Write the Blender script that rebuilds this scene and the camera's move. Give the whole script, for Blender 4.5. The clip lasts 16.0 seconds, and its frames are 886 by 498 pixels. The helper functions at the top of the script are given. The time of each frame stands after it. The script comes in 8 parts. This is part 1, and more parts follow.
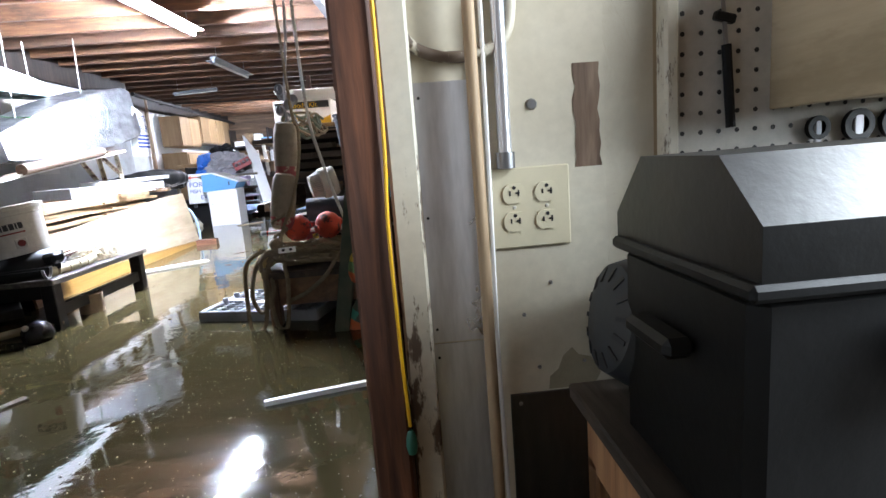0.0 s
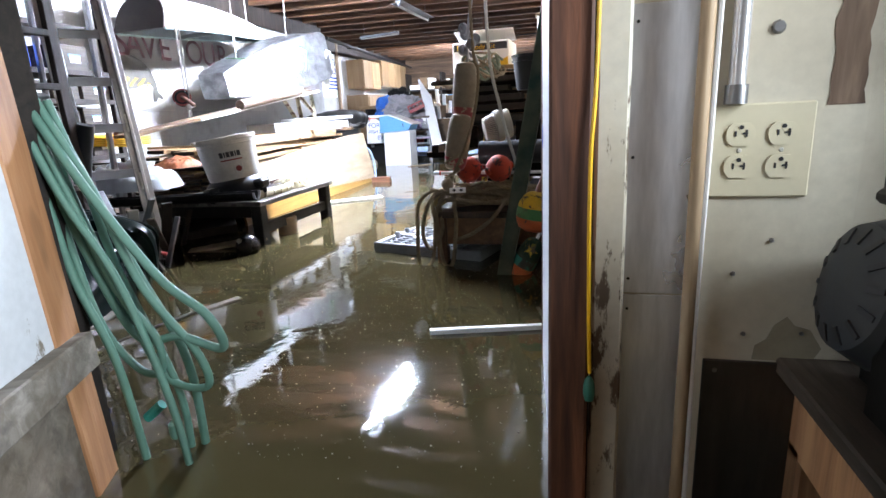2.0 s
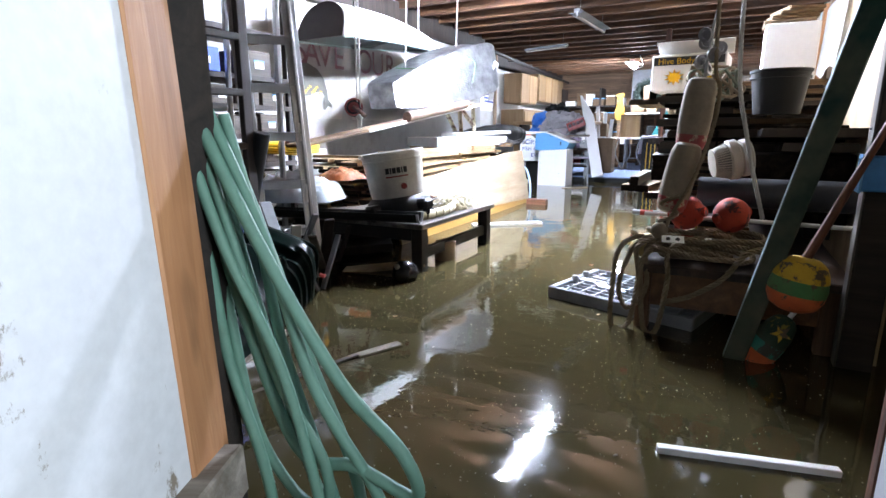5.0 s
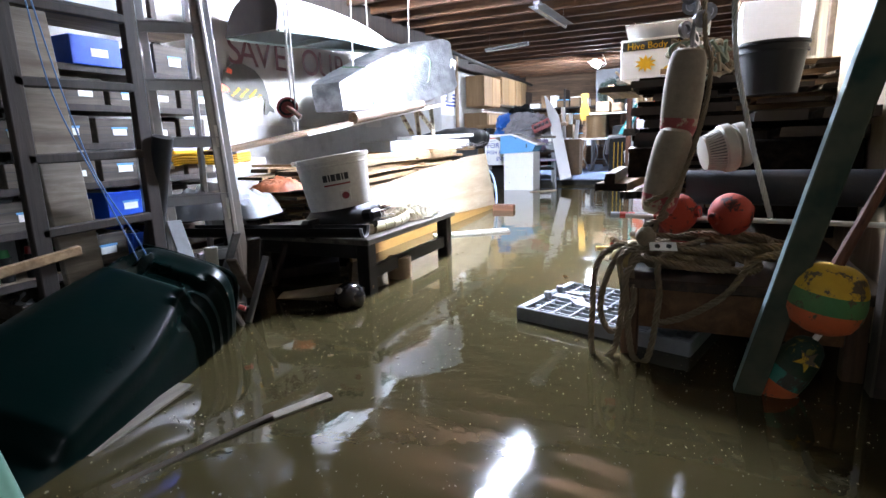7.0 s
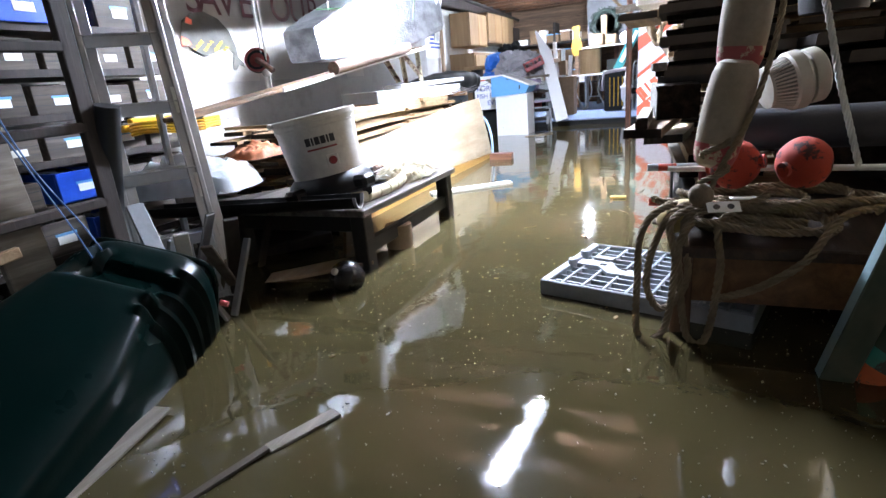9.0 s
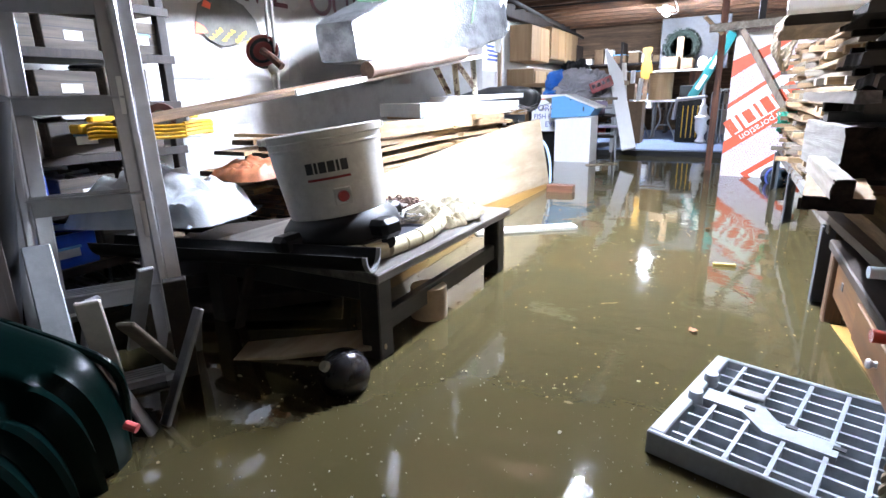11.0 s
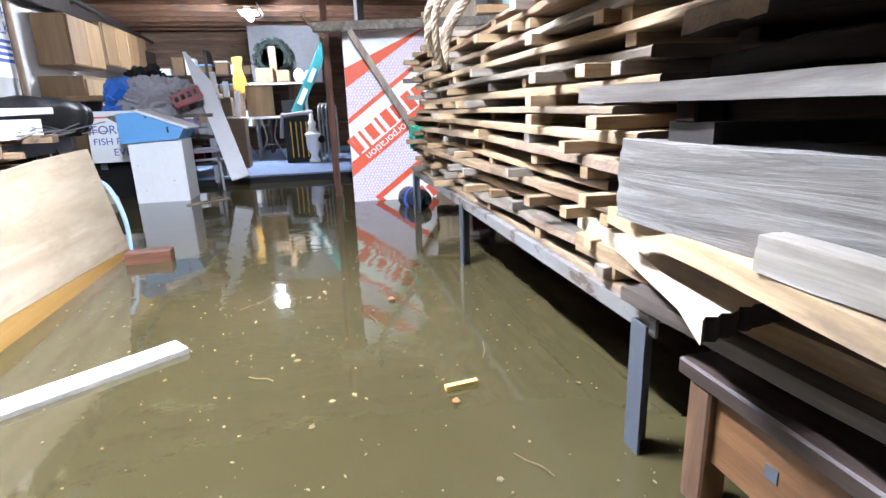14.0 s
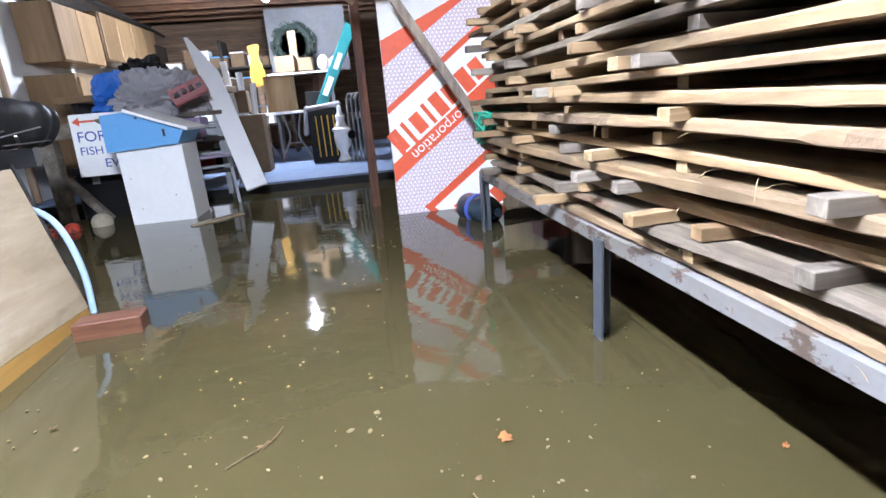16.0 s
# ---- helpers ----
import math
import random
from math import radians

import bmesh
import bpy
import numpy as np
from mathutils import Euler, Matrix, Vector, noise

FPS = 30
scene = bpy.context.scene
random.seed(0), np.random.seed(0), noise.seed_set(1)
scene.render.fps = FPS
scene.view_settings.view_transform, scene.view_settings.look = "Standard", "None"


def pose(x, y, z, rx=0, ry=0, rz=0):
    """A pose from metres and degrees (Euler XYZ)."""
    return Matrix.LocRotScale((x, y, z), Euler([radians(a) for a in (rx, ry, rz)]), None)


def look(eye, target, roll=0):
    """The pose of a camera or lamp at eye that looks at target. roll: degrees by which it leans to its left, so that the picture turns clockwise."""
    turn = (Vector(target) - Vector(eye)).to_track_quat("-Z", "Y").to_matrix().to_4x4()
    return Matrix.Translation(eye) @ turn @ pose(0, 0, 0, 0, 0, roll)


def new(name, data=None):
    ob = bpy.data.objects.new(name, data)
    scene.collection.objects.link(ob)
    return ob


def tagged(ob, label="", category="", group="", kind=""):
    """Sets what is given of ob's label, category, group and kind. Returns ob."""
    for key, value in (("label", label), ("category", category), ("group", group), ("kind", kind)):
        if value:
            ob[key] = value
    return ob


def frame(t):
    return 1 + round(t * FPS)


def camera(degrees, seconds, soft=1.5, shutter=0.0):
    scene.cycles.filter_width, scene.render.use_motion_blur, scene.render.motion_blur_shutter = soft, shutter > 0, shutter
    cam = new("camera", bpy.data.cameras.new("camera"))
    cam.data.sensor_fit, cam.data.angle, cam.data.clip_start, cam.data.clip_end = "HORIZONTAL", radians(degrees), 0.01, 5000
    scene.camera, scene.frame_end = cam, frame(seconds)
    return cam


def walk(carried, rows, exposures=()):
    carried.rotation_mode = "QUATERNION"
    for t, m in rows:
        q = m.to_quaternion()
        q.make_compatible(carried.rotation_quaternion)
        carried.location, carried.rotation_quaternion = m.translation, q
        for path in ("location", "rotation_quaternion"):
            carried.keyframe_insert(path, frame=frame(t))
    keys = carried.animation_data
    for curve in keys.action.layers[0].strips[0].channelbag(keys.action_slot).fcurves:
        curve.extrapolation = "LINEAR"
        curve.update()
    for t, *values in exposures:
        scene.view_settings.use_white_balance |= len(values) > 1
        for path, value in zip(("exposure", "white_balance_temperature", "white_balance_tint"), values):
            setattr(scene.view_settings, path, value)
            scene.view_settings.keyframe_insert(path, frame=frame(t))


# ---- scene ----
cam = camera(80.0, 16.0)
PATH = [
    (0, (0.6889, 0.2639, 0.7008), (0.8255, 2.6238, 0.288), -4.5),
    (0.5, (0.6479, 0.2336, 0.6996), (0.432, 2.5632, 0.162), -5.6),
    (0.8, (0.6334, 0.234, 0.7056), (0.1572, 2.5108, 0.1152), -4.7),
    (1, (0.6492, 0.2468, 0.6948), (0.0611, 2.4995, 0.1116), -3.1),
    (1.5, (0.6385, 0.2684, 0.6864), (0.0257, 2.5122, 0.096), -3.0),
    (2, (0.6385, 0.2746, 0.6816), (0.072, 2.5316, 0.0924), -2.8),
    (2.5, (0.645, 0.2831, 0.69), (0.2272, 2.5844, 0.1512), -3.4),
    (3, (0.6232, 0.2713, 0.6816), (-0.014, 2.5087, 0.0888), -3.1),
    (3.5, (0.6024, 0.2776, 0.6804), (-0.2027, 2.4536, 0.0672), -3.7),
    (4, (0.5389, 0.3493, 0.6792), (-0.4626, 2.4473, 0.0804), -4.6),
    (4.5, (0.3786, 0.5039, 0.7056), (-0.7908, 2.5271, 0.1608), -3.5),
    (4.6, (0.3419, 0.523, 0.7248), (-0.7721, 2.581, 0.192), -0.3),
    (7, (0.1872, 0.9816, 0.6708), (-0.8086, 3.1103, 0.1884), -1.9),
    (7.5, (0.2191, 1.0086, 0.7008), (-0.6184, 3.2004, 0.1968), -3.4),
    (8, (0.1376, 1.0361, 0.6948), (-0.6864, 3.2022, 0.0732), -2.6),
    (8.5, (0.0336, 1.0739, 0.7068), (-0.9371, 3.1673, 0.0456), -6.2),
    (9, (0.0139, 1.2167, 0.6912), (-0.9326, 3.3019, -0.024), -5.3),
    (9.2, (0.0302, 1.31, 0.6828), (-0.9001, 3.4106, -0.012), -4.1),
    (11.3, (-0.3458, 1.8578, 0.6924), (-1.453, 3.8876, 0.048), -1.1),
    (11.5, (-0.3713, 1.8918, 0.672), (-1.2458, 4.0223, -0.0036), -0.1),
    (12, (-0.3998, 2.228, 0.6852), (-0.7292, 4.519, 0.0492), -2.9),
    (12.5, (-0.4879, 2.4032, 0.6756), (-0.505, 4.7198, 0.0528), -2.1),
    (13, (-0.6163, 2.6042, 0.6924), (-0.523, 4.9235, 0.084), -1.3),
    (13.5, (-0.5978, 2.8206, 0.6516), (-0.1369, 5.0942, 0.0384), -0.0),
    (14, (-0.5381, 3.0877, 0.6684), (-0.0529, 5.3544, 0.0456), -2.0),
    (14.5, (-0.5298, 3.2364, 0.6636), (-0.015, 5.4913, 0.024), -3.7),
    (15, (-0.6023, 3.5735, 0.6552), (-0.11, 5.8253, -0.0144), -2.8),
    (15.5, (-0.6474, 3.7626, 0.684), (-0.235, 6.0318, 0.0216), -3.3),
    (16, (-0.5659, 4.0416, 0.6408), (-0.2221, 6.3224, -0.0216), -4.9),
]
EXPOSURES = [(0.0, 0.22), (2.0, 0.38), (3.2, 0.34), (4.6, 0.12), (7.0, 0.0), (9.0, 0.1), (11.3, 0.1), (12.5, -0.1), (14.0, -0.3), (16.0, -0.35)]
walk(cam, [(t, look(eye, target, roll)) for t, eye, target, roll in PATH], EXPOSURES)

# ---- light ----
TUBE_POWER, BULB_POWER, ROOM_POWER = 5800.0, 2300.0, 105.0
world = bpy.data.worlds.new("world")
scene.world = world
world.use_nodes = True
wn = world.node_tree
sky = wn.nodes.new("ShaderNodeTexSky")
sky.sky_type, sky.sun_disc, sky.sun_elevation = "NISHITA", False, radians(25)
wn.links.new(sky.outputs[0], wn.nodes["Background"].inputs[0])
wn.nodes["Background"].inputs[1].default_value = 0.04


# ---- helpers for building ----
def add_box(bm, size, m=Matrix(), bev=0.0):
    out = bmesh.ops.create_cube(bm, size=1.0)
    vs = out["verts"]
    bmesh.ops.transform(bm, matrix=m @ Matrix.Diagonal((*size, 1)), verts=vs)
    if bev > 0:
        es = list({e for v in vs for e in v.link_edges})
        bmesh.ops.bevel(bm, geom=es, offset=bev, segments=1, affect="EDGES", profile=0.5)
    return bm


def add_cyl(bm, r1, r2, h, m=Matrix(), seg=16, caps=True):
    bmesh.ops.create_cone(bm, cap_ends=caps, segments=seg, radius1=r1, radius2=r2, depth=h, matrix=m @ Matrix.Translation((0, 0, h / 2)))
    return bm


def add_lathe(bm, profile, m=Matrix(), seg=24, squash=1.0):
    rings = []
    for r, z in profile:
        ring = [bm.verts.new(m @ Vector((r * math.cos(2 * math.pi * k / seg), r * squash * math.sin(2 * math.pi * k / seg), z))) for k in range(seg)]
        rings.append(ring)
    for a, b in zip(rings, rings[1:]):
        for k in range(seg):
            bm.faces.new((a[k], a[(k + 1) % seg], b[(k + 1) % seg], b[k]))
    if profile[0][0] > 1e-4:
        bm.faces.new(rings[0][::-1])
    if profile[-1][0] > 1e-4:
        bm.faces.new(rings[-1])
    return bm


def smooth_path(pts, n=8):
    """A Catmull-Rom curve through the points."""
    ps = [Vector(p) for p in pts]
    ps = [ps[0] * 2 - ps[1]] + ps + [ps[-1] * 2 - ps[-2]]
    out = []
    for i in range(1, len(ps) - 2):
        a, b, c, d = ps[i - 1:i + 3]
        for k in range(n):
            t = k / n
            out.append(0.5 * (2 * b + (c - a) * t + (2 * a - 5 * b + 4 * c - d) * t * t + (3 * b - a - 3 * c + d) * t ** 3))
    out.append(ps[-2])
    return out


def add_sweep(bm, pts, r, seg=8, flat=1.0, twist=0.0, lobes=0, taper=None):
    """A round bar along the points. lobes and twist: strands of a laid rope."""
    rings = []
    n = len(pts)
    side = None
    length = 0.0
    for i, p in enumerate(pts):
        d = (pts[min(i + 1, n - 1)] - pts[max(i - 1, 0)]).normalized()
        if side is None:
            side = d.orthogonal().normalized()
        side = (side - d * side.dot(d))
        side = side.normalized() if side.length > 1e-6 else d.orthogonal().normalized()
        up = d.cross(side)
        if i:
            length += (p - pts[i - 1]).length
        ring = []
        for k in range(seg):
            a = 2 * math.pi * k / seg
            rr = r * (taper(i / max(n - 1, 1)) if taper else 1.0)
            if lobes:
                rr *= 0.6 + 0.46 * abs(math.cos(lobes * (a + twist * length) / 2))
            ring.append(bm.verts.new(p + side * (math.cos(a) * rr) + up * (math.sin(a) * rr * flat)))
        rings.append(ring)
    for a, b in zip(rings, rings[1:]):
        for k in range(seg):
            bm.faces.new((a[k], a[(k + 1) % seg], b[(k + 1) % seg], b[k]))
    bm.faces.new(rings[0][::-1])
    bm.faces.new(rings[-1])
    return bm


def add_rope(bm, pts, r, turn=0.055):
    """A three-strand laid rope along the points."""
    fine = [pts[0]]
    for a, b in zip(pts, pts[1:]):
        k = max(1, int((b - a).length / 0.006))
        fine += [a.lerp(b, (i + 1) / k) for i in range(k)]
    strands = [[], [], []]
    side, length, n = None, 0.0, len(fine)
    for i, p in enumerate(fine):
        d = (fine[min(i + 1, n - 1)] - fine[max(i - 1, 0)]).normalized()
        side = d.orthogonal() if side is None else side - d * side.dot(d)
        side = side.normalized() if side.length > 1e-6 else d.orthogonal().normalized()
        up = d.cross(side)
        length += (p - fine[i - 1]).length if i else 0.0
        for k in range(3):
            a = 2 * math.pi * (length / turn + k / 3)
            strands[k].append(p + (side * math.cos(a) + up * math.sin(a)) * r * 0.52)
    for st in strands:
        add_sweep(bm, st, r * 0.54, 6)
    return bm


def add_prism(bm, outline, depth, m=Matrix()):
    """An outline in the local x, y plane, made thick along z."""
    n = len(outline)
    a = [bm.verts.new(m @ Vector((x, y, 0))) for x, y in outline]
    b = [bm.verts.new(m @ Vector((x, y, depth))) for x, y in outline]
    bm.faces.new(a[::-1])
    bm.faces.new(b)
    for k in range(n):
        bm.faces.new((a[k], a[(k + 1) % n], b[(k + 1) % n], b[k]))
    return bm


def add_bar(bm, p, q, w, d, bev=0.0, up=(0, 0, 1)):
    """A rectangular bar from p to q, w wide, d deep."""
    p, q = Vector(p), Vector(q)
    z = (q - p).normalized()
    x = Vector(up).cross(z)
    x = x.normalized() if x.length > 1e-4 else Vector((1, 0, 0))
    y = z.cross(x)
    m = Matrix((x, y, z)).transposed().to_4x4()
    m.translation = (p + q) / 2
    return add_box(bm, (w, d, (q - p).length), m, bev)


def mesh_of(name, bm, material, smooth=False):
    bmesh.ops.recalc_face_normals(bm, faces=bm.faces[:])
    me = bpy.data.meshes.new(name)
    bm.to_mesh(me)
    bm.free()
    if smooth:
        me.shade_smooth()
        me.set_sharp_from_angle(angle=radians(38))
    me.materials.append(material)
    return me


def part(name, bm, material, parent, label="", smooth=False):
    ob = new(name, mesh_of(name, bm, material, smooth))
    ob.parent = parent
    return tagged(ob, label)


def piece(name, me, m, parent):
    """One of many alike pieces that share a mesh."""
    ob = new(name, me)
    ob.parent = parent
    ob.matrix_basis = m
    return ob


def thing(name, m, label, category, group="", kind=""):
    ob = new(name)
    ob.matrix_basis = m
    ob.empty_display_size = 0.05
    return tagged(ob, label, category, group, kind)


def solo(name, bm, material, label, category="", group="", kind="", smooth=False, m=Matrix()):
    ob = new(name, mesh_of(name, bm, material, smooth))
    ob.matrix_basis = m
    return tagged(ob, label, category, group, kind)


def text_part(name, body, size, material, parent, m, extrude=0.0005, label=""):
    cu = bpy.data.curves.new(name, "FONT")
    cu.body, cu.size, cu.extrude, cu.align_x, cu.align_y = body, size, extrude, "CENTER", "CENTER"
    tmp = bpy.data.objects.new(name, cu)
    me = bpy.data.meshes.new_from_object(tmp)
    bpy.data.objects.remove(tmp)
    me.materials.append(material)
    ob = new(name, me)
    ob.parent = parent
    ob.matrix_basis = m
    return tagged(ob, label)


# ---- materials ----
def base(name, rough=0.6, metal=0.0):
    ma = bpy.data.materials.new(name)
    ma.use_nodes = True
    nt = ma.node_tree
    bs = nt.nodes["Principled BSDF"]
    bs.inputs["Roughness"].default_value = rough
    bs.inputs["Metallic"].default_value = metal
    return ma, nt, bs


def node(nt, kind, **values):
    n = nt.nodes.new(kind)
    for key, value in values.items():
        n.inputs[key.replace("_", " ")].default_value = value
    return n


def ramp(nt, fac, stops):
    r = nt.nodes.new("ShaderNodeValToRGB")
    el = r.color_ramp.elements
    while len(el) < len(stops):
        el.new(0.5)
    for e, (p, c) in zip(el, stops):
        e.position, e.color = p, (*c, 1)
    nt.links.new(fac, r.inputs[0])
    return r.outputs[0]


def mixed(nt, fac, a, b, mode="MIX"):
    m = nt.nodes.new("ShaderNodeMix")
    m.data_type, m.blend_type = "RGBA", mode
    for key, v in (("Factor", fac), ("A", a), ("B", b)):
        sock = [s for s in m.inputs if s.name == key and s.type == ("VALUE" if key == "Factor" else "RGBA")][0]
        if hasattr(v, "links"):
            nt.links.new(v, sock)
        else:
            sock.default_value = v if key == "Factor" else (*v, 1)
    return [s for s in m.outputs if s.type == "RGBA"][0]


def coords(nt, scale=(1, 1, 1), vary=True):
    tc = nt.nodes.new("ShaderNodeTexCoord")
    mp = nt.nodes.new("ShaderNodeMapping")
    mp.inputs["Scale"].default_value = scale
    nt.links.new(tc.outputs["Object"], mp.inputs["Vector"])
    if vary:
        oi = nt.nodes.new("ShaderNodeObjectInfo")
        mu = nt.nodes.new("ShaderNodeMath")
        mu.operation = "MULTIPLY"
        mu.inputs[1].default_value = 37.0
        nt.links.new(oi.outputs["Random"], mu.inputs[0])
        cb = nt.nodes.new("ShaderNodeCombineXYZ")
        for k in range(3):
            nt.links.new(mu.outputs[0], cb.inputs[k])
        nt.links.new(cb.outputs[0], mp.inputs["Location"])
    return mp.outputs[0]


def noise_of(nt, vec, scale, detail=4.0, rough=0.6, distort=0.0):
    n = nt.nodes.new("ShaderNodeTexNoise")
    n.inputs["Scale"].default_value, n.inputs["Detail"].default_value = scale, detail
    n.inputs["Roughness"].default_value, n.inputs["Distortion"].default_value = rough, distort
    nt.links.new(vec, n.inputs["Vector"])
    return n.outputs["Fac"]


def bump(nt, bs, height, strength=0.3, distance=0.005):
    b = nt.nodes.new("ShaderNodeBump")
    b.inputs["Strength"].default_value, b.inputs["Distance"].default_value = strength, distance
    nt.links.new(height, b.inputs["Height"])
    nt.links.new(b.outputs[0], bs.inputs["Normal"])


def plain(name, color, rough=0.5, metal=0.0, spread=0.16, scale=14.0, dirt=(0.1, 0.08, 0.05), dirty=0.25, relief=0.15, relief_scale=60.0):
    """Paint, plastic or cloth: a base colour with mottling at two scales, dirt patches and fine relief."""
    ma, nt, bs = base(name, rough, metal)
    v = coords(nt)
    fine = noise_of(nt, v, scale * 2.2, 6, 0.7)
    broad = noise_of(nt, v, scale * 0.35, 4)
    lo = tuple(c * (1 - spread) for c in color)
    hi = tuple(min(c * (1 + spread * 0.6), 0.95) for c in color)
    col = ramp(nt, fine, [(0.3, lo), (0.7, hi)])
    mask = ramp(nt, broad, [(0.5, (0, 0, 0)), (0.78, (dirty,) * 3)])
    nt.links.new(mixed(nt, mask, col, dirt), bs.inputs["Base Color"])
    r = nt.nodes.new("ShaderNodeMapRange")
    r.inputs["To Min"].default_value, r.inputs["To Max"].default_value = max(rough - 0.12, 0.02), min(rough + 0.15, 1.0)
    nt.links.new(broad, r.inputs["Value"])
    nt.links.new(r.outputs[0], bs.inputs["Roughness"])
    if relief:
        bump(nt, bs, noise_of(nt, v, relief_scale, 4), relief, 0.003)
    return ma


def wood(name, dark, light, axis=1, rough=0.65, grain=26.0, knots=0.5, stain=None, stained=0.0, streaks=0.55):
    """Sawn wood with grain along one local axis."""
    ma, nt, bs = base(name, rough)
    sc = [1.0, 1.0, 1.0]
    sc[axis] = 0.07
    v = coords(nt, sc)
    v2 = coords(nt)
    g = noise_of(nt, v, grain, 6, 0.65, 0.6)
    broad = noise_of(nt, v2, 2.2, 3)
    tone = ramp(nt, g, [(0.36, dark), (0.52, tuple((a + b) / 2 for a, b in zip(dark, light))), (0.64, light)])
    k = noise_of(nt, coords(nt, [0.5 if i == axis else 1.4 for i in range(3)]), 9.0, 2, 0.4)
    kn = ramp(nt, k, [(0.68, (0, 0, 0)), (0.74, (knots,) * 3)])
    col = mixed(nt, kn, tone, tuple(c * 0.35 for c in dark))
    streak = noise_of(nt, coords(nt, [0.12 if i == axis else 1.0 for i in range(3)]), 11.0, 5, 0.7)
    col = mixed(nt, ramp(nt, streak, [(0.5, (0, 0, 0)), (0.63, (streaks,) * 3)]), col, tuple(c * 0.5 for c in dark))
    oi = nt.nodes.new("ShaderNodeObjectInfo")
    shade = ramp(nt, oi.outputs["Random"], [(0.0, (0.5, 0.48, 0.46)), (0.35, (0.85, 0.8, 0.74)), (1.0, (1.0, 1.0, 1.0))])
    col = mixed(nt, 1.0, col, shade, "MULTIPLY")
    if stain:
        blot = noise_of(nt, coords(nt, [0.3 if i == axis else 1.0 for i in range(3)]), 8.0, 6, 0.7)
        col = mixed(nt, ramp(nt, broad, [(0.45, (0, 0, 0)), (0.62, (stained * 0.6,) * 3)]), col, stain)
        col = mixed(nt, ramp(nt, blot, [(0.52, (0, 0, 0)), (0.6, (stained,) * 3)]), col, tuple(c * 0.6 for c in stain))
    nt.links.new(col, bs.inputs["Base Color"])
    bump(nt, bs, g, 0.5, 0.004)
    return ma


def metal(name, color, rough=0.35, scratch=40.0, dirty=0.3):
    ma, nt, bs = base(name, rough, 1.0)
    v = coords(nt, (1, 1, 0.15))
    s = noise_of(nt, v, scratch, 6)
    broad = noise_of(nt, coords(nt), 5.0, 4)
    col = ramp(nt, s, [(0.3, tuple(c * 0.75 for c in color)), (0.7, color)])
    mask = ramp(nt, broad, [(0.5, (0, 0, 0)), (0.75, (dirty,) * 3)])
    nt.links.new(mixed(nt, mask, col, (0.16, 0.13, 0.1)), bs.inputs["Base Color"])
    r = nt.nodes.new("ShaderNodeMapRange")
    r.inputs["To Min"].default_value, r.inputs["To Max"].default_value = max(rough - 0.12, 0.05), rough + 0.2
    nt.links.new(broad, r.inputs["Value"])
    nt.links.new(r.outputs[0], bs.inputs["Roughness"])
    bump(nt, bs, s, 0.08, 0.002)
    return ma


def chipped(name, paint, under, amount=0.55, rough=0.5, scale=7.0, stretch=(1, 1, 0.4), grime=(0.32, 0.26, 0.17), grimy=0.5):
    """Old paint with chips down to what lies under it, and yellowed patches."""
    ma, nt, bs = base(name, rough)
    v = coords(nt, stretch)
    chips = noise_of(nt, v, scale, 9, 0.72)
    broad = noise_of(nt, coords(nt), 2.3, 5)
    fine = noise_of(nt, coords(nt), 60, 4)
    col = ramp(nt, fine, [(0.3, tuple(c * 0.88 for c in paint)), (0.7, paint)])
    gm = ramp(nt, broad, [(0.4, (0, 0, 0)), (0.75, (grimy,) * 3)])
    col = mixed(nt, gm, col, grime)
    cm = ramp(nt, chips, [(amount + 0.1, (0, 0, 0)), (amount + 0.13, (1, 1, 1))])
    col = mixed(nt, cm, col, under)
    nt.links.new(col, bs.inputs["Base Color"])
    bump(nt, bs, cm, -0.5, 0.001)
    return ma


def glow(name, color, strength):
    ma, nt, bs = base(name, 0.4)
    bs.inputs["Base Color"].default_value = (0.8, 0.8, 0.8, 1)
    bs.inputs["Emission Color"].default_value = (*color, 1)
    bs.inputs["Emission Strength"].default_value = strength
    return ma


def water_material():
    ma, nt, bs = base("flood_water", 0.035)
    v = coords(nt, vary=False)
    broad = noise_of(nt, v, 0.9, 4)
    fine = noise_of(nt, v, 9.0, 6)
    col = ramp(nt, broad, [(0.3, (0.040, 0.032, 0.0133)), (0.7, (0.052, 0.0425, 0.019))])
    scum = ramp(nt, fine, [(0.62, (0, 0, 0)), (0.8, (0.2, 0.2, 0.2))])
    nt.links.new(mixed(nt, scum, col, (0.085, 0.075, 0.05)), bs.inputs["Base Color"])
    film = ramp(nt, noise_of(nt, v, 2.6, 5), [(0.4, (0.022,) * 3), (0.75, (0.085,) * 3)])
    nt.links.new(film, bs.inputs["Roughness"])
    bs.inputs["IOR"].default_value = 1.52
    ripple = noise_of(nt, v, 5.5, 3, 0.5, 0.3)
    crisp = noise_of(nt, v, 75.0, 2, 0.5)
    ad = nt.nodes.new("ShaderNodeMath")
    ad.operation = "MULTIPLY_ADD"
    ad.inputs[1].default_value = 0.055
    nt.links.new(crisp, ad.inputs[0])
    nt.links.new(ripple, ad.inputs[2])
    bump(nt, bs, ad.outputs[0], 0.075, 0.02)
    return ma


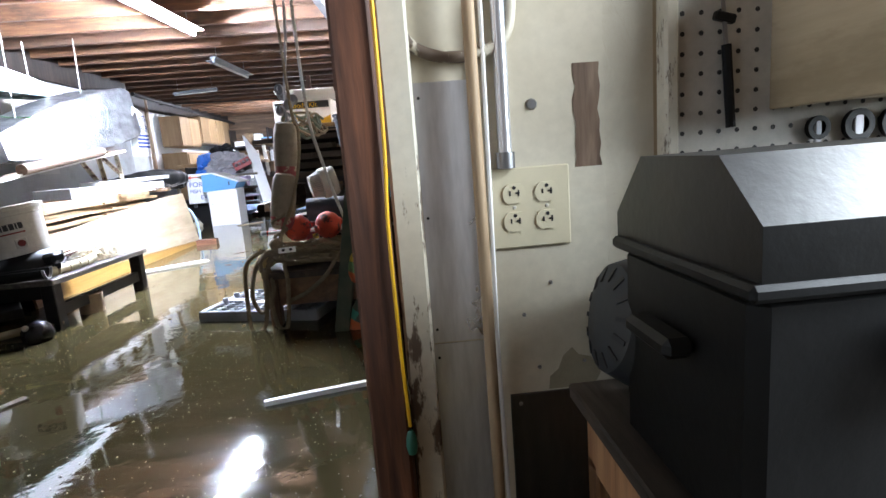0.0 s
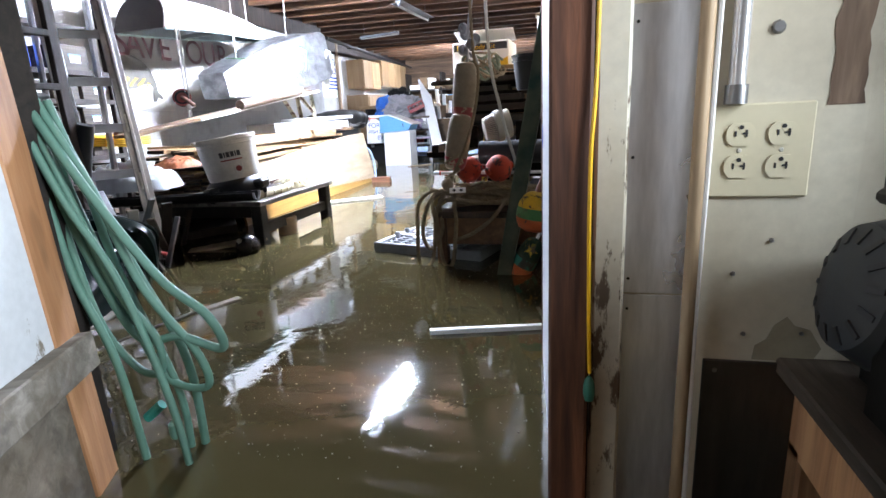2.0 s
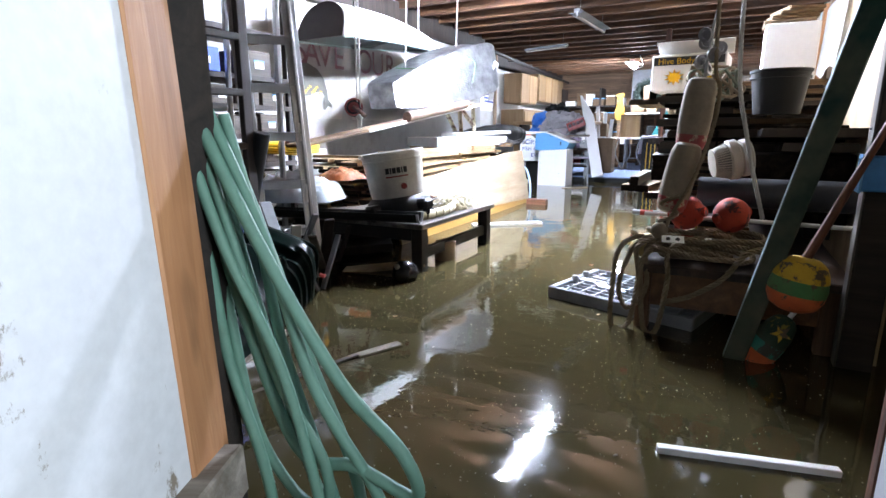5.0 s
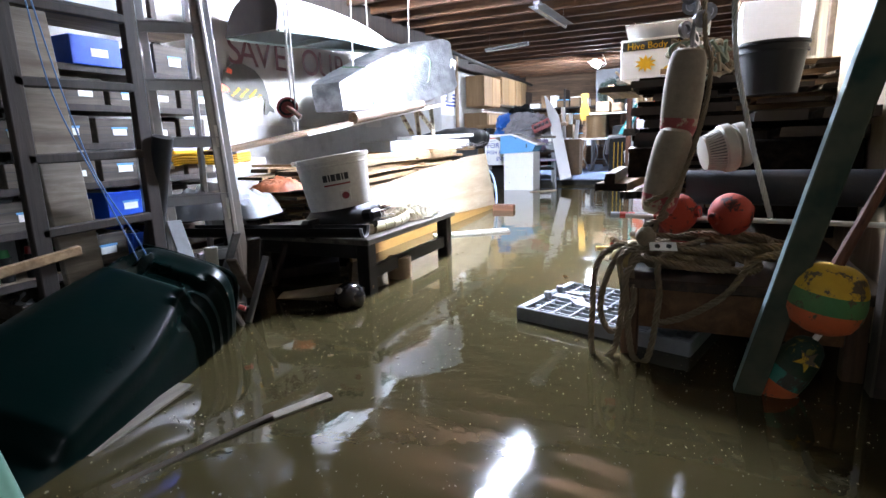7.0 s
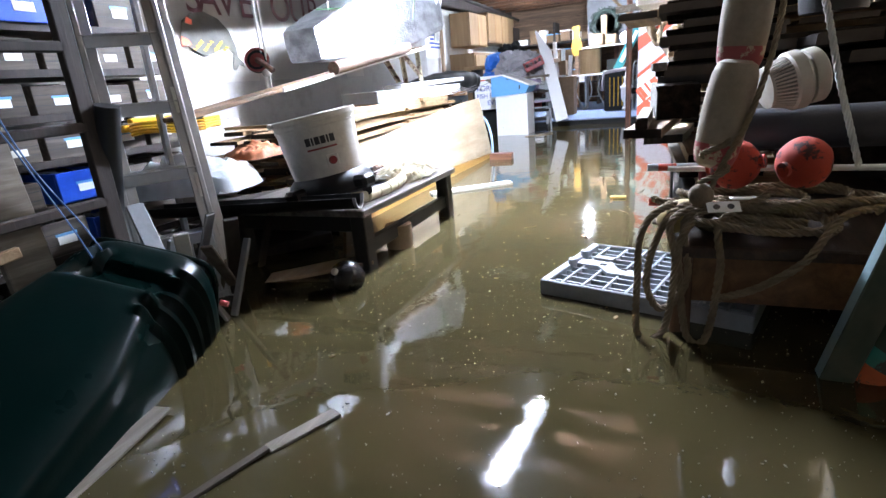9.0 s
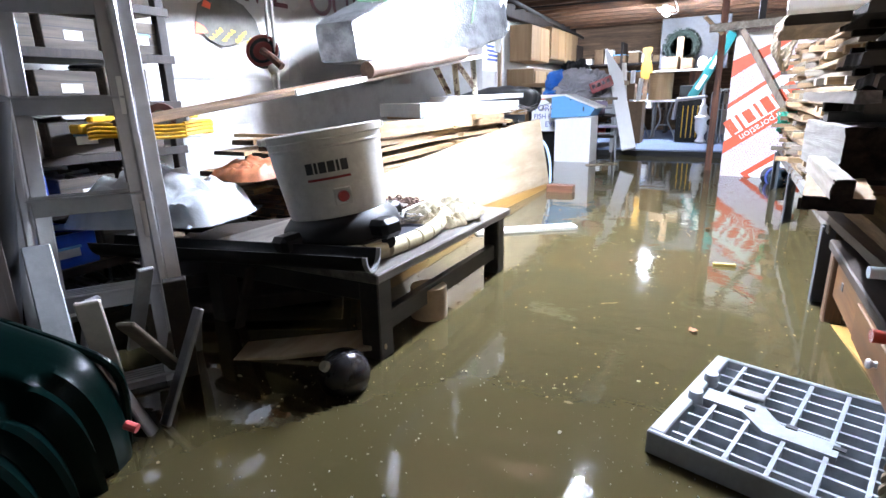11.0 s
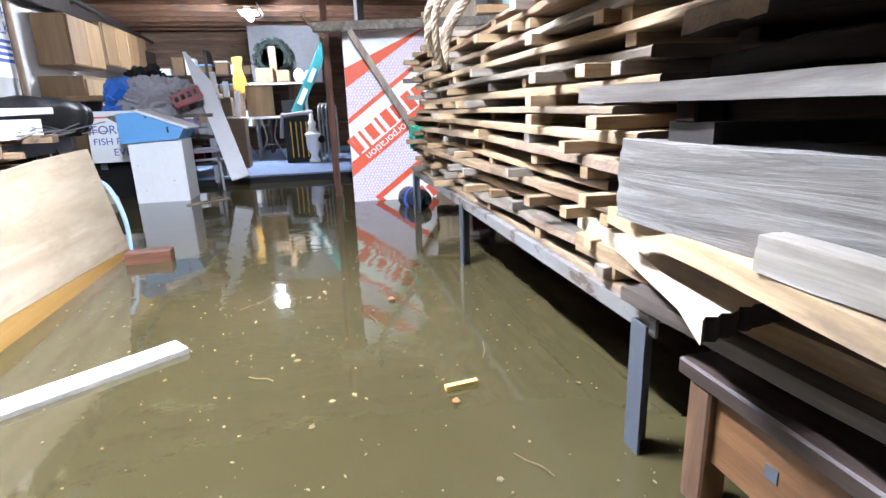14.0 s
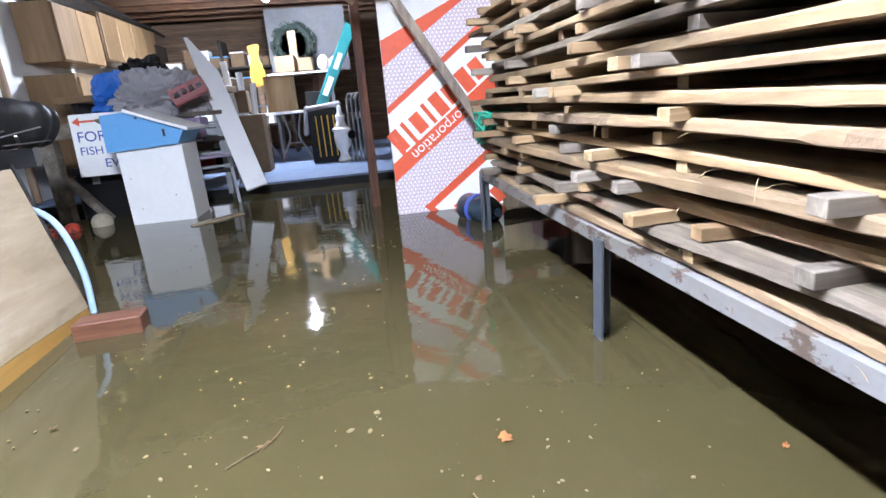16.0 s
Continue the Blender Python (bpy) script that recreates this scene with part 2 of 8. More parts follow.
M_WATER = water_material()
M_CONCRETE = plain("concrete", (0.25, 0.24, 0.22), 0.9, relief=0.4)
M_PLASTER = plain("white_plaster", (0.52, 0.52, 0.51), 0.85, spread=0.05, dirt=(0.35, 0.3, 0.22), dirty=0.4, relief=0.2)
M_GREYWALL = plain("grey_wall", (0.176, 0.176, 0.172), 0.85, dirty=0.35, relief=0.2)
M_DIMWALL = plain("dim_grey_wall", (0.40, 0.40, 0.395), 0.9, spread=0.06, dirty=0.4, dirt=(0.14, 0.12, 0.1))
M_DARKWALL = wood("dark_boards", (0.09, 0.055, 0.035), (0.2, 0.13, 0.08), 0, 0.75)
M_JOIST = wood("old_joist", (0.0744, 0.031, 0.0136), (0.186, 0.093, 0.0434), 0, 0.7, stain=(0.0558, 0.031, 0.0186), stained=0.6)
M_DECK = wood("deck_boards", (0.0806, 0.031, 0.0149), (0.186, 0.0868, 0.0434), 1, 0.75)
M_PINE = wood("rough_pine", (0.132, 0.08, 0.036), (0.315, 0.225, 0.127), 1, 0.75, grain=34, stain=(0.151, 0.11, 0.0679), stained=0.65)
M_PINE_X = wood("pine_sticker", (0.2, 0.125, 0.06), (0.36, 0.255, 0.145), 0, 0.7)
M_WEATHERED = wood("weathered_wood", (0.132, 0.114, 0.09), (0.27, 0.246, 0.21), 1, 0.8, stain=(0.18, 0.132, 0.084), stained=0.4)
M_PALEPINE = wood("pale_sawn_pine", (0.235, 0.15, 0.07), (0.42, 0.30, 0.165), 1, 0.75, grain=34, streaks=0.45, stain=(0.14, 0.1, 0.065), stained=0.5)
M_WEATHERED_Z = wood("weathered_upright", (0.12, 0.10, 0.08), (0.3, 0.27, 0.23), 2, 0.8)
M_REDWOOD = wood("red_stud", (0.05, 0.017, 0.008), (0.21, 0.078, 0.036), 2, 0.7)
M_STUD = wood("orange_stud", (0.42, 0.2, 0.09), (0.62, 0.34, 0.17), 2, 0.65)
M_PLY = wood("pale_plywood", (0.425, 0.34, 0.23), (0.578, 0.493, 0.365), 1, 0.6, grain=14, knots=0.25, stain=(0.357, 0.281, 0.17), stained=0.35, streaks=0.12)
M_WETPLY = wood("wet_plywood", (0.336, 0.192, 0.048), (0.464, 0.288, 0.096), 1, 0.4, grain=14, knots=0.2, streaks=0.12)
M_DARKWOOD = wood("dark_stained_wood", (0.006, 0.005, 0.0045), (0.024, 0.019, 0.016), 1, 0.5)
M_TABLETOP = wood("worn_tabletop", (0.045, 0.037, 0.031), (0.19, 0.17, 0.15), 1, 0.45)
M_BENCHTOP = wood("bench_top", (0.04, 0.031, 0.025), (0.13, 0.105, 0.085), 1, 0.6)
M_CABWOOD = wood("maple_cabinet", (0.21, 0.13, 0.06), (0.285, 0.19, 0.1), 2, 0.5, grain=12, knots=0.1, streaks=0.12)
M_BARK = plain("bark", (0.13, 0.085, 0.05), 0.95, spread=0.4, relief=0.9, relief_scale=90)
M_ALU = plain("ladder_aluminium", (0.5, 0.51, 0.53), 0.33, 0.75, spread=0.08, dirty=0.3)
M_STEEL = metal("brushed_steel", (0.74, 0.74, 0.77), 0.27, 90, 0.12)
M_STEEL.node_tree.nodes["Principled BSDF"].inputs["Metallic"].default_value = 0.75
M_DULLSTEEL = metal("dull_steel", (0.3, 0.3, 0.31), 0.4, 60, 0.4)
M_GALV = plain("galvanised_grey", (0.26, 0.273, 0.286), 0.45, 0.3)
M_WHITE = plain("white_paint", (0.84, 0.84, 0.83), 0.45, spread=0.04, dirty=0.08, dirt=(0.5, 0.47, 0.4), relief=0.06)
M_VENT = plain("yellowed_vent_plastic", (0.36, 0.34, 0.29), 0.5, spread=0.08, dirty=0.3, dirt=(0.14, 0.12, 0.09))
M_OFFWHITE = plain("off_white_plastic", (0.51, 0.493, 0.442), 0.4, dirty=0.2)
M_BLUE = plain("light_blue_paint", (0.13, 0.37, 0.68), 0.5, spread=0.05, dirty=0.05, relief=0.06)
M_BLUEBIN = plain("blue_plastic", (0.01, 0.08, 0.55), 0.35, dirty=0.1)
M_BLACK = plain("black_plastic", (0.0035, 0.0038, 0.0042), 0.5, dirty=0.15, dirt=(0.03, 0.028, 0.025))
M_GREYPLASTIC = plain("grey_resin", (0.255, 0.277, 0.3), 0.45, dirty=0.3)
M_DARKGREEN = plain("dark_green_plastic", (0.0007, 0.0052, 0.0046), 0.3, dirty=0.12, dirt=(0.012, 0.014, 0.012))
M_DARKGREEN.node_tree.nodes["Principled BSDF"].inputs["Specular IOR Level"].default_value = 0.09
M_BLACK.node_tree.nodes["Principled BSDF"].inputs["Specular IOR Level"].default_value = 0.3
M_GREENBOARD = chipped("green_painted_board", (0.0045, 0.03, 0.025), (0.02, 0.02, 0.016), 0.6)
M_GREENBOARD.node_tree.nodes["Principled BSDF"].inputs["Specular IOR Level"].default_value = 0.2
# Pale blue that paints the lamp light on the green board's west edge.
M_LITEDGE = chipped("lit_blue_edge", (0.2, 0.33, 0.36), (0.05, 0.09, 0.09), 0.55, 0.6)
M_HOSE = plain("faded_green_hose", (0.105, 0.225, 0.17), 0.6, dirty=0.4, dirt=(0.08, 0.12, 0.09))
M_ROPE = plain("manila_rope", (0.24, 0.188, 0.128), 0.95, spread=0.4, relief=0.6, relief_scale=160)
M_WHITEROPE = plain("white_cord", (0.48, 0.48, 0.448), 0.9, relief=0.4, relief_scale=200)
M_FLOAT = plain("weathered_float", (0.252, 0.204, 0.144), 0.75, spread=0.2, dirty=0.45, dirt=(0.132, 0.072, 0.048), relief=0.3)
M_FLOATRED = chipped("worn_red_paint", (0.3, 0.04, 0.045), (0.4, 0.32, 0.22), 0.42, 0.7, 22.0, (1, 1, 1), (0.25, 0.1, 0.08), 0.4)
M_ORANGE = chipped("pitted_orange_foam", (0.36, 0.035, 0.014), (0.05, 0.014, 0.012), 0.43, 0.8, 30.0, (1, 1, 1), (0.3, 0.022, 0.01), 0.7)
M_RED = plain("red_paint", (0.2, 0.011, 0.011), 0.4, dirty=0.3)
M_PRINTRED = plain("printed_red", (0.75, 0.11, 0.045), 0.45, spread=0.1, dirty=0.1, relief=0.05)
M_PRINTBLACK = plain("printed_black", (0.02, 0.02, 0.022), 0.5, dirty=0.0)
M_PRINTMAROON = plain("printed_maroon", (0.075, 0.006, 0.012), 0.6, dirty=0.0)
M_PRINTBLUE = plain("printed_blue", (0.05, 0.09, 0.4), 0.6, dirty=0.0)
M_PAPER = plain("white_paper", (0.84, 0.84, 0.82), 0.8, spread=0.04, dirty=0.08, dirt=(0.5, 0.48, 0.42), relief=0.05)
M_CANVAS = plain("white_canvas", (0.49, 0.482, 0.46), 0.85, spread=0.06, dirty=0.35, dirt=(0.576, 0.518, 0.404))
M_YELLOW = plain("yellow_plastic", (0.75, 0.42, 0.01), 0.4, dirty=0.15)
M_HULL = plain("white_hull", (0.8, 0.82, 0.81), 0.3, spread=0.04, dirty=0.08, relief=0.04)
M_AQUA = plain("aqua_trim", (0.36, 0.5, 0.48), 0.45)
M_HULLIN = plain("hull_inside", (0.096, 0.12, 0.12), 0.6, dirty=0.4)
M_TRANSOM = plain("brown_transom", (0.022, 0.011, 0.009), 0.5)
M_CARD = plain("cardboard", (0.17, 0.11, 0.062), 0.85, dirty=0.2)
M_TEAL = plain("teal_card", (0.015, 0.22, 0.23), 0.5, dirty=0.1)
M_GREYCLOTH = plain("grey_cloth", (0.30, 0.285, 0.30), 0.6, relief=0.5)
M_BLUETARP = plain("blue_tarp", (0.02, 0.14, 0.5), 0.5, relief=0.4)
M_CARPET = plain("pale_blue_floor", (0.12, 0.17, 0.28), 0.85)
M_BURLAP = plain("pale_burlap", (0.39, 0.345, 0.247), 0.95, relief=0.6, relief_scale=180)
M_CREAM = plain("cream_plastic", (0.496, 0.448, 0.288), 0.5)
M_IVORY = plain("ivory_plate", (0.62, 0.56, 0.4), 0.4, spread=0.05, dirty=0.08, relief=0)
M_CABINETGREY = metal("dark_sheet_metal", (0.12, 0.12, 0.12), 0.4, 60, 0.4)
M_LIGHT = glow("lit_tube", (0.72, 0.80, 1.0), TUBE_POWER)
M_BULB = glow("lit_bulb", (0.75, 0.83, 1.0), BULB_POWER)


# ---- the setting ----
def slab(name, size, centre, material, label, category="wall"):
    return solo(name, add_box(bmesh.new(), size), material, label, category, kind="structure", m=pose(*centre))


JOIST_Z, DECK_Z = 1.92, 2.12
M_DARKPLY = wood("aged_plywood", (0.16, 0.11, 0.07), (0.3, 0.22, 0.15), 1, 0.65, grain=14, knots=0.25)
M_WALLPLY = wood("beige_wall_plywood", (0.30, 0.225, 0.14), (0.46, 0.36, 0.235), 2, 0.65, grain=10, knots=0.25, streaks=0.2, stain=(0.3, 0.22, 0.13), stained=0.4)
slab("floor", (6.4, 15.4, 0.1), (-0.6, 5.9, -0.6), M_CONCRETE, "concrete basement floor under muddy flood water", "floor")
wm = bmesh.new()
bmesh.ops.create_grid(wm, x_segments=8, y_segments=16, size=0.5, matrix=Matrix.Diagonal((4.9, 11.0, 1, 1)))
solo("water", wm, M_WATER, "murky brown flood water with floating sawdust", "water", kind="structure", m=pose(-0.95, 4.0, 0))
slab("wall_west", (0.1, 6.4, 2.68), (-2.87, 4.3, 0.79), M_DIMWALL, "pale painted basement wall behind the boat")
slab("wall_step", (0.34, 0.1, 2.68), (-3.05, 7.45, 0.79), M_GREYWALL, "grey painted wall return")
slab("wall_west_far", (0.1, 5.3, 2.68), (-3.27, 10.1, 0.79), M_PLASTER, "white plastered wall beside the cabinets")
slab("wall_north", (4.6, 0.1, 2.68), (-0.95, 12.75, 0.79), M_DARKWALL, "dark board wall behind the raised floor")
slab("wall_east", (0.1, 11.75, 2.68), (1.02, 6.875, 0.79), M_WALLPLY, "plywood-lined wall behind the lumber")
# south wall with its doorway
sw = thing("wall_south", pose(0, 1.05, 0), "board wall with a doorway into the workshop", "wall", kind="structure")
M_BLACKWALL = wood("near_black_boards", (0.012, 0.009, 0.007), (0.035, 0.026, 0.02), 0, 0.8)
part("wall_left", add_box(bmesh.new(), (2.5, 0.09, 2.68), pose(-1.58, 0, 0.79)), M_BLACKWALL, sw)
part("wall_header", add_box(bmesh.new(), (0.96, 0.09, 0.58), pose(0.15, 0, 1.84)), M_BLACKWALL, sw)
M_PAINTPLY = chipped("worn_painted_plywood", (0.64, 0.59, 0.47), (0.17, 0.12, 0.09), 0.62, 0.6, 4.0, (1, 1, 0.5), (0.36, 0.28, 0.17), 0.8)
M_PAINTTRIM = chipped("peeling_trim_paint", (0.6, 0.56, 0.46), (0.12, 0.085, 0.06), 0.43, 0.55, 12.0, (1, 1, 0.3), (0.4, 0.31, 0.17), 0.5)
part("wall_right", add_box(bmesh.new(), (0.36, 0.09, 2.68), pose(0.86, -0.005, 0.79)), M_PAINTPLY, sw, "worn plywood panel with yellowed cream paint")
part("wall_end", add_box(bmesh.new(), (1.2, 0.06, 2.68), pose(1.641, 0.035, 0.79)), M_DARKPLY, sw, "plain plywood behind the pegboard")
# studs and a hanging sheet on the plywood wall
for y in (4.6, 5.25, 6.6):
    solo("trim", add_box(bmesh.new(), (0.035, 0.07, 2.4), Matrix(), 0.003), M_DARKPLY, "brown upright stud on the plywood wall", "stud", kind="structure", m=pose(0.952, y, 0.7))
slab("wall_lining", (0.018, 1.17, 2.68), (0.744, 3.19, 0.79), M_WALLPLY, "plywood lining beside the lumber")
sheet = bmesh.new()
g = [[sheet.verts.new((0.94 - 0.012 * abs(math.sin(i * 0.9)) - 0.03 * (1 - j / 6) ** 2, 5.72 + 0.16 * i, 1.2 + 0.1 * j + 0.03 * math.sin(i * 1.3) * (j == 0))) for j in range(7)] for i in range(8)]
for i in range(7):
    for j in range(6):
        sheet.faces.new((g[i][j], g[i + 1][j], g[i + 1][j + 1], g[i][j + 1]))
bmesh.ops.solidify(sheet, geom=sheet.faces[:], thickness=0.003)
solo("plastic_sheet", sheet, M_PAPER, "white plastic sheet hanging on the plywood wall", "sheet", smooth=True)
solo("trim", add_box(bmesh.new(), (0.04, 0.1, 2.4), Matrix(), 0.003), M_STUD, "orange-brown window stud on the plywood wall", "stud", kind="structure", m=pose(0.948, 7.05, 0.7))
solo("painted_board", add_box(bmesh.new(), (0.02, 0.28, 0.8), Matrix(), 0.003), plain("pale_teal_paint", (0.3, 0.5, 0.52), 0.5), "pale teal painted board beside the window stud", "board", m=pose(0.958, 7.3, 1.55))
# ceiling: deck with joists
cb = bmesh.new()
add_box(cb, (6.4, 15.4, 0.05), pose(-0.6, 5.9, DECK_Z + 0.025))
solo("ceiling", cb, M_DECK, "reddish board ceiling above the joists", "ceiling", kind="structure")
jm = mesh_of("joist", add_box(bmesh.new(), (4.55, 0.042, DECK_Z - JOIST_Z), Matrix(), 0.003), M_JOIST)
joists = thing("ceiling_joists", pose(-0.97, 0, 0), "row of rough brown timber ceiling joists", "joists", kind="structure")
y = 1.35
while y < 12.6:
    piece("joist", jm, pose(random.uniform(-0.01, 0.01), y, (DECK_Z + JOIST_Z) / 2 - 0.001, 0, 0, random.uniform(-0.3, 0.3)), joists)
    y += 0.405

# workshop side, behind and beside the camera
slab("wall_workshop_west", (0.08, 2.9, 2.68), (-0.95, -0.45, 0.79), M_DARKPLY, "aged plywood workshop wall")
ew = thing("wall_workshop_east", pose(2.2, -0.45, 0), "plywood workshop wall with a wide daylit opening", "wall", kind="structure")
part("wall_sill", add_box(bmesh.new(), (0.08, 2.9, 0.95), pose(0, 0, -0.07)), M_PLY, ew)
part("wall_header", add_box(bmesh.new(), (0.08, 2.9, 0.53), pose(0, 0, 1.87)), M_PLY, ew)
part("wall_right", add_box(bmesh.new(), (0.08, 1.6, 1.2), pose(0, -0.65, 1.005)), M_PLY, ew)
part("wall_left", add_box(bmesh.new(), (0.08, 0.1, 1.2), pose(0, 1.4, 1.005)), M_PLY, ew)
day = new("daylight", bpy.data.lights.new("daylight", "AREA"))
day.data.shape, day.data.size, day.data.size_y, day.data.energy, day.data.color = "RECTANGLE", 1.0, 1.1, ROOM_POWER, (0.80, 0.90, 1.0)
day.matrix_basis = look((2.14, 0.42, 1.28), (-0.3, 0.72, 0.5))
slab("wall_workshop_south", (3.2, 0.08, 2.68), (0.62, -1.9, 0.79), M_DARKPLY, "aged plywood workshop wall behind the camera")
# ---- lamps of the basement ----
def shop_light(m, lit, label, reach=0.3):
    t = thing("tube_light", m, label, "light")
    b = bmesh.new()
    add_box(b, (0.075, 1.26, 0.04), pose(0, 0, 0.062), 0.006)
    add_box(b, (0.2, 1.24, 0.004), pose(0, 0, 0.036), 0.001)
    for sgn in (-1, 1):
        add_box(b, (0.03, 0.03, 0.05), pose(0, sgn * 0.61, 0.02), 0.004)
    part("housing", b, M_WHITE if lit else M_GREYPLASTIC, t)
    part("tube", add_cyl(bmesh.new(), 0.013, 0.013, 1.19, pose(0, 0.595, 0.0, 90, 0, 0), 12), M_LIGHT if lit else M_OFFWHITE, t, smooth=True)
    for sgn in (-0.5, 0.5):
        part("hanger", add_sweep(bmesh.new(), [Vector((0, sgn, 0.085)), Vector((0, sgn, reach))], 0.003, 5), M_DULLSTEEL, t)
    return t


shop_light(pose(-0.965, 4.42, 1.835, 0, 0, -4) @ Matrix.Scale(0.84, 4), True, "lit white fluorescent tube light hanging below the joists", 0.4)
shop_light(pose(0.235, 4.45, 1.835, 0, 0, -3), False, "unlit white fluorescent fixture over the lumber")
shop_light(pose(-1.11, 6.45, 1.80, 0, 0, -3) @ Matrix.Scale(0.8, 4), False, "unlit white fluorescent fixture under the joists", 0.42)
shop_light(pose(-1.95, 7.6, 1.76, 0, 0, 75) @ Matrix.Scale(0.5, 4), False, "small unlit white fluorescent fixture near the far wall", 0.73)
bl = thing("work_lamp", pose(-1.275, 10.2, 1.80), "bright bare lamp with a white cord over the raised floor", "light")
part("lampholder", add_box(bmesh.new(), (0.07, 0.34, 0.04), pose(0, 0, 0.05), 0.006), M_WHITE, bl)
part("reflector", add_box(bmesh.new(), (0.2, 0.42, 0.006), pose(0, 0, 0.028), 0.002), M_WHITE, bl, "flat white reflector over the bulb")
part("bulb", add_cyl(bmesh.new(), 0.035, 0.035, 0.3, pose(0, 0.15, -0.01, 90, 0, 0), 14), M_BULB, bl, smooth=True)
part("cord", add_sweep(bmesh.new(), smooth_path([(0.03, -0.13, 0.03), (0.08, -0.16, -0.06), (0.16, -0.13, -0.04), (0.15, -0.05, 0.03), (0.1, 0.0, 0.14)]), 0.006, 6), M_WHITE, bl, smooth=True)


# ---- lumber rack ----
M_RAIL = chipped("dirty_grey_rail_paint", (0.155, 0.15, 0.145), (0.06, 0.04, 0.028), 0.43, 0.6, 14.0, (1, 0.5, 1), (0.12, 0.095, 0.065), 0.85)


M_RACKLEG = chipped("blue_grey_leg_paint", (0.06, 0.07, 0.085), (0.05, 0.04, 0.03), 0.5, 0.5, 14.0, (1, 1, 0.6), (0.05, 0.045, 0.04), 0.5)


def hewn(size, seed, rough=0.005):
    """A rough-hewn timber with uneven faces and ragged corners."""
    b = bmesh.new()
    bmesh.ops.create_cube(b, size=1.0)
    bmesh.ops.subdivide_edges(b, edges=b.edges[:], cuts=11, use_grid_fill=True)
    for v in b.verts:
        edge = sum(abs(c) > 0.49 for c in v.co)
        v.co = Vector((v.co.x * size[0], v.co.y * size[1], v.co.z * size[2]))
        n = noise.noise_vector(Vector((v.co.x * 40, v.co.y * 14, v.co.z * 55)) + Vector((seed, 0, 0)))
        v.co += n * rough * (0.5, 0.5, 1.3, 1.7)[edge]
        if edge > 1:
            v.co *= 1 - 0.012 * abs(n.x)
    return b


def lumber_rack():
    t = thing("lumber_rack", pose(0, 0, 0), "grey angle-iron rack carrying stickered boards, legs in the water", "rack")
    for x in (0.02, 0.95):
        b = bmesh.new()
        add_box(b, (0.006, 2.66, 0.036), pose(x, 5.2, 0.2665))
        add_box(b, (0.045, 2.66, 0.006), pose(x + (0.02 if x < 0.5 else -0.02), 5.2, 0.281))
        part("rail", b, M_RAIL, t, "grimy grey painted steel angle rail")
    lm = bmesh.new()
    add_box(lm, (0.006, 0.045, 0.85), pose(0, 0.0, -0.155))
    add_box(lm, (0.045, 0.006, 0.85), pose(0.02, 0.0225, -0.155))
    leg = mesh_of("leg", lm, M_RACKLEG)
    for x in (0.005, 0.93):
        for y in (3.9, 5.23, 6.45):
            piece("leg", leg, pose(x, y, 0), t)
    return t


def board_mesh(length, width, thick, bend, live, seed, material=None):
    """A rough-sawn board along y with a slight bow, chipped corners and a wavy barky side where live."""
    rnd = random.Random(seed)
    b = bmesh.new()
    n = 64
    rows = []
    ph = rnd.uniform(0, 6)
    for k in range(n + 1):
        u = k / n
        y = (u - 0.5) * length
        wob = min(1.0, length / 1.4) * (0.012 * math.sin(u * 9 + ph) + 0.007 * math.sin(u * 23 + ph) + 0.008 * noise.noise(Vector((y * 9, ph, 0.3)))) * live
        z = bend * math.sin(u * math.pi) + 0.004 * math.sin(u * 6 + ph)
        x0, x1 = -width / 2 + wob, width / 2 - wob * 0.6
        up = 0.014 * live * (0.6 + 0.8 * abs(noise.noise(Vector((y * 6, ph, 2.0)))))
        c = 0.0015 + 0.0055 * abs(noise.noise(Vector((y * 16, ph, 5.0)))) + 0.003 * live * abs(noise.noise(Vector((y * 45, ph, 7.0))))
        t2 = thick / 2 + 0.0022 * noise.noise(Vector((y * 8, ph, 9.0)))
        rows.append([b.verts.new(p) for p in ((x0 + c, y, z - t2), (x1, y, z - t2), (x1, y, z + t2), (x0 + up + c, y, z + t2), (x0 + up * 0.4, y, z + t2 - c * 1.5), (x0, y, z - t2 + c))])
    m = 6
    for a, c in zip(rows, rows[1:]):
        for k in range(m):
            f = b.faces.new((a[k], a[(k + 1) % m], c[(k + 1) % m], c[k]))
            if live > 0.5 and k in (3, 4) and noise.noise(Vector((a[0].co.y * 2.3, ph, 4.0))) > 0.05:
                f.material_index = 1
    # both ends take the dark colour that stands in for shade
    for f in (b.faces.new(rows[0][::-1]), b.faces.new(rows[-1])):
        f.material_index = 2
    me = mesh_of("board", b, material or M_PINE)
    me.materials.append(M_BARK)
    me.materials.append(M_ENDGRAIN)
    return me


M_WEATHERED_X = wood("grey_sticker", (0.15, 0.125, 0.1), (0.3, 0.265, 0.22), 0, 0.75)
# End grain darkened to carry the shade on the unlit board ends.
M_ENDGRAIN = plain("shaded_end_grain", (0.04, 0.031, 0.024), 0.9, relief=0.4)
M_HONEY = wood("honey_pine", (0.147, 0.078, 0.0321), (0.348, 0.211, 0.101), 1, 0.75, grain=34, stain=(0.0918, 0.0597, 0.0367), stained=0.75)
M_GREYBOARD = wood("greyed_pine", (0.0891, 0.0713, 0.0535), (0.302, 0.25, 0.188), 1, 0.8, grain=34, stain=(0.107, 0.0802, 0.0535), stained=0.7)


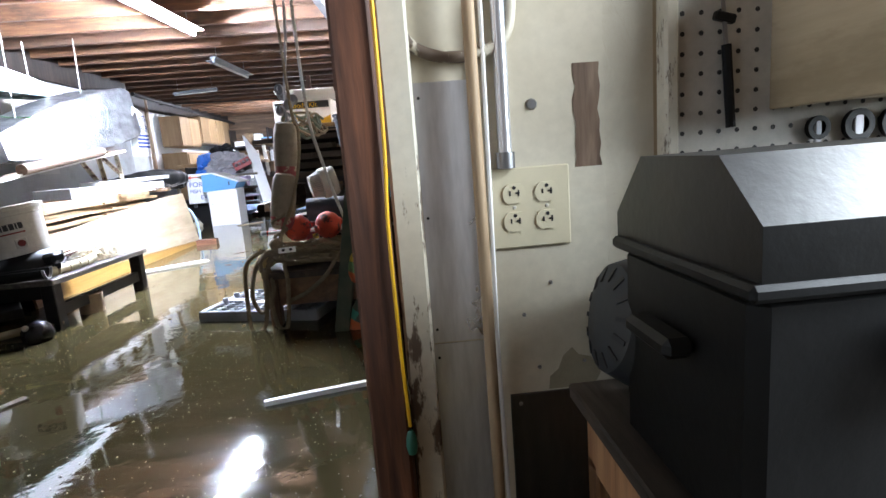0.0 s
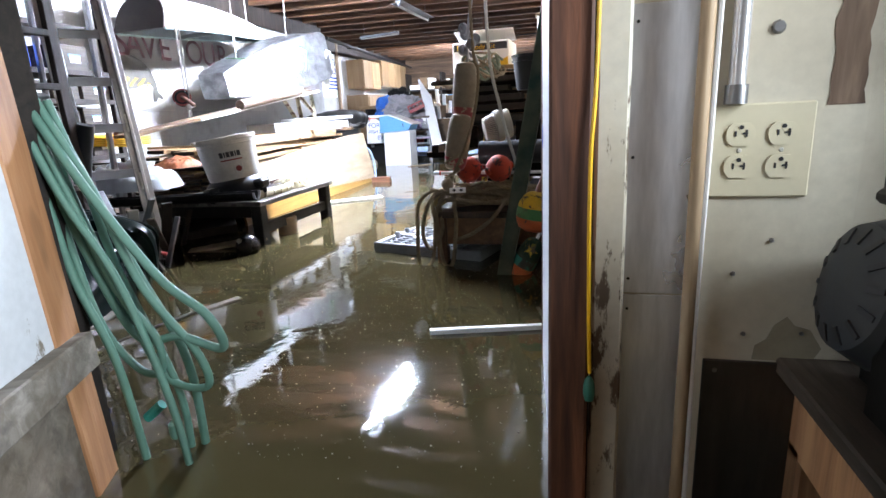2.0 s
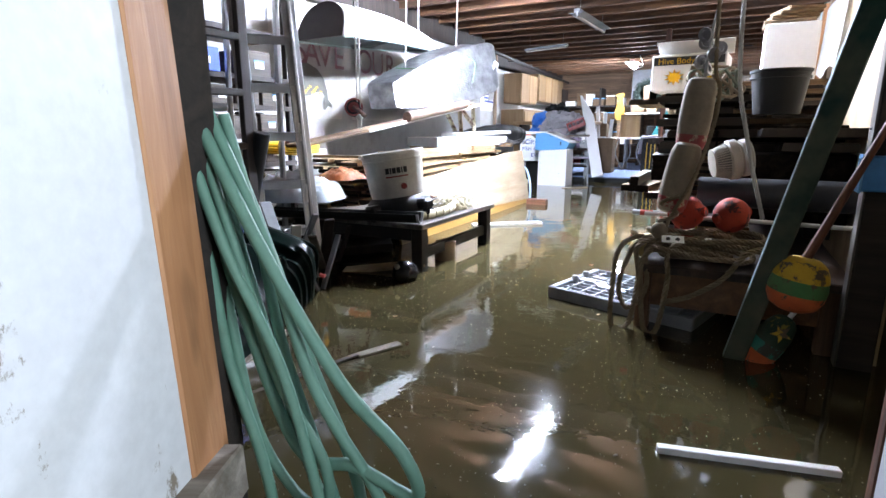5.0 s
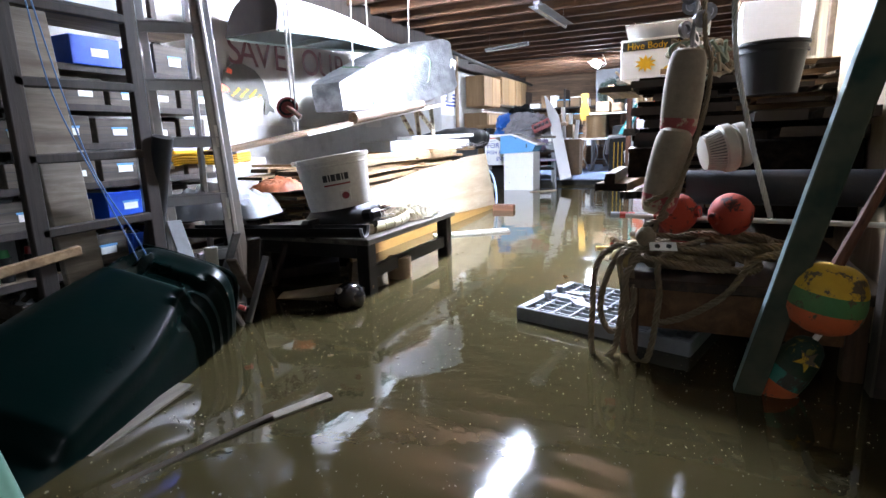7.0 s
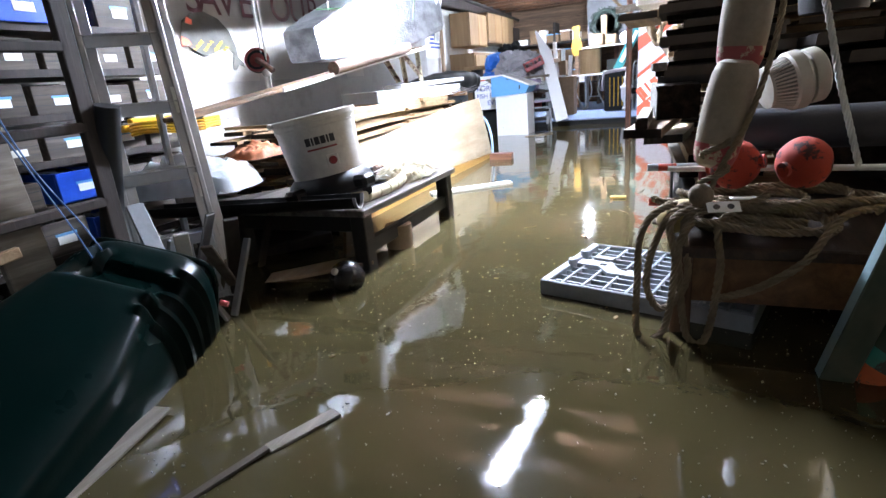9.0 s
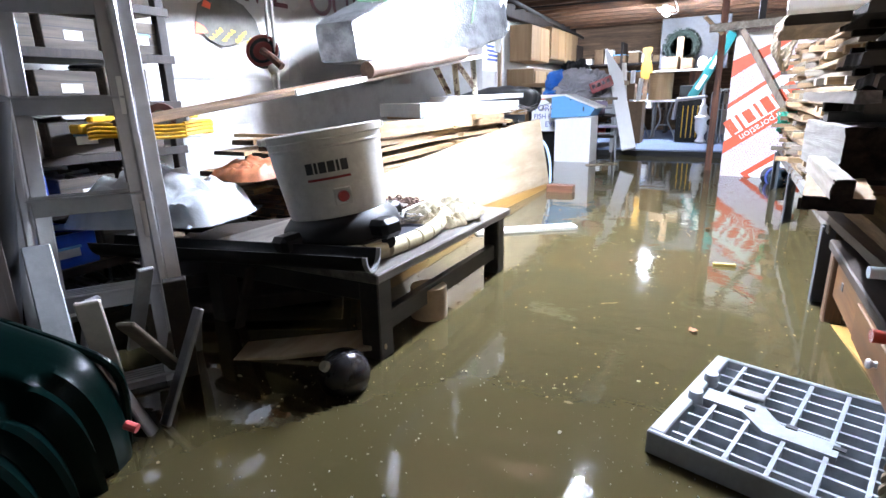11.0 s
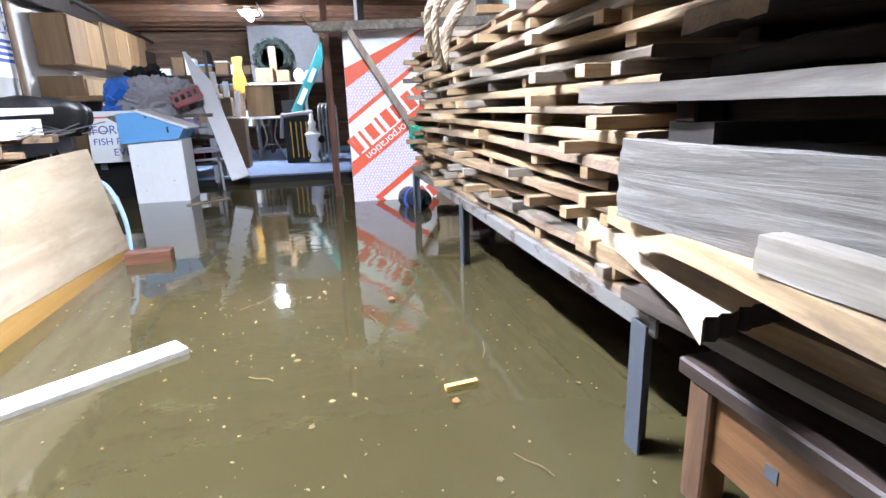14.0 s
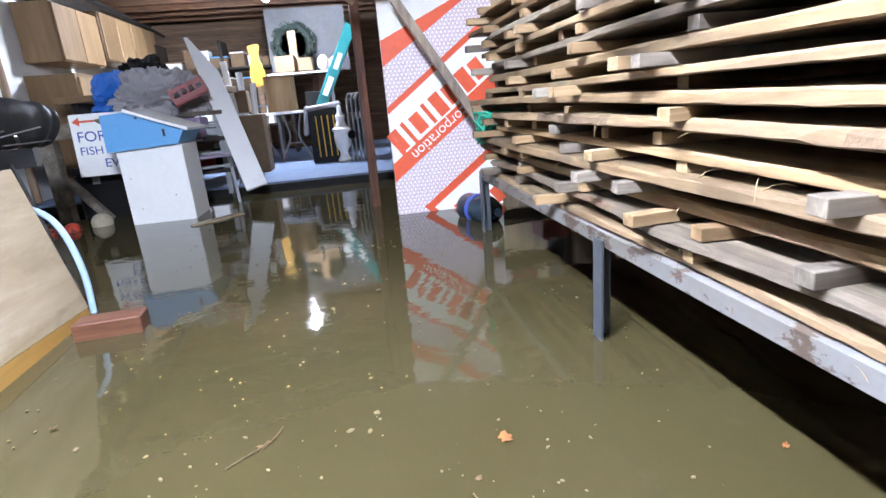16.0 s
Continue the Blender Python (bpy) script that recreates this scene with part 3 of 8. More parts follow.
def lumber_stack():
    rnd = random.Random(4)
    t = thing("lumber_stack", pose(0, 0, 0), "tall stack of rough pale boards separated by stickers", "lumber")
    sm = [mesh_of("sticker", add_box(bmesh.new(), (ln, 0.036, 0.026), Matrix(), 0.0015), mt) for ln, mt in ((0.92, M_PINE_X), (1.0, M_PINE_X), (0.96, M_WEATHERED_X), (0.88, M_PINE_X))]
    z = 0.287
    layer = 0
    while z < 0.95:
        th = rnd.choice((0.017, 0.02, 0.024))
        near = 3.95 if layer < 3 else rnd.uniform(3.8, 3.95)
        x = rnd.uniform(0.015, 0.07)
        while x < 0.9:
            w = rnd.uniform(0.15, 0.26)
            y0 = near + rnd.uniform(-0.12, 0.2)
            y1 = 6.55 + rnd.uniform(-0.25, 0.12)
            mat_here = rnd.choice((M_PINE, M_PINE, M_HONEY, M_GREYBOARD, M_PALEPINE)) if z < 0.8 else rnd.choice((M_PINE, M_HONEY, M_GREYBOARD, M_GREYBOARD))
            me = board_mesh(y1 - y0, w, th, rnd.uniform(-0.006, 0.008), 1.0 if rnd.random() < 0.5 else 0.3, rnd.randint(0, 9999), mat_here)
            piece("board", me, pose(x + w / 2, (y0 + y1) / 2, z + th / 2, 0, rnd.uniform(-0.6, 0.6), rnd.uniform(-0.7, 0.7)), t)
            x += w + rnd.uniform(0.005, 0.03)
        z += th + 0.002
        for y in (4.05, 4.5, 4.95, 5.42, 5.9, 6.35):
            for rep in range(1 if rnd.random() < 0.6 else 2):
                piece("sticker", rnd.choice(sm), pose(0.49 + rnd.uniform(-0.05, 0.04), y + rnd.uniform(-0.12, 0.12) + rep * 0.07, z + 0.013, 0, 0, rnd.uniform(-6, 6)), t)
        z += 0.0275
        layer += 1
    return t


def dark_stack():
    """Darker boards with shade painted on their ends, stacked over the desk."""
    rnd = random.Random(23)
    t = thing("dark_lumber", pose(0, 0, 0), "stack of dark weathered boards with shade-dark ends reaching over the desk", "lumber")
    z = 0.64
    layer = 0
    while z < 0.90:
        th = rnd.choice((0.028, 0.034))
        x = (-0.03, 0.0, -0.05, 0.03, -0.2, -0.16)[layer % 6]
        layer += 1
        while x < (0.66 if z < 0.75 else 0.27):
            w = min(rnd.uniform(0.15, 0.26), 0.725 - x)
            if x < -0.06:
                w = min(w, -0.062 - x)
                y0, y1 = rnd.uniform(3.5, 3.6), rnd.uniform(3.88, 3.98)
            else:
                y0, y1 = (rnd.uniform(3.38, 3.47), 3.77) if x < 0.28 else (rnd.uniform(3.06, 3.2), 3.77)
            if w > 0.05:
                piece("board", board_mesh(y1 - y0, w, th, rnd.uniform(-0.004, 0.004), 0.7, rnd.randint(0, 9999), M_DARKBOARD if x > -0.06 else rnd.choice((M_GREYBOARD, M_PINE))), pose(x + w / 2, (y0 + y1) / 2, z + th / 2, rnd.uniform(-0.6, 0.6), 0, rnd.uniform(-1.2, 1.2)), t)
            x += w + 0.006
        z += th + 0.002
        for y in (3.5, 3.7):
            piece("sticker", stk if z < 0.75 else stk_short, pose(0.35 if z < 0.75 else 0.15, y + rnd.uniform(-0.04, 0.04), z + 0.009, 0, 0, rnd.uniform(-4, 4)), t)
        z += 0.02
    part("long_timber", hewn((0.046, 0.68, 0.026), 5, 0.002), M_TABLETOP, t, "grey weathered timber with a worn end").matrix_basis = pose(-0.06, 3.63, 0.679, 0, 0, 3)
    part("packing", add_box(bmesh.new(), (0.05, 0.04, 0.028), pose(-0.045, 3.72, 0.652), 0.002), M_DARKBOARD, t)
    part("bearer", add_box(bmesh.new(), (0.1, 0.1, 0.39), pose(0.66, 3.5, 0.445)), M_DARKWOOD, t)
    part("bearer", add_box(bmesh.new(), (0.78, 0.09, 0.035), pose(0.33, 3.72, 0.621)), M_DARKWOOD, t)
    part("bearer", add_box(bmesh.new(), (0.38, 0.2, 0.3), pose(0.53, 3.3, 0.485), 0.006), M_DARKBOARD, t, "near-black short timbers packed under the boards")


# Near black: dark boards, and faces whose shade is put into the colour.
M_DARKBOARD = wood("near_black_board", (0.005, 0.0038, 0.003), (0.021, 0.015, 0.011), 1, 0.95)
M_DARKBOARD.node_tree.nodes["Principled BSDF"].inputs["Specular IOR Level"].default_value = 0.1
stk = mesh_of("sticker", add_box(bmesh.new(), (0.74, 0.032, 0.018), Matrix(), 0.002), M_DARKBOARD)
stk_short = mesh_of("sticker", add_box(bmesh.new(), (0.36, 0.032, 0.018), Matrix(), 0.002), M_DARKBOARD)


def straw():
    """Shreds of straw and bark hanging from the lower boards."""
    rnd = random.Random(9)
    verts, faces = [], []
    for _ in range(60):
        y, z = rnd.uniform(4.0, 6.5), rnd.choice((0.3, 0.33, 0.38, 0.44, 0.5, 0.56)) + rnd.uniform(-0.01, 0.015)
        x = rnd.uniform(-0.06, 0.0)
        dy, w, ln = rnd.uniform(-0.04, 0.04), rnd.uniform(0.0005, 0.0011), rnd.uniform(0.008, 0.04)
        k = len(verts)
        for i in range(4):
            u = i / 3
            p = (x - 0.02 * u, y + dy * u, z + 0.012 * u - ln * u * u)
            verts += [(p[0], p[1] - w, p[2]), (p[0], p[1] + w, p[2]), (p[0] + 0.001, p[1], p[2] - 0.001)]
        for i in range(3):
            a = k + 3 * i
            for j in range(3):
                faces.append((a + j, a + (j + 1) % 3, a + 3 + (j + 1) % 3, a + 3 + j))
    me = bpy.data.meshes.new("straw")
    me.from_pydata(verts, [], faces)
    me.materials.append(plain("straw_fibre", (0.2, 0.14, 0.07), 0.9))
    tagged(new("straw", me), "pale straw and bark shreds on the lower boards", "straw", kind="stuff")


lumber_rack()
lumber_stack()
straw()
dark_stack()

# ---- desk under the near end of the lumber ----
def desk():
    t = thing("wooden_desk", pose(0.33, 3.2, -0.5), "old brown wooden desk standing in the water, loaded with boards", "desk")
    part("desktop", add_box(bmesh.new(), (0.66, 1.2, 0.03), pose(0.015, 0, 0.735), 0.004), M_DESKTOP, t, "dark worn desktop")
    part("apron", add_box(bmesh.new(), (0.02, 1.06, 0.13), pose(-0.285, 0, 0.654), 0.002), M_OAK, t)
    part("drawer", add_box(bmesh.new(), (0.016, 0.5, 0.095), pose(-0.3, -0.1, 0.652), 0.003), M_OAK, t)
    part("knob", add_lathe(bmesh.new(), [(0.0, 0.02), (0.009, 0.018), (0.011, 0.012), (0.006, 0.006), (0.008, 0.0)], pose(-0.308, -0.1, 0.652, 0, -90, 0), 14), M_STEEL, t, "small metal knob", smooth=True)
    part("tag", add_box(bmesh.new(), (0.002, 0.022, 0.022), pose(-0.296, 0.41, 0.655)), M_RACKLEG, t, "small blue-grey tag")
    for yy in (-0.55, 0.55):
        part("apron", add_box(bmesh.new(), (0.54, 0.02, 0.13), pose(0, yy, 0.654), 0.002), M_OAK, t)
    lm = mesh_of("leg", add_box(bmesh.new(), (0.05, 0.05, 0.72), Matrix(), 0.004), M_DESKLEG)
    for x in (-0.285, 0.285):
        for yy in (-0.55, 0.55):
            piece("leg", lm, pose(x, yy, 0.36), t)


M_DESKTOP = wood("worn_desktop", (0.018, 0.01, 0.006), (0.06, 0.034, 0.02), 1, 0.65)
M_DESKLEG = wood("brown_desk_leg", (0.07, 0.035, 0.017), (0.17, 0.09, 0.045), 2, 0.6)
M_OAK = wood("brown_oak", (0.11, 0.05, 0.019), (0.22, 0.115, 0.05), 1, 0.45, grain=18)
desk()


def work_table():
    t = thing("low_table", pose(-1.42, 3.36, -0.35), "low dark wooden table with a worn top standing in water", "table")
    part("tabletop", add_box(bmesh.new(), (0.72, 0.95, 0.028), pose(0, 0, 0.595), 0.004), M_TABLETOP, t)
    part("rail", add_box(bmesh.new(), (0.03, 0.8, 0.06), pose(0.31, 0, 0.44), 0.003), M_DARKWOOD, t)
    part("rail", add_box(bmesh.new(), (0.6, 0.03, 0.07), pose(0, -0.42, 0.545), 0.003), M_DARKWOOD, t)
    lm = mesh_of("leg", add_box(bmesh.new(), (0.065, 0.065, 0.58), Matrix(), 0.004), M_DARKWOOD)
    for x in (-0.31, 0.31):
        for yy in (-0.42, 0.42):
            piece("leg", lm, pose(x, yy, 0.29), t)


work_table()
# ---- raised floor and cabinets at the far end ----
slab("platform", (4.4, 4.1, 0.6), (-1.0, 10.65, -0.24), M_BLACK, "black-edged raised floor at the far end", "platform")
slab("platform_carpet", (4.38, 4.06, 0.012), (-1.0, 10.66, 0.067), M_CARPET, "pale blue worn floor covering", "floor covering")
for i, (y0, y1, z0, z1) in enumerate(((9.3, 10.12, 1.2, 1.68), (10.22, 11.0, 1.27, 1.74), (11.02, 11.78, 1.27, 1.74))):
    c = thing("wall_cabinet", pose(-3.05, (y0 + y1) / 2, z0), "light maple kitchen wall cabinet hung on the wall", "cabinet", group="wall cabinets")
    part("body", add_box(bmesh.new(), (0.3, y1 - y0, z1 - z0), pose(0, 0, (z1 - z0) / 2), 0.003), M_CABWOOD, c)
    for sgn in (-1, 1):
        part("door", add_box(bmesh.new(), (0.02, (y1 - y0) / 2 - 0.01, z1 - z0 - 0.02), pose(0.161, sgn * (y1 - y0) / 4, (z1 - z0) / 2), 0.004), M_CABWOOD, c)


# ---- doorway, from the workshop side ----
def stud(name, m, w, d, h, material, label):
    return solo(name, add_box(bmesh.new(), (w, d, h), Matrix(), 0.004), material, label, "stud", kind="structure", m=m)


stud("door_stud", pose(0.636, 1.0, 0.5), 0.052, 0.11, 2.1, M_REDWOOD, "dark red-brown rough-sawn door stud")
stud("trim", pose(0.6865, 1.003, 0.5), 0.041, 0.05, 2.1, M_PAINTTRIM, "door trim with peeling cream paint")
stud("trim", pose(1.055, 1.0, 0.9), 0.02, 0.05, 1.1, M_PAINTTRIM, "narrow painted batten beside the pegboard")


def open_door(name, m, w, h, label, parts):
    t = thing(name, m, label, "door", kind="structure")
    for nm, size, at, material, lab in parts:
        part(nm, add_box(bmesh.new(), size, pose(*at), 0.003), material, t, lab)
    return t


M_DOORWHITE = chipped("dirty_white_board", (0.6, 0.62, 0.64), (0.2, 0.17, 0.13), 0.5, 0.55, 7.0, (1, 1, 0.6), (0.55, 0.57, 0.6), 0.4)
M_DOORGREY = chipped("scuffed_grey_white_board", (0.55, 0.56, 0.58), (0.2, 0.19, 0.18), 0.6, 0.6, 3.0, (1, 1, 0.5), (0.3, 0.36, 0.48), 0.5)
west_leaf = open_door("door_1", pose(-0.287, 1.035, 0) @ pose(0, 0, 0, 0, -3.2, 0) @ pose(0, 0, 0, 0, 0, -66), 1, 2, "white board door on a rough timber frame, swung open", (
    ("panel", (0.93, 0.02, 1.35), (0.55, 0.0, 0.98), M_DOORWHITE, "dirty white board panel"),
    ("frame_post", (0.088, 0.028, 2.0), (0.044, 0.0, 0.55), M_STUD, "orange-brown timber edge post"),
    ("frame_rail", (0.98, 0.055, 0.07), (0.5, 0.012, 0.272), M_WEATHERED, "grey weathered cross rail"),
    ("lower_panel", (0.95, 0.02, 0.75), (0.53, -0.004, -0.14), M_WEATHERED, "bare grey-brown lower panel")))
part("nail", add_cyl(bmesh.new(), 0.002, 0.002, 0.05, pose(0.115, 0.005, 0.72, 80, 0, -40), 6), M_DULLSTEEL, west_leaf)
east_leaf = open_door("door_2", pose(0.624, 1.09, 0, 0, 0, 94.8), 1, 2, "scuffed grey-white board door standing open into the basement", (
    ("panel", (0.595, 0.022, 2.1), (0.2975, 0.0, 0.55), M_DOORGREY, ""),
    ("edge_post", (0.03, 0.03, 2.1), (0.61, -0.002, 0.55), M_REDWOOD, "dark timber edge")))
part("sticker", add_lathe(bmesh.new(), [(0.018, 0.0), (0.026, 0.001), (0.03, 0.0)], pose(0.53, 0.0125, 0.62, -90, 0, 0), 20), M_PRINTBLUE, east_leaf, "round blue and red sticker")
# Shaded front put into a near-black core; added strip gives the lit west side.
wpost = thing("wall_post", pose(0.685, 2.57, 0.71), "timber post, near black for its shaded front, with a weathered grey lit side", "post", kind="structure")
part("core", add_box(bmesh.new(), (0.09, 0.06, 2.42), Matrix(), 0.004), M_BLACKWALL, wpost)
part("side_batten", add_box(bmesh.new(), (0.006, 0.056, 2.42), pose(-0.0482, 0, 0), 0.001), M_WEATHERED_Z, wpost, "weathered grey strip added for the lit side of the post")
part("nail", add_cyl(bmesh.new(), 0.004, 0.004, 0.012, pose(-0.056, 0.0, 0.02, 0, 90, 0), 8), M_GALV, wpost)
jb = thing("junction_box", pose(0.66, 2.515, 0.555), "blue plastic electrical box on the timber post", "electrical box")
part("box", add_box(bmesh.new(), (0.1, 0.05, 0.1), pose(0, 0, 0.05), 0.006), plain("blue_box_plastic", (0.04, 0.2, 0.5), 0.45, dirty=0.15), jb)
part("lip", add_box(bmesh.new(), (0.008, 0.058, 0.108), pose(-0.046, -0.001, 0.05), 0.002), M_BLUE, jb)
part("cable", add_sweep(bmesh.new(), smooth_path([(0.02, 0.0, 0.1), (0.02, -0.01, 0.2), (-0.005, -0.012, 0.36), (0.0, 0.0, 0.6), (0.015, 0.0, 1.2)], 8), 0.006, 7), M_WHITE, jb, "white cable", smooth=True)

# yellow extension cord down the stud, with its green plug
cord = thing("extension_cord", pose(0.664, 0.94, 0), "yellow extension cord hanging down the stud", "cord")
part("cable", add_sweep(bmesh.new(), smooth_path([(0.002, 0, 1.5), (0.002, 0, 0.8), (-0.004, -0.002, 0.62), (-0.003, 0, 0.45), (0.0, 0, 0.34)]), 0.0025, 8), M_YELLOW, cord, smooth=True)
plug = bmesh.new()
add_lathe(plug, [(0.003, 0.034), (0.0055, 0.03), (0.0075, 0.022), (0.008, 0.01), (0.006, 0.0)], pose(0, 0, 0.30), 12)
part("plug", plug, plain("green_plug", (0.02, 0.12, 0.08), 0.5), cord, "dark green plug end", smooth=True)

# steel strips, conduit, pole
for z0, z1, lab in ((0.435, 0.80, "brushed steel strip nailed over the wall edge"), (-0.3, 0.432, "duller lower steel strip with nail heads")):
    sp = thing("steel_strip", pose(0.747, 0.9985, 0), lab, "metal strip", group="steel strips")
    part("sheet", add_box(bmesh.new(), (0.078, 0.003, z1 - z0), pose(0, 0, (z0 + z1) / 2)), M_STEEL, sp)
    for k in range(3):
        part("nail_head", add_cyl(bmesh.new(), 0.0022, 0.0016, 0.002, pose(-0.033, -0.0015, z0 + 0.02 + k * (z1 - z0 - 0.04) / 2, 90, 0, 0), 8), M_BLACK, sp)
solo("wooden_pole", add_sweep(bmesh.new(), [Vector((0.783, 0.965, 1.5)), Vector((0.7845, 0.964, 0.6)), Vector((0.785, 0.962, -0.45))], 0.0085, 10), wood("pole_wood", (0.3, 0.2, 0.11), (0.48, 0.35, 0.22), 2, 0.6), "slim bare wooden pole leaning against the wall", "pole", smooth=True)
solo("white_cable", add_sweep(bmesh.new(), smooth_path([(0.803, 0.985, 0.9), (0.801, 0.985, 0.62), (0.799, 0.984, 0.4), (0.801, 0.985, 0.2), (0.803, 0.985, -0.3)]), 0.003, 6), M_WHITE, "thin white cable hanging beside the pole", "cable", smooth=True)
cd = thing("conduit", pose(0.826, 0.989, 0), "galvanised conduit running down to the outlet", "conduit")
part("pipe", add_cyl(bmesh.new(), 0.0095, 0.0095, 0.8, pose(0, 0, 0.69), 16), M_STEEL, cd, smooth=True)
part("connector", add_cyl(bmesh.new(), 0.013, 0.013, 0.022, pose(0, 0, 0.678), 12), M_DULLSTEEL, cd, smooth=True)
solo("bent_conduit", add_sweep(bmesh.new(), smooth_path([(0.69, 0.991, 0.93), (0.70, 0.991, 0.86), (0.74, 0.991, 0.832), (0.80, 0.991, 0.832), (0.838, 0.991, 0.86), (0.845, 0.991, 0.95)]), 0.008, 10), M_PAINTTRIM, "cream-painted bent conduit above the steel strip", "conduit", smooth=True)


def outlet():
    t = thing("outlet_plate", pose(0.859, 1.0, 0.6215, 90, 0, 0), "ivory double outlet cover plate with four sockets", "outlet")
    part("plate", add_box(bmesh.new(), (0.113, 0.113, 0.006), pose(0, 0, 0.003), 0.002), M_IVORY, t)
    face = bmesh.new()
    n = 20
    pts = [(0.0165 * math.cos(2 * math.pi * k / n), max(-0.0135, min(0.0135, 0.0165 * math.sin(2 * math.pi * k / n)))) for k in range(n)]
    add_prism(face, pts, 0.0022)
    fm = mesh_of("socket", face, M_IVORY)
    for sx in (-0.023, 0.023):
        for sy in (-0.0185, 0.0205):
            s = piece("socket", fm, pose(sx, sy, 0.0062), t)
            for dx, h in ((-0.006, 0.0065), (0.006, 0.0085)):
                part("slot", add_box(bmesh.new(), (0.0022, h, 0.0012), pose(dx, 0.001, 0.0024)), M_PRINTBLACK, s)
            part("slot", add_box(bmesh.new(), (0.006, 0.0022, 0.0012), pose(0.0045, 0.001, 0.0025)), M_PRINTBLACK, s)
            part("ground_hole", add_cyl(bmesh.new(), 0.0026, 0.0026, 0.0012, pose(0, 0.0085 , 0.0018), 10), M_PRINTBLACK, s)
        part("screw", add_cyl(bmesh.new(), 0.0028, 0.002, 0.0012, pose(sx, 0.001, 0.006), 10), M_OFFWHITE, t)


outlet()

# torn dark patch of bare wood, nail holes, lower sheet
patch = bmesh.new()
rnd = random.Random(3)
left = [(-0.017 + rnd.uniform(-0.003, 0.003), -0.07 + 0.14 * k / 9) for k in range(10)]
right = [(0.017 + rnd.uniform(-0.003, 0.003), -0.07 + 0.14 * k / 9) for k in range(10)]
add_prism(patch, left[:1] + right + left[:0:-1], 0.001)
solo("bare_patch", patch, wood("torn_wood", (0.12, 0.075, 0.05), (0.3, 0.21, 0.15), 1, 0.8), "torn strip of bare brown wood in the paint", "wall damage", m=pose(0.945, 1.0, 0.742, 90, 0, 0))
# The first, larger disc stands in for a patch of plaster.
for x, z in ((0.868, 0.762), (0.884, 0.509), (0.843, 0.464), (0.862, 0.381), (0.93, 0.385)):
    solo("bolt_head", add_cyl(bmesh.new(), 0.008 if z > 0.7 else 0.0032, 0.006 if z > 0.7 else 0.002, 0.004, Matrix(), 9), M_DULLSTEEL, "small rusty bolt head in the wall, the largest standing for a plaster patch", "bolt", "bolt heads", m=pose(x, 1.0, z, 90, 0, 0))
shp = thing("sheet_panel", pose(1.015, 0.9975, -0.057), "dark sheet-metal panel screwed on the lower wall", "metal sheet")
part("sheet", add_box(bmesh.new(), (0.4, 0.004, 0.8), Matrix(), 0.001), M_CABINETGREY, shp)
for x in (-0.185, -0.06, 0.065, 0.185):
    part("screw", add_cyl(bmesh.new(), 0.0035, 0.0028, 0.0018, pose(x, -0.0019, 0.385, 90, 0, 0), 10), M_DULLSTEEL, shp, smooth=True)
for z in (0.1, -0.2):
    part("screw", add_cyl(bmesh.new(), 0.0035, 0.0028, 0.0018, pose(-0.19, -0.0019, z, 90, 0, 0), 10), M_DULLSTEEL, shp, smooth=True)
solo("paint_flake", add_prism(bmesh.new(), [(-0.035, 0), (0.035, 0), (0.045, 0.02), (0.03, 0.045), (0.012, 0.05), (0.002, 0.062), (-0.012, 0.05), (-0.02, 0.03), (-0.033, 0.02)], 0.001), plain("old_glue", (0.3, 0.26, 0.18), 0.8), "tan patch where the paint has come away", "wall damage", m=pose(0.91, 1.0, 0.345, 90, 0, 0))

# pegboard with holes and what hangs on it
peg = thing("pegboard", pose(1.63, 1.0, 0.9), "dusty white pegboard with hanging tools", "pegboard", kind="structure")
part("board", add_box(bmesh.new(), (1.13, 0.012, 1.2), pose(0, 0, 0)), plain("peg_paint", (0.5, 0.48, 0.43), 0.7), peg)
hm = mesh_of("hole", add_cyl(bmesh.new(), 0.0034, 0.0034, 0.0006, pose(0, 0, 0, 90, 0, 0), 8), M_PRINTBLACK)
for i in range(13):
    for j in range(14):
        piece("hole", hm, pose(-0.552 + i * 0.0265, -0.0061, -0.3 + j * 0.0265), peg)
tl = thing("awl", pose(1.135, 0.985, 0.71), "black-handled awl hanging on the pegboard", "tool")
part("handle", add_sweep(bmesh.new(), [Vector((0.008, 0, 0)), Vector((0.0, 0, 0.11))], 0.0065, 8), M_BLACK, tl, smooth=True)
part("shaft", add_sweep(bmesh.new(), [Vector((0.0, 0, 0.11)), Vector((-0.012, 0, 0.24))], 0.003, 6), M_DULLSTEEL, tl)
part("guard", add_box(bmesh.new(), (0.03, 0.01, 0.012), pose(-0.003, 0, 0.145, 0, 15, 0), 0.002), M_BLACK, tl)
wbx = thing("wall_bin", pose(1.36, 0.9, 0.735), "pale plywood bin fixed high on the pegboard", "bin")
part("front", add_box(bmesh.new(), (0.3, 0.012, 0.09), pose(0, -0.085, 0.045, -14, 0, 0), 0.002), M_PLY, wbx)
part("bottom", add_box(bmesh.new(), (0.3, 0.17, 0.012), pose(0, 0, 0.006), 0.002), M_PLY, wbx)
part("side", add_box(bmesh.new(), (0.012, 0.19, 0.26), pose(-0.15, 0, 0.125), 0.002), M_PLY, wbx)
part("back", add_box(bmesh.new(), (0.3, 0.012, 0.26), pose(0, 0.088, 0.13), 0.002), M_PLY, wbx)
part("divider", add_box(bmesh.new(), (0.28, 0.012, 0.14), pose(0, -0.05, 0.14, -30, 0, 0), 0.002), M_PLY, wbx)
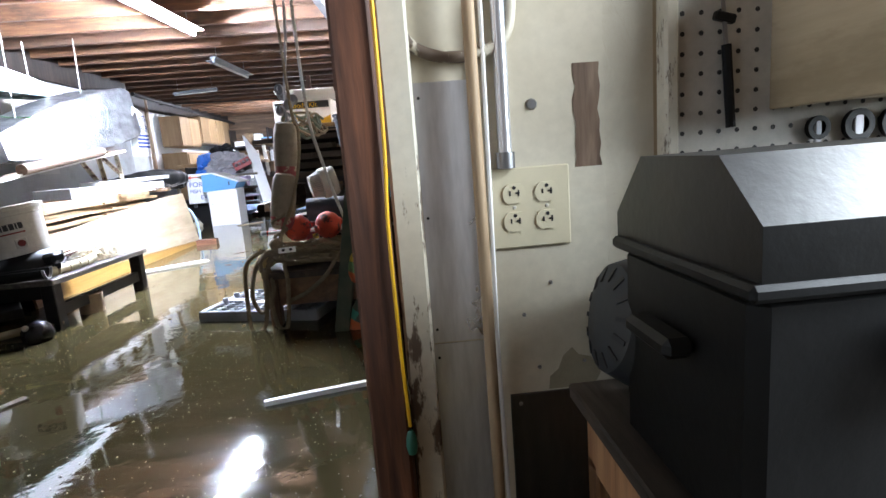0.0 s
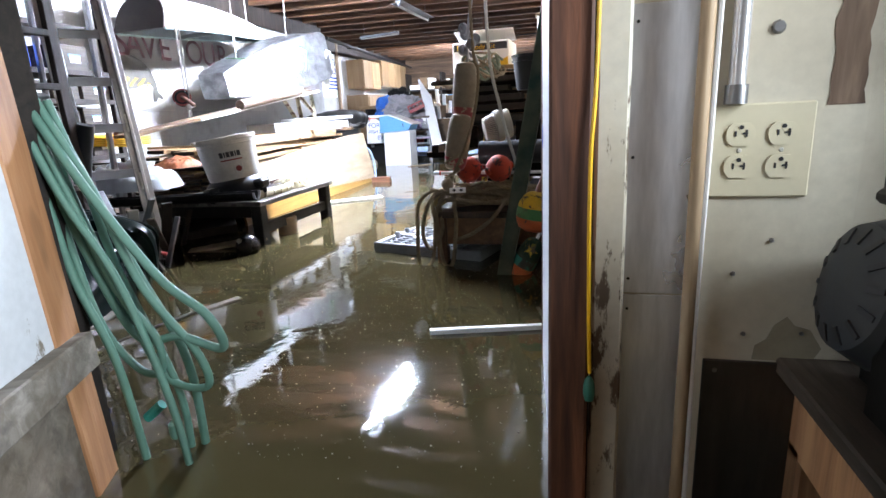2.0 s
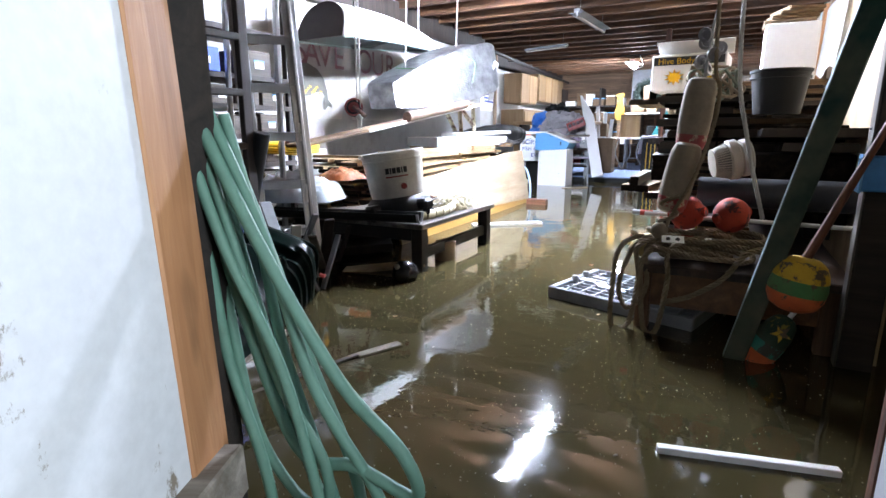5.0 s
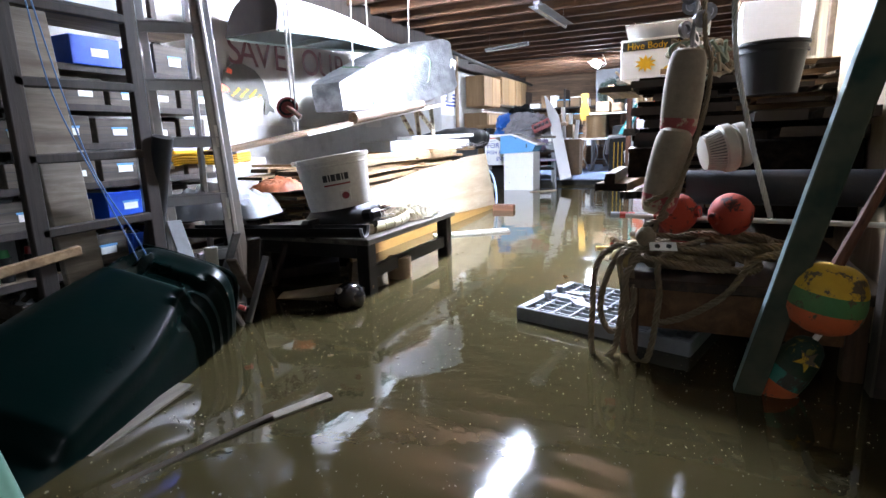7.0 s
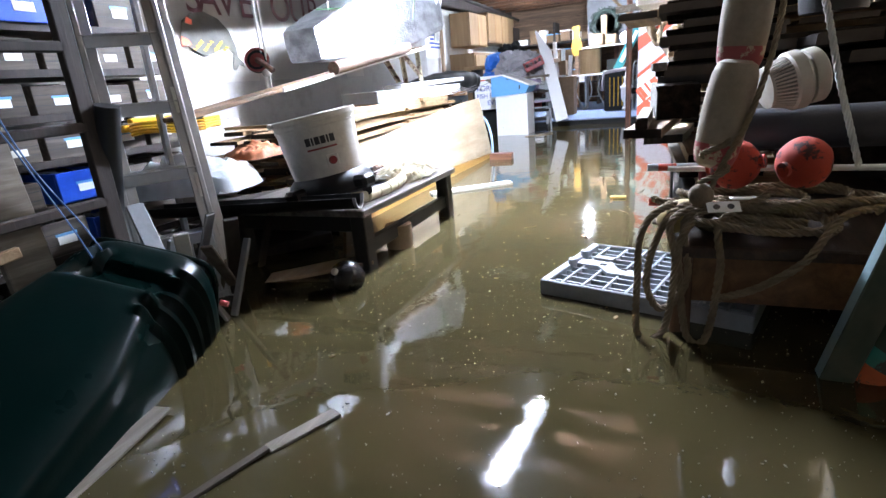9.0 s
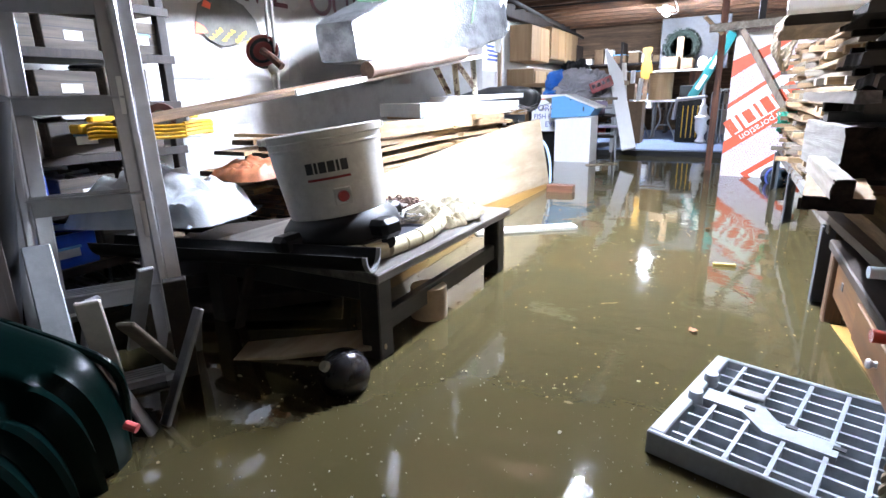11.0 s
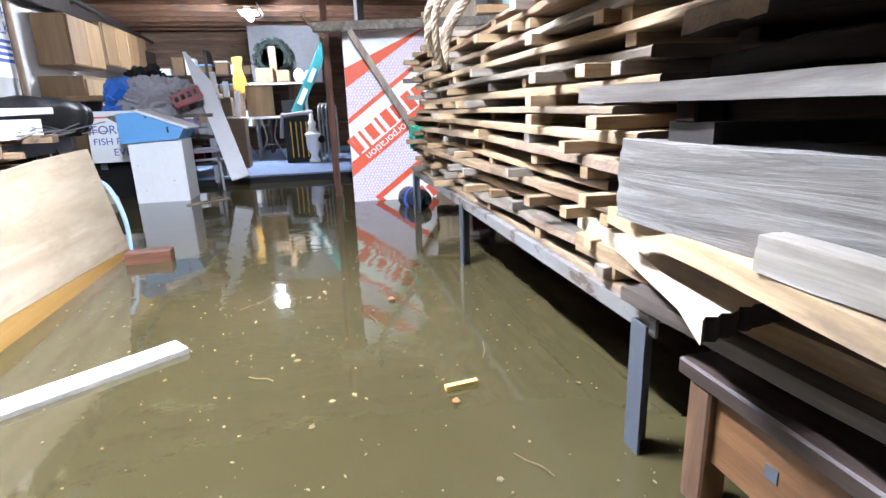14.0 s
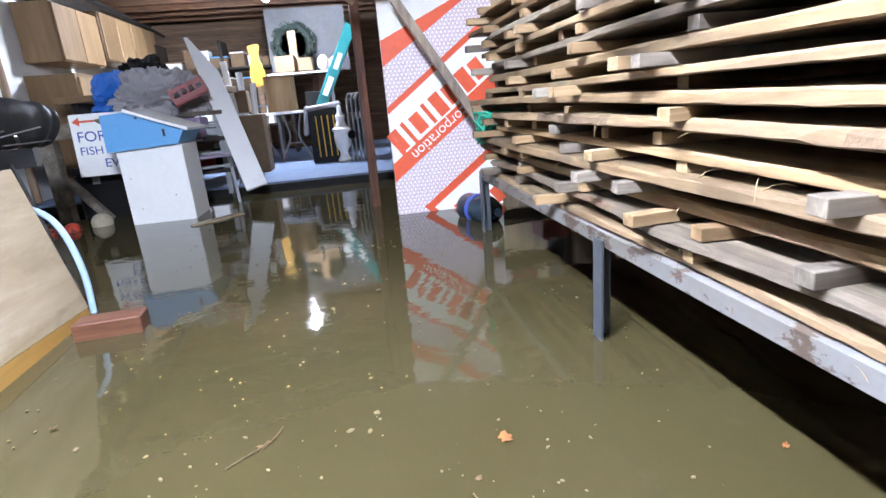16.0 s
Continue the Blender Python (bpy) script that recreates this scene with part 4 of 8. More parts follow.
for x, w in ((1.27, 0.022), (1.33, 0.03), (1.385, 0.03)):
    sp = thing("hanging_wrench", pose(x, 0.985, 0.6), "dark steel wrench hanging on the pegboard", "wrench", "hanging wrenches")
    part("bar", add_box(bmesh.new(), (w * 0.5, 0.006, 0.13), pose(0, 0, 0.05), 0.002), M_GALV if w < 0.025 else M_DULLSTEEL, sp)
    part("ring", add_lathe(bmesh.new(), [(w * 0.45, -0.004), (w * 0.75, -0.004), (w * 0.75, 0.004), (w * 0.45, 0.004), (w * 0.45, -0.004)], pose(0, 0, 0.1, 90, 0, 0), 16), M_BLACK, sp, smooth=True)


# ---- workbench with the black tool case ----
wb = thing("workbench", pose(1.5, 0.55, -0.5), "worn wooden workbench with a splintered edge", "workbench")
part("benchtop", add_box(bmesh.new(), (1.19, 0.8, 0.022), pose(0, 0.115, 0.839), 0.003), M_BENCHTOP, wb, "grimy dark bench top")
part("front_edge", add_box(bmesh.new(), (0.04, 0.72, 0.11), pose(-0.55, 0.1, 0.772), 0.004), M_STUD, wb, "orange-brown timber edge")
for x in (-0.53, 0.5):
    for yy in (-0.25, 0.45):
        part("leg", add_box(bmesh.new(), (0.08, 0.08, 0.73), pose(x, yy, 0.37), 0.004), M_STUD, wb)
case = thing("tool_case", pose(0.93, 0.74, 0.35), "large black plastic tool case with a domed lid", "tool case")
part("body", add_box(bmesh.new(), (0.5, 0.24, 0.235), pose(0.255, 0, 0.1175), 0.012), M_BLACK, case, smooth=False)
lid = bmesh.new()
sec = [(-0.125, 0.235), (-0.125, 0.285), (-0.07, 0.335), (0.07, 0.335), (0.135, 0.27), (0.135, 0.235)]
add_prism(lid, sec, 0.5, pose(0.005, 0, 0) @ Matrix(((0, 0, 1, 0), (1, 0, 0, 0), (0, 1, 0, 0), (0, 0, 0, 1))))
part("lid", lid, plain("case_lid_plastic", (0.006, 0.0065, 0.007), 0.36), case)
part("rim", add_box(bmesh.new(), (0.52, 0.26, 0.014), pose(0.255, 0, 0.236), 0.004), M_BLACK, case)
part("handle", add_box(bmesh.new(), (0.03, 0.09, 0.02), pose(-0.012, 0.0, 0.165), 0.006), M_BLACK, case, "side grip")
part("latch", add_lathe(bmesh.new(), [(0.0, 0), (0.035, 0), (0.035, 0.02), (0.028, 0.026), (0, 0.026)], pose(0.16, -0.12, 0.18, 90, 0, 0), 20), M_BLACK, case, smooth=True)
part("latch_rim", add_lathe(bmesh.new(), [(0.028, 0), (0.037, 0), (0.037, 0.006), (0.028, 0.006), (0.028, 0)], pose(0.16, -0.146, 0.18, 90, 0, 0), 20), M_STEEL, case, smooth=True)
mo = thing("motor_housing", pose(0.965, 0.9, 0.475), "blue-grey ribbed motor housing on the bench", "motor")
part("cover", add_lathe(bmesh.new(), [(0.0, 0.05), (0.03, 0.05), (0.07, 0.035), (0.085, 0.0), (0.085, -0.09), (0, -0.09)], pose(0, 0, 0, 0, -78, 0), 28, 0.98), plain("motor_paint", (0.022, 0.027, 0.033), 0.6), mo, smooth=True)
for k in range(14):
    a = 2 * math.pi * k / 14
    part("vent_slot", add_box(bmesh.new(), (0.02, 0.006, 0.004), pose(0, 0, 0, 0, -78, 0) @ pose(0.055 * math.cos(a), 0.055 * math.sin(a), 0.0405, 0, 0, math.degrees(a)) @ pose(0, 0, 0, 0, 22, 0)), M_PRINTBLACK, mo)
part("foot", add_box(bmesh.new(), (0.08, 0.1, 0.05), pose(0.05, 0, -0.1), 0.004), M_BLACK, mo)


# ---- garden hose on its hook ----
def hose():
    t = thing("garden_hose", pose(-0.262, 1.044, 0.068) @ Matrix.Scale(0.9, 4), "coils of faded green garden hose hanging beside the door", "hose")
    rnd = random.Random(11)
    ends = ((0.19, 0.0), (0.31, 0.2), (0.24, 0.1), (0.11, 0.0), (0.17, 0.06), (0.06, 0.08), (0.14, 0.14))
    for i, (dx, zb) in enumerate(ends):
        j = lambda a: rnd.uniform(-a, a)
        x0 = -0.118 + 0.012 * (i % 4)
        yo = 0.02 + 0.02 * (i % 5)
        wide = 0.035 + 0.02 * (i % 3)
        pts = [(x0, yo, 0.775 - 0.008 * i), (x0 + dx * 0.38 + j(0.01), yo + 0.01, 0.56), (x0 + dx * 0.8 + j(0.015), yo + 0.015 + j(0.02), 0.36 + j(0.02)), (x0 + dx + 0.05 + j(0.015), yo + 0.02, zb + 0.09),
               (x0 + dx + 0.04, yo + 0.03 + j(0.02), zb), (x0 + dx - wide, yo + 0.035, zb + 0.015 + j(0.015)), (x0 + dx * 0.5 - 0.03 + j(0.02), yo + 0.03 + j(0.02), 0.26 + j(0.04)), (x0 + dx * 0.2 - 0.01 + j(0.015), yo + 0.015, 0.52), (x0 - 0.01, yo, 0.77)]
        if i in (0, 3, 4, 5):
            pts = pts[:4] + [(x0 + dx + 0.075, yo + 0.02, -0.12)]
        part("coil", add_sweep(bmesh.new(), smooth_path(pts, 10), (0.0085, 0.0098, 0.009)[i % 3], 10), M_HOSE, t, smooth=True)
    part("coupling", add_lathe(bmesh.new(), [(0.009, 0.0), (0.0135, 0.004), (0.0135, 0.03), (0.011, 0.04), (0.0, 0.042)], pose(0.12, 0.042, 0.03, 180, 0, 0), 14), M_HOSE, t, "hose end fitting", smooth=True)
    part("hook", add_box(bmesh.new(), (0.03, 0.09, 0.012), pose(-0.1, 0.05, 0.762), 0.004), M_DULLSTEEL, t)
    part("coupling", add_cyl(bmesh.new(), 0.012, 0.012, 0.05, pose(0.03, 0.06, 0.02, 0, 50, 20), 12), M_TEALPLASTIC, t, "teal hose coupling", smooth=True)


M_TEALPLASTIC = plain("teal_plastic", (0.02, 0.22, 0.18), 0.45)


hose()


# ---- fishing gear at the near end of the lumber ----
def float_string():
    t = thing("float_string", pose(0.155, 2.74, 0.965), "weathered tan bullet floats with worn red ends on a hanging rope", "floats")
    prof = [(0.012, -0.128), (0.03, -0.127), (0.043, -0.118), (0.05, -0.095), (0.0535, -0.05), (0.055, 0.0), (0.054, 0.05), (0.051, 0.095), (0.043, 0.119), (0.03, 0.127), (0.012, 0.128)]
    for m in (pose(0.003, 0, -0.185, 0, 5, 0), pose(-0.03, -0.035, -0.408, 0, 10, 10)):
        fl = part("float", add_lathe(bmesh.new(), prof, m, 28), M_FLOAT, t, smooth=True)
        part("painted_end", add_lathe(bmesh.new(), [(r + 0.0006, z) for r, z in prof[1:4]] + [(0.0525, -0.068)], m, 28), M_FLOATRED, fl, "worn red paint", smooth=True)
    part("rope", add_rope(bmesh.new(), smooth_path([(0.03, 0.0, 0.5), (0.05, -0.02, 0.0), (0.072, -0.03, -0.1), (0.06, -0.05, -0.25), (0.015, -0.08, -0.42), (-0.045, -0.09, -0.55), (-0.06, -0.08, -0.64)], 22), 0.0072), M_OLDROPE, t, smooth=True)
    part("hook_rope", add_sweep(bmesh.new(), smooth_path([(0.02, 0, -0.06), (0.03, 0, 0.1), (0.06, 0, 0.3), (0.1, 0, 0.85)], 6), 0.006, 7), M_DULLSTEEL, t, smooth=True)
    for k in range(7):
        a = k * 1.7
        part("shackle", add_lathe(bmesh.new(), [(0.014, -0.005), (0.024, -0.005), (0.024, 0.005), (0.014, 0.005), (0.014, -0.005)], pose(0.03 + 0.03 * math.cos(a), 0.02 * math.sin(a), -0.05 + 0.022 * k, 40 * k, 70, 20 * k), 14), M_DULLSTEEL, t, smooth=True)
    part("loop_knot", add_rope(bmesh.new(), smooth_path([(-0.05 + 0.03 * math.cos(a * 1.1), -0.085 + 0.02 * math.sin(a * 1.1), -0.53 + 0.012 * a) for a in range(-4, 7)], 8), 0.007), M_OLDROPE, t, "knotted rope", smooth=True)


M_OLDROPE = plain("old_grey_rope", (0.19, 0.145, 0.09), 0.95, spread=0.35, relief=0.6, relief_scale=160)
float_string()
solo("hanging_rope", add_rope(bmesh.new(), smooth_path([(0.26, 2.71, 1.8), (0.275, 2.7, 1.0), (0.325, 2.69, 0.7), (0.4, 2.68, 0.43)], 40), 0.0075), M_WHITEROPE, "pale twisted rope hanging from the joists", "rope", smooth=True)


def ball(r, n=10):
    return [(0.0, -r)] + [(r * math.sin(a * math.pi / n), -r * math.cos(a * math.pi / n)) for a in range(1, n)] + [(0.0, r)]


for p, rz in (((0.16, 2.765, 0.425), 0), ((0.307, 2.745, 0.43), 60)):
    t = thing("round_buoy", pose(*p, 20, 80, rz), "scuffed orange round fishing buoy in the gear pile", "buoy", "orange buoys")
    bb = bmesh.new()
    add_lathe(bb, [(r * 1.04, z) for r, z in ball(0.06, 16)], seg=32)
    for v in bb.verts:
        v.co *= 1 + 0.03 * noise.noise(v.co * 38 + Vector((rz, 0, 0))) + 0.05 * noise.noise(v.co * 14)
    part("ball", bb, M_ORANGE, t, smooth=True)
    for s in (-1, 1):
        part("eye", add_lathe(bmesh.new(), [(0.008, -0.006), (0.018, -0.006), (0.018, 0.008), (0.008, 0.008), (0.008, -0.006)], pose(0, 0, s * 0.061), 14), M_ORANGE, t, smooth=True)
        part("hole", add_cyl(bmesh.new(), 0.0085, 0.0085, 0.012, pose(0, 0, s * 0.061 - 0.003), 12), M_PRINTBLACK, t)


def rope_pile():
    t = thing("rope_pile", pose(0.18, 2.75, 0.25), "loose pile of thick manila rope hanging over the desk edge", "rope")
    rnd = random.Random(8)

    def strand(pts, r=0.0098):
        part("strand", add_rope(bmesh.new(), smooth_path(pts, 12), r), M_OLDROPE, t, smooth=True)
    for k in range(17):
        cx, cy = rnd.uniform(-0.05, 0.12), rnd.uniform(-0.07, 0.04)
        rx, ry = rnd.uniform(0.07, 0.22), rnd.uniform(0.04, 0.11)
        z = 0.012 + 0.0046 * k
        a0 = rnd.uniform(0, 6)
        strand([(cx + rx * math.cos(a0 + a), cy + ry * math.sin(a0 + a), z + rnd.uniform(-0.008, 0.03)) for a in (0, 0.9, 1.8, 2.7, 3.6, 4.5, 5.4)])
    for x, yb, zb in ((-0.21, -0.16, -0.25), (-0.185, -0.15, -0.17), (-0.11, -0.17, -0.235)):
        q = lambda: rnd.uniform(-0.014, 0.014)
        strand([(x + 0.12, -0.02, 0.08), (x + 0.03 + q(), -0.09, 0.085), (x - 0.02 + q(), yb + 0.02, 0.02 + q()), (x - 0.04 + q(), yb + q(), -0.1), (x - 0.02 + q(), yb, zb), (x + 0.035, yb - 0.005, zb + 0.012 + q()), (x + 0.055 + q(), yb, -0.06 + q()), (x + 0.05 + q(), yb + 0.03, 0.06), (x + 0.15, -0.05, 0.1)])
    strand([(-0.06, -0.17, -0.13), (0.03, -0.175, -0.09), (0.12, -0.17, -0.02), (0.19, -0.12, 0.07), (0.28, -0.05, 0.08)])
    part("knot", add_lathe(bmesh.new(), ball(0.03), pose(-0.1, -0.1, 0.12), 12, 0.8), M_ROPE, t, smooth=True)


rope_pile()
tag = thing("paper_card", pose(0.13, 2.63, 0.345, 38, 0, 12), "small white card with dark prints on the rope", "card")
part("card", add_box(bmesh.new(), (0.075, 0.032, 0.002)), M_PAPER, tag)
for x in (-0.016, 0.016):
    part("print", add_lathe(bmesh.new(), [(0.0, 0.0022), (0.008, 0.0022), (0.008, 0.001)], pose(x, 0, 0), 12), M_PRINTBLACK, tag)
# white ventilator
fan = thing("roof_ventilator", pose(0.272, 2.88, 0.615) @ pose(0, 0, 0, 0, 0, 16) @ pose(0, 0, 0, 0, 78, 0) @ Matrix.Scale(0.76, 4), "off-white round plastic ventilator with a ribbed collar and two flanges", "ventilator")
part("flange", add_lathe(bmesh.new(), [(0.06, 0.0), (0.09, 0.0), (0.097, 0.006), (0.099, 0.04), (0.094, 0.046), (0.06, 0.046)], seg=40), M_VENT, fan, smooth=True)
part("neck", add_lathe(bmesh.new(), [(0.078, 0.044), (0.078, 0.062)], seg=36), M_VENT, fan, smooth=True)
part("flange", add_lathe(bmesh.new(), [(0.07, 0.06), (0.088, 0.06), (0.091, 0.066), (0.091, 0.096), (0.085, 0.102), (0.0, 0.102)], seg=40), M_VENT, fan, smooth=True)
col = bmesh.new()
add_lathe(col, [(0.08, 0.0), (0.062, -0.06), (0.0, -0.06)], seg=32)
part("collar", col, plain("vent_core_grey", (0.1, 0.095, 0.085), 0.7), fan, "grey core behind the ribs", smooth=True)
for k in range(40):
    a = 2 * math.pi * k / 40
    part("rib", add_bar(bmesh.new(), (0.086 * math.cos(a), 0.086 * math.sin(a), 0.002), (0.066 * math.cos(a), 0.066 * math.sin(a), -0.062), 0.006, 0.006), M_VENT, fan)
part("collar_ring", add_lathe(bmesh.new(), [(0.04, -0.058), (0.069, -0.058), (0.07, -0.068), (0.04, -0.072)], seg=36), M_VENT, fan, smooth=True)
# long dark roll and pale bar behind the buoys
solo("tarp_roll", add_cyl(bmesh.new(), 0.058, 0.058, 0.54, pose(0.18, 2.98, 0.487, 0, 90, 0), 20), plain("navy_tarp", (0.006, 0.009, 0.016), 0.6, relief=0.4), "dark navy rolled tarpaulin lying across the boards", "tarp roll", smooth=True)
solo("pale_rod", add_cyl(bmesh.new(), 0.008, 0.008, 0.71, pose(0.0, 2.86, 0.40, 0, 90, -4), 10), M_WHITEROPE, "pale plastic rod lying across the desk", "rod", smooth=True)
for p, c, lab in (((-0.058, 2.93, 0.392), M_GREYPLASTIC, "grey handle with an orange band"), ((-0.05, 2.87, 0.30), M_PAPER, "white rod with an orange tip")):
    t = thing("wooden_tool", pose(*p, 0, 90, 5), lab + " sticking out over the desk", "handle")
    part("grip", add_cyl(bmesh.new(), 0.011, 0.011, 0.3, Matrix(), 12), c, t, smooth=True)
    part("band", add_cyl(bmesh.new(), 0.0114, 0.0114, 0.05, pose(0, 0, 0.03 if c is M_GREYPLASTIC else 0.0), 12), M_ORANGE, t, smooth=True)
# black tub on the boards
tb = thing("black_tub", pose(0.43, 3.24, 0.792) @ Matrix.Scale(0.85, 4), "black plastic tub standing on the lumber", "tub")
part("tub", add_lathe(bmesh.new(), [(0.0, 0.0), (0.1, 0.0), (0.125, 0.19), (0.132, 0.195), (0.132, 0.205), (0.12, 0.205), (0.098, 0.02), (0, 0.02)], seg=32), M_BLACK, tb, smooth=True)
part("rim", add_lathe(bmesh.new(), [(0.123, 0.165), (0.129, 0.165), (0.129, 0.175), (0.124, 0.175)], seg=32), M_BLACK, tb, smooth=True)
# printed carton on top of the lumber
ct = thing("printed_carton", pose(0.03, 4.2, 0.955, 0, 0, -4), "white carton with black and yellow printing on the lumber", "carton")
part("box", add_box(bmesh.new(), (0.39, 0.3, 0.2), pose(0, 0, 0.1), 0.003), M_PAPER, ct)
part("band", add_box(bmesh.new(), (0.37, 0.002, 0.045), pose(0, -0.1515, 0.165)), M_PRINTBLACK, ct)
text_part("lettering", "Hive Body Kit", 0.047, M_YELLOW, ct, pose(-0.03, -0.1528, 0.163, 90, 0, 0), label="yellow printed words")
star = [((0.055 if k % 2 else 0.03) * math.cos(k * math.pi / 10), (0.045 if k % 2 else 0.024) * math.sin(k * math.pi / 10)) for k in range(20)]
part("burst", add_prism(bmesh.new(), star, 0.002, pose(-0.07, -0.1505, 0.075, 90, 0, 0)), M_YELLOW, ct)
part("wave", add_prism(bmesh.new(), [(-0.09, -0.03), (0.1, -0.03), (0.1, 0.03), (0.05, 0.01), (0.0, 0.025), (-0.05, 0.0)], 0.002, pose(0.09, -0.1505, 0.06, 90, 0, 0)), M_YELLOW, ct)
part("flap", add_box(bmesh.new(), (0.4, 0.22, 0.004), pose(0.02, -0.06, 0.24, -14, 0, 4), 0.001), M_PAPER, ct)
wbk = thing("white_crate", pose(0.52, 4.4, 0.955), "tall white box with loose pads on top", "box")
part("box", add_box(bmesh.new(), (0.26, 0.26, 0.36), pose(0, 0, 0.18), 0.004), M_WHITE, wbk)
for k in range(4):
    part("pad", add_box(bmesh.new(), (0.25 - 0.02 * k, 0.24, 0.02), pose(-0.02 + 0.012 * k, 0, 0.372 + 0.022 * k, 0, 0, 7 * k), 0.006), M_CARD, wbk)
# net and coiled ropes on the near top of the stack
nt = thing("cord_tangle", pose(0.2, 3.02, 0.90), "tangle of grey-green cord and netting on top of the gear", "cord")
rnd = random.Random(21)
for k in range(9):
    a0 = rnd.uniform(0, 6)
    part("strand", add_sweep(bmesh.new(), smooth_path([(0.09 * math.cos(a0 + a) * rnd.uniform(0.5, 1.2), 0.07 * math.sin(a0 + a * 1.2), rnd.uniform(-0.06, 0.07)) for a in range(7)], 6), 0.0065, 6), M_ROPE if k % 2 else plain("cord_green", (0.16, 0.19, 0.14), 0.9), nt, smooth=True)
# green board leaning by the door
gb = bmesh.new()
add_bar(gb, (0.30, 2.52, -0.3), (0.565, 2.33, 1.08), 0.062, 0.045, 0.003, up=(0, 1, 0))
green = solo("green_board", gb, M_GREENBOARD, "long dark green painted board with its lit edge coloured pale blue, leaning", "board")
green.data.materials.append(M_LITEDGE)
# west-facing side gets the lighter, lit colour
for f in green.data.polygons:
    if f.normal.x < -0.8:
        f.material_index = 1


def striped_buoy(m, r, h, bands, label):
    t = thing("painted_buoy", m, label, "buoy", "painted buoys")
    prof = [(0.0, 0.0), (r * 0.5, 0.0), (r * 0.8, h * 0.08), (r * 0.97, h * 0.25), (r, h * 0.45), (r * 0.93, h * 0.68), (r * 0.72, h * 0.88), (r * 0.35, h * 0.98), (0.0, h)]
    cuts = [0] + [b[0] for b in bands]
    for (z0, z1, mt, lb) in [(a, b, mm, ll) for a, (b, mm, ll) in zip(cuts, bands)]:
        seg_prof = []
        for k in range(9):
            z = (z0 + (z1 - z0) * k / 8) * h
            for (ra, za), (rb, zb) in zip(prof, prof[1:]):
                if za - 1e-9 <= z <= zb + 1e-9 and zb > za:
                    seg_prof.append((ra + (rb - ra) * (z - za) / (zb - za), z))
                    break
        part("band", add_lathe(bmesh.new(), seg_prof, Matrix(), 24), mt, t, lb, smooth=True)
    return t


M_PYEL = chipped("buoy_yellow", (0.6, 0.38, 0.02), (0.09, 0.07, 0.04), 0.45, 0.7, 20.0, (1, 1, 1), (0.2, 0.12, 0.05), 0.55)
M_PGRN = chipped("buoy_green", (0.02, 0.22, 0.07), (0.09, 0.07, 0.04), 0.45, 0.7, 20.0, (1, 1, 1), (0.2, 0.12, 0.05), 0.55)
M_PORG = chipped("buoy_orange", (0.6, 0.11, 0.03), (0.09, 0.07, 0.04), 0.45, 0.7, 20.0, (1, 1, 1), (0.2, 0.12, 0.05), 0.55)
yb = striped_buoy(pose(0.485, 2.42, 0.205, 0, 8, 0), 0.078, 0.165, ((0.34, M_PORG, "orange bottom band"), (0.6, M_PGRN, "green middle band"), (1.0, M_PYEL, "yellow top")), "painted yellow, green and orange fishing buoy")
part("spindle", add_sweep(bmesh.new(), [Vector((0, 0, 0.16)), Vector((0.05, 0.01, 0.4)), Vector((0.13, 0.05, 0.75))], 0.014, 8, taper=lambda u: 1 - 0.4 * u), M_REDWOOD, yb, "brown wooden spindle", smooth=True)
gbuoy = striped_buoy(pose(0.405, 2.5, -0.02, 0, 28, 0), 0.052, 0.2, ((0.3, M_PORG, "orange foot"), (0.5, chipped("buoy_teal", (0.03, 0.22, 0.17), (0.05, 0.05, 0.04), 0.42, 0.7, 20.0), "teal band"), (1.0, chipped("buoy_dark_green", (0.012, 0.04, 0.022), (0.2, 0.17, 0.03), 0.46, 0.7, 24.0), "dark green top")), "slim dark green and orange buoy with a yellow star")
part("stick", add_cyl(bmesh.new(), 0.008, 0.007, 0.12, pose(0, 0, 0.19), 8), M_PAPER, gbuoy, smooth=True)
part("star", add_prism(bmesh.new(), [((0.03 if k % 2 == 0 else 0.012) * math.cos(k * math.pi / 5), (0.03 if k % 2 == 0 else 0.012) * math.sin(k * math.pi / 5)) for k in range(10)], 0.004, pose(0, -0.05, 0.15, 80, 0, 0)), M_PYEL, gbuoy)


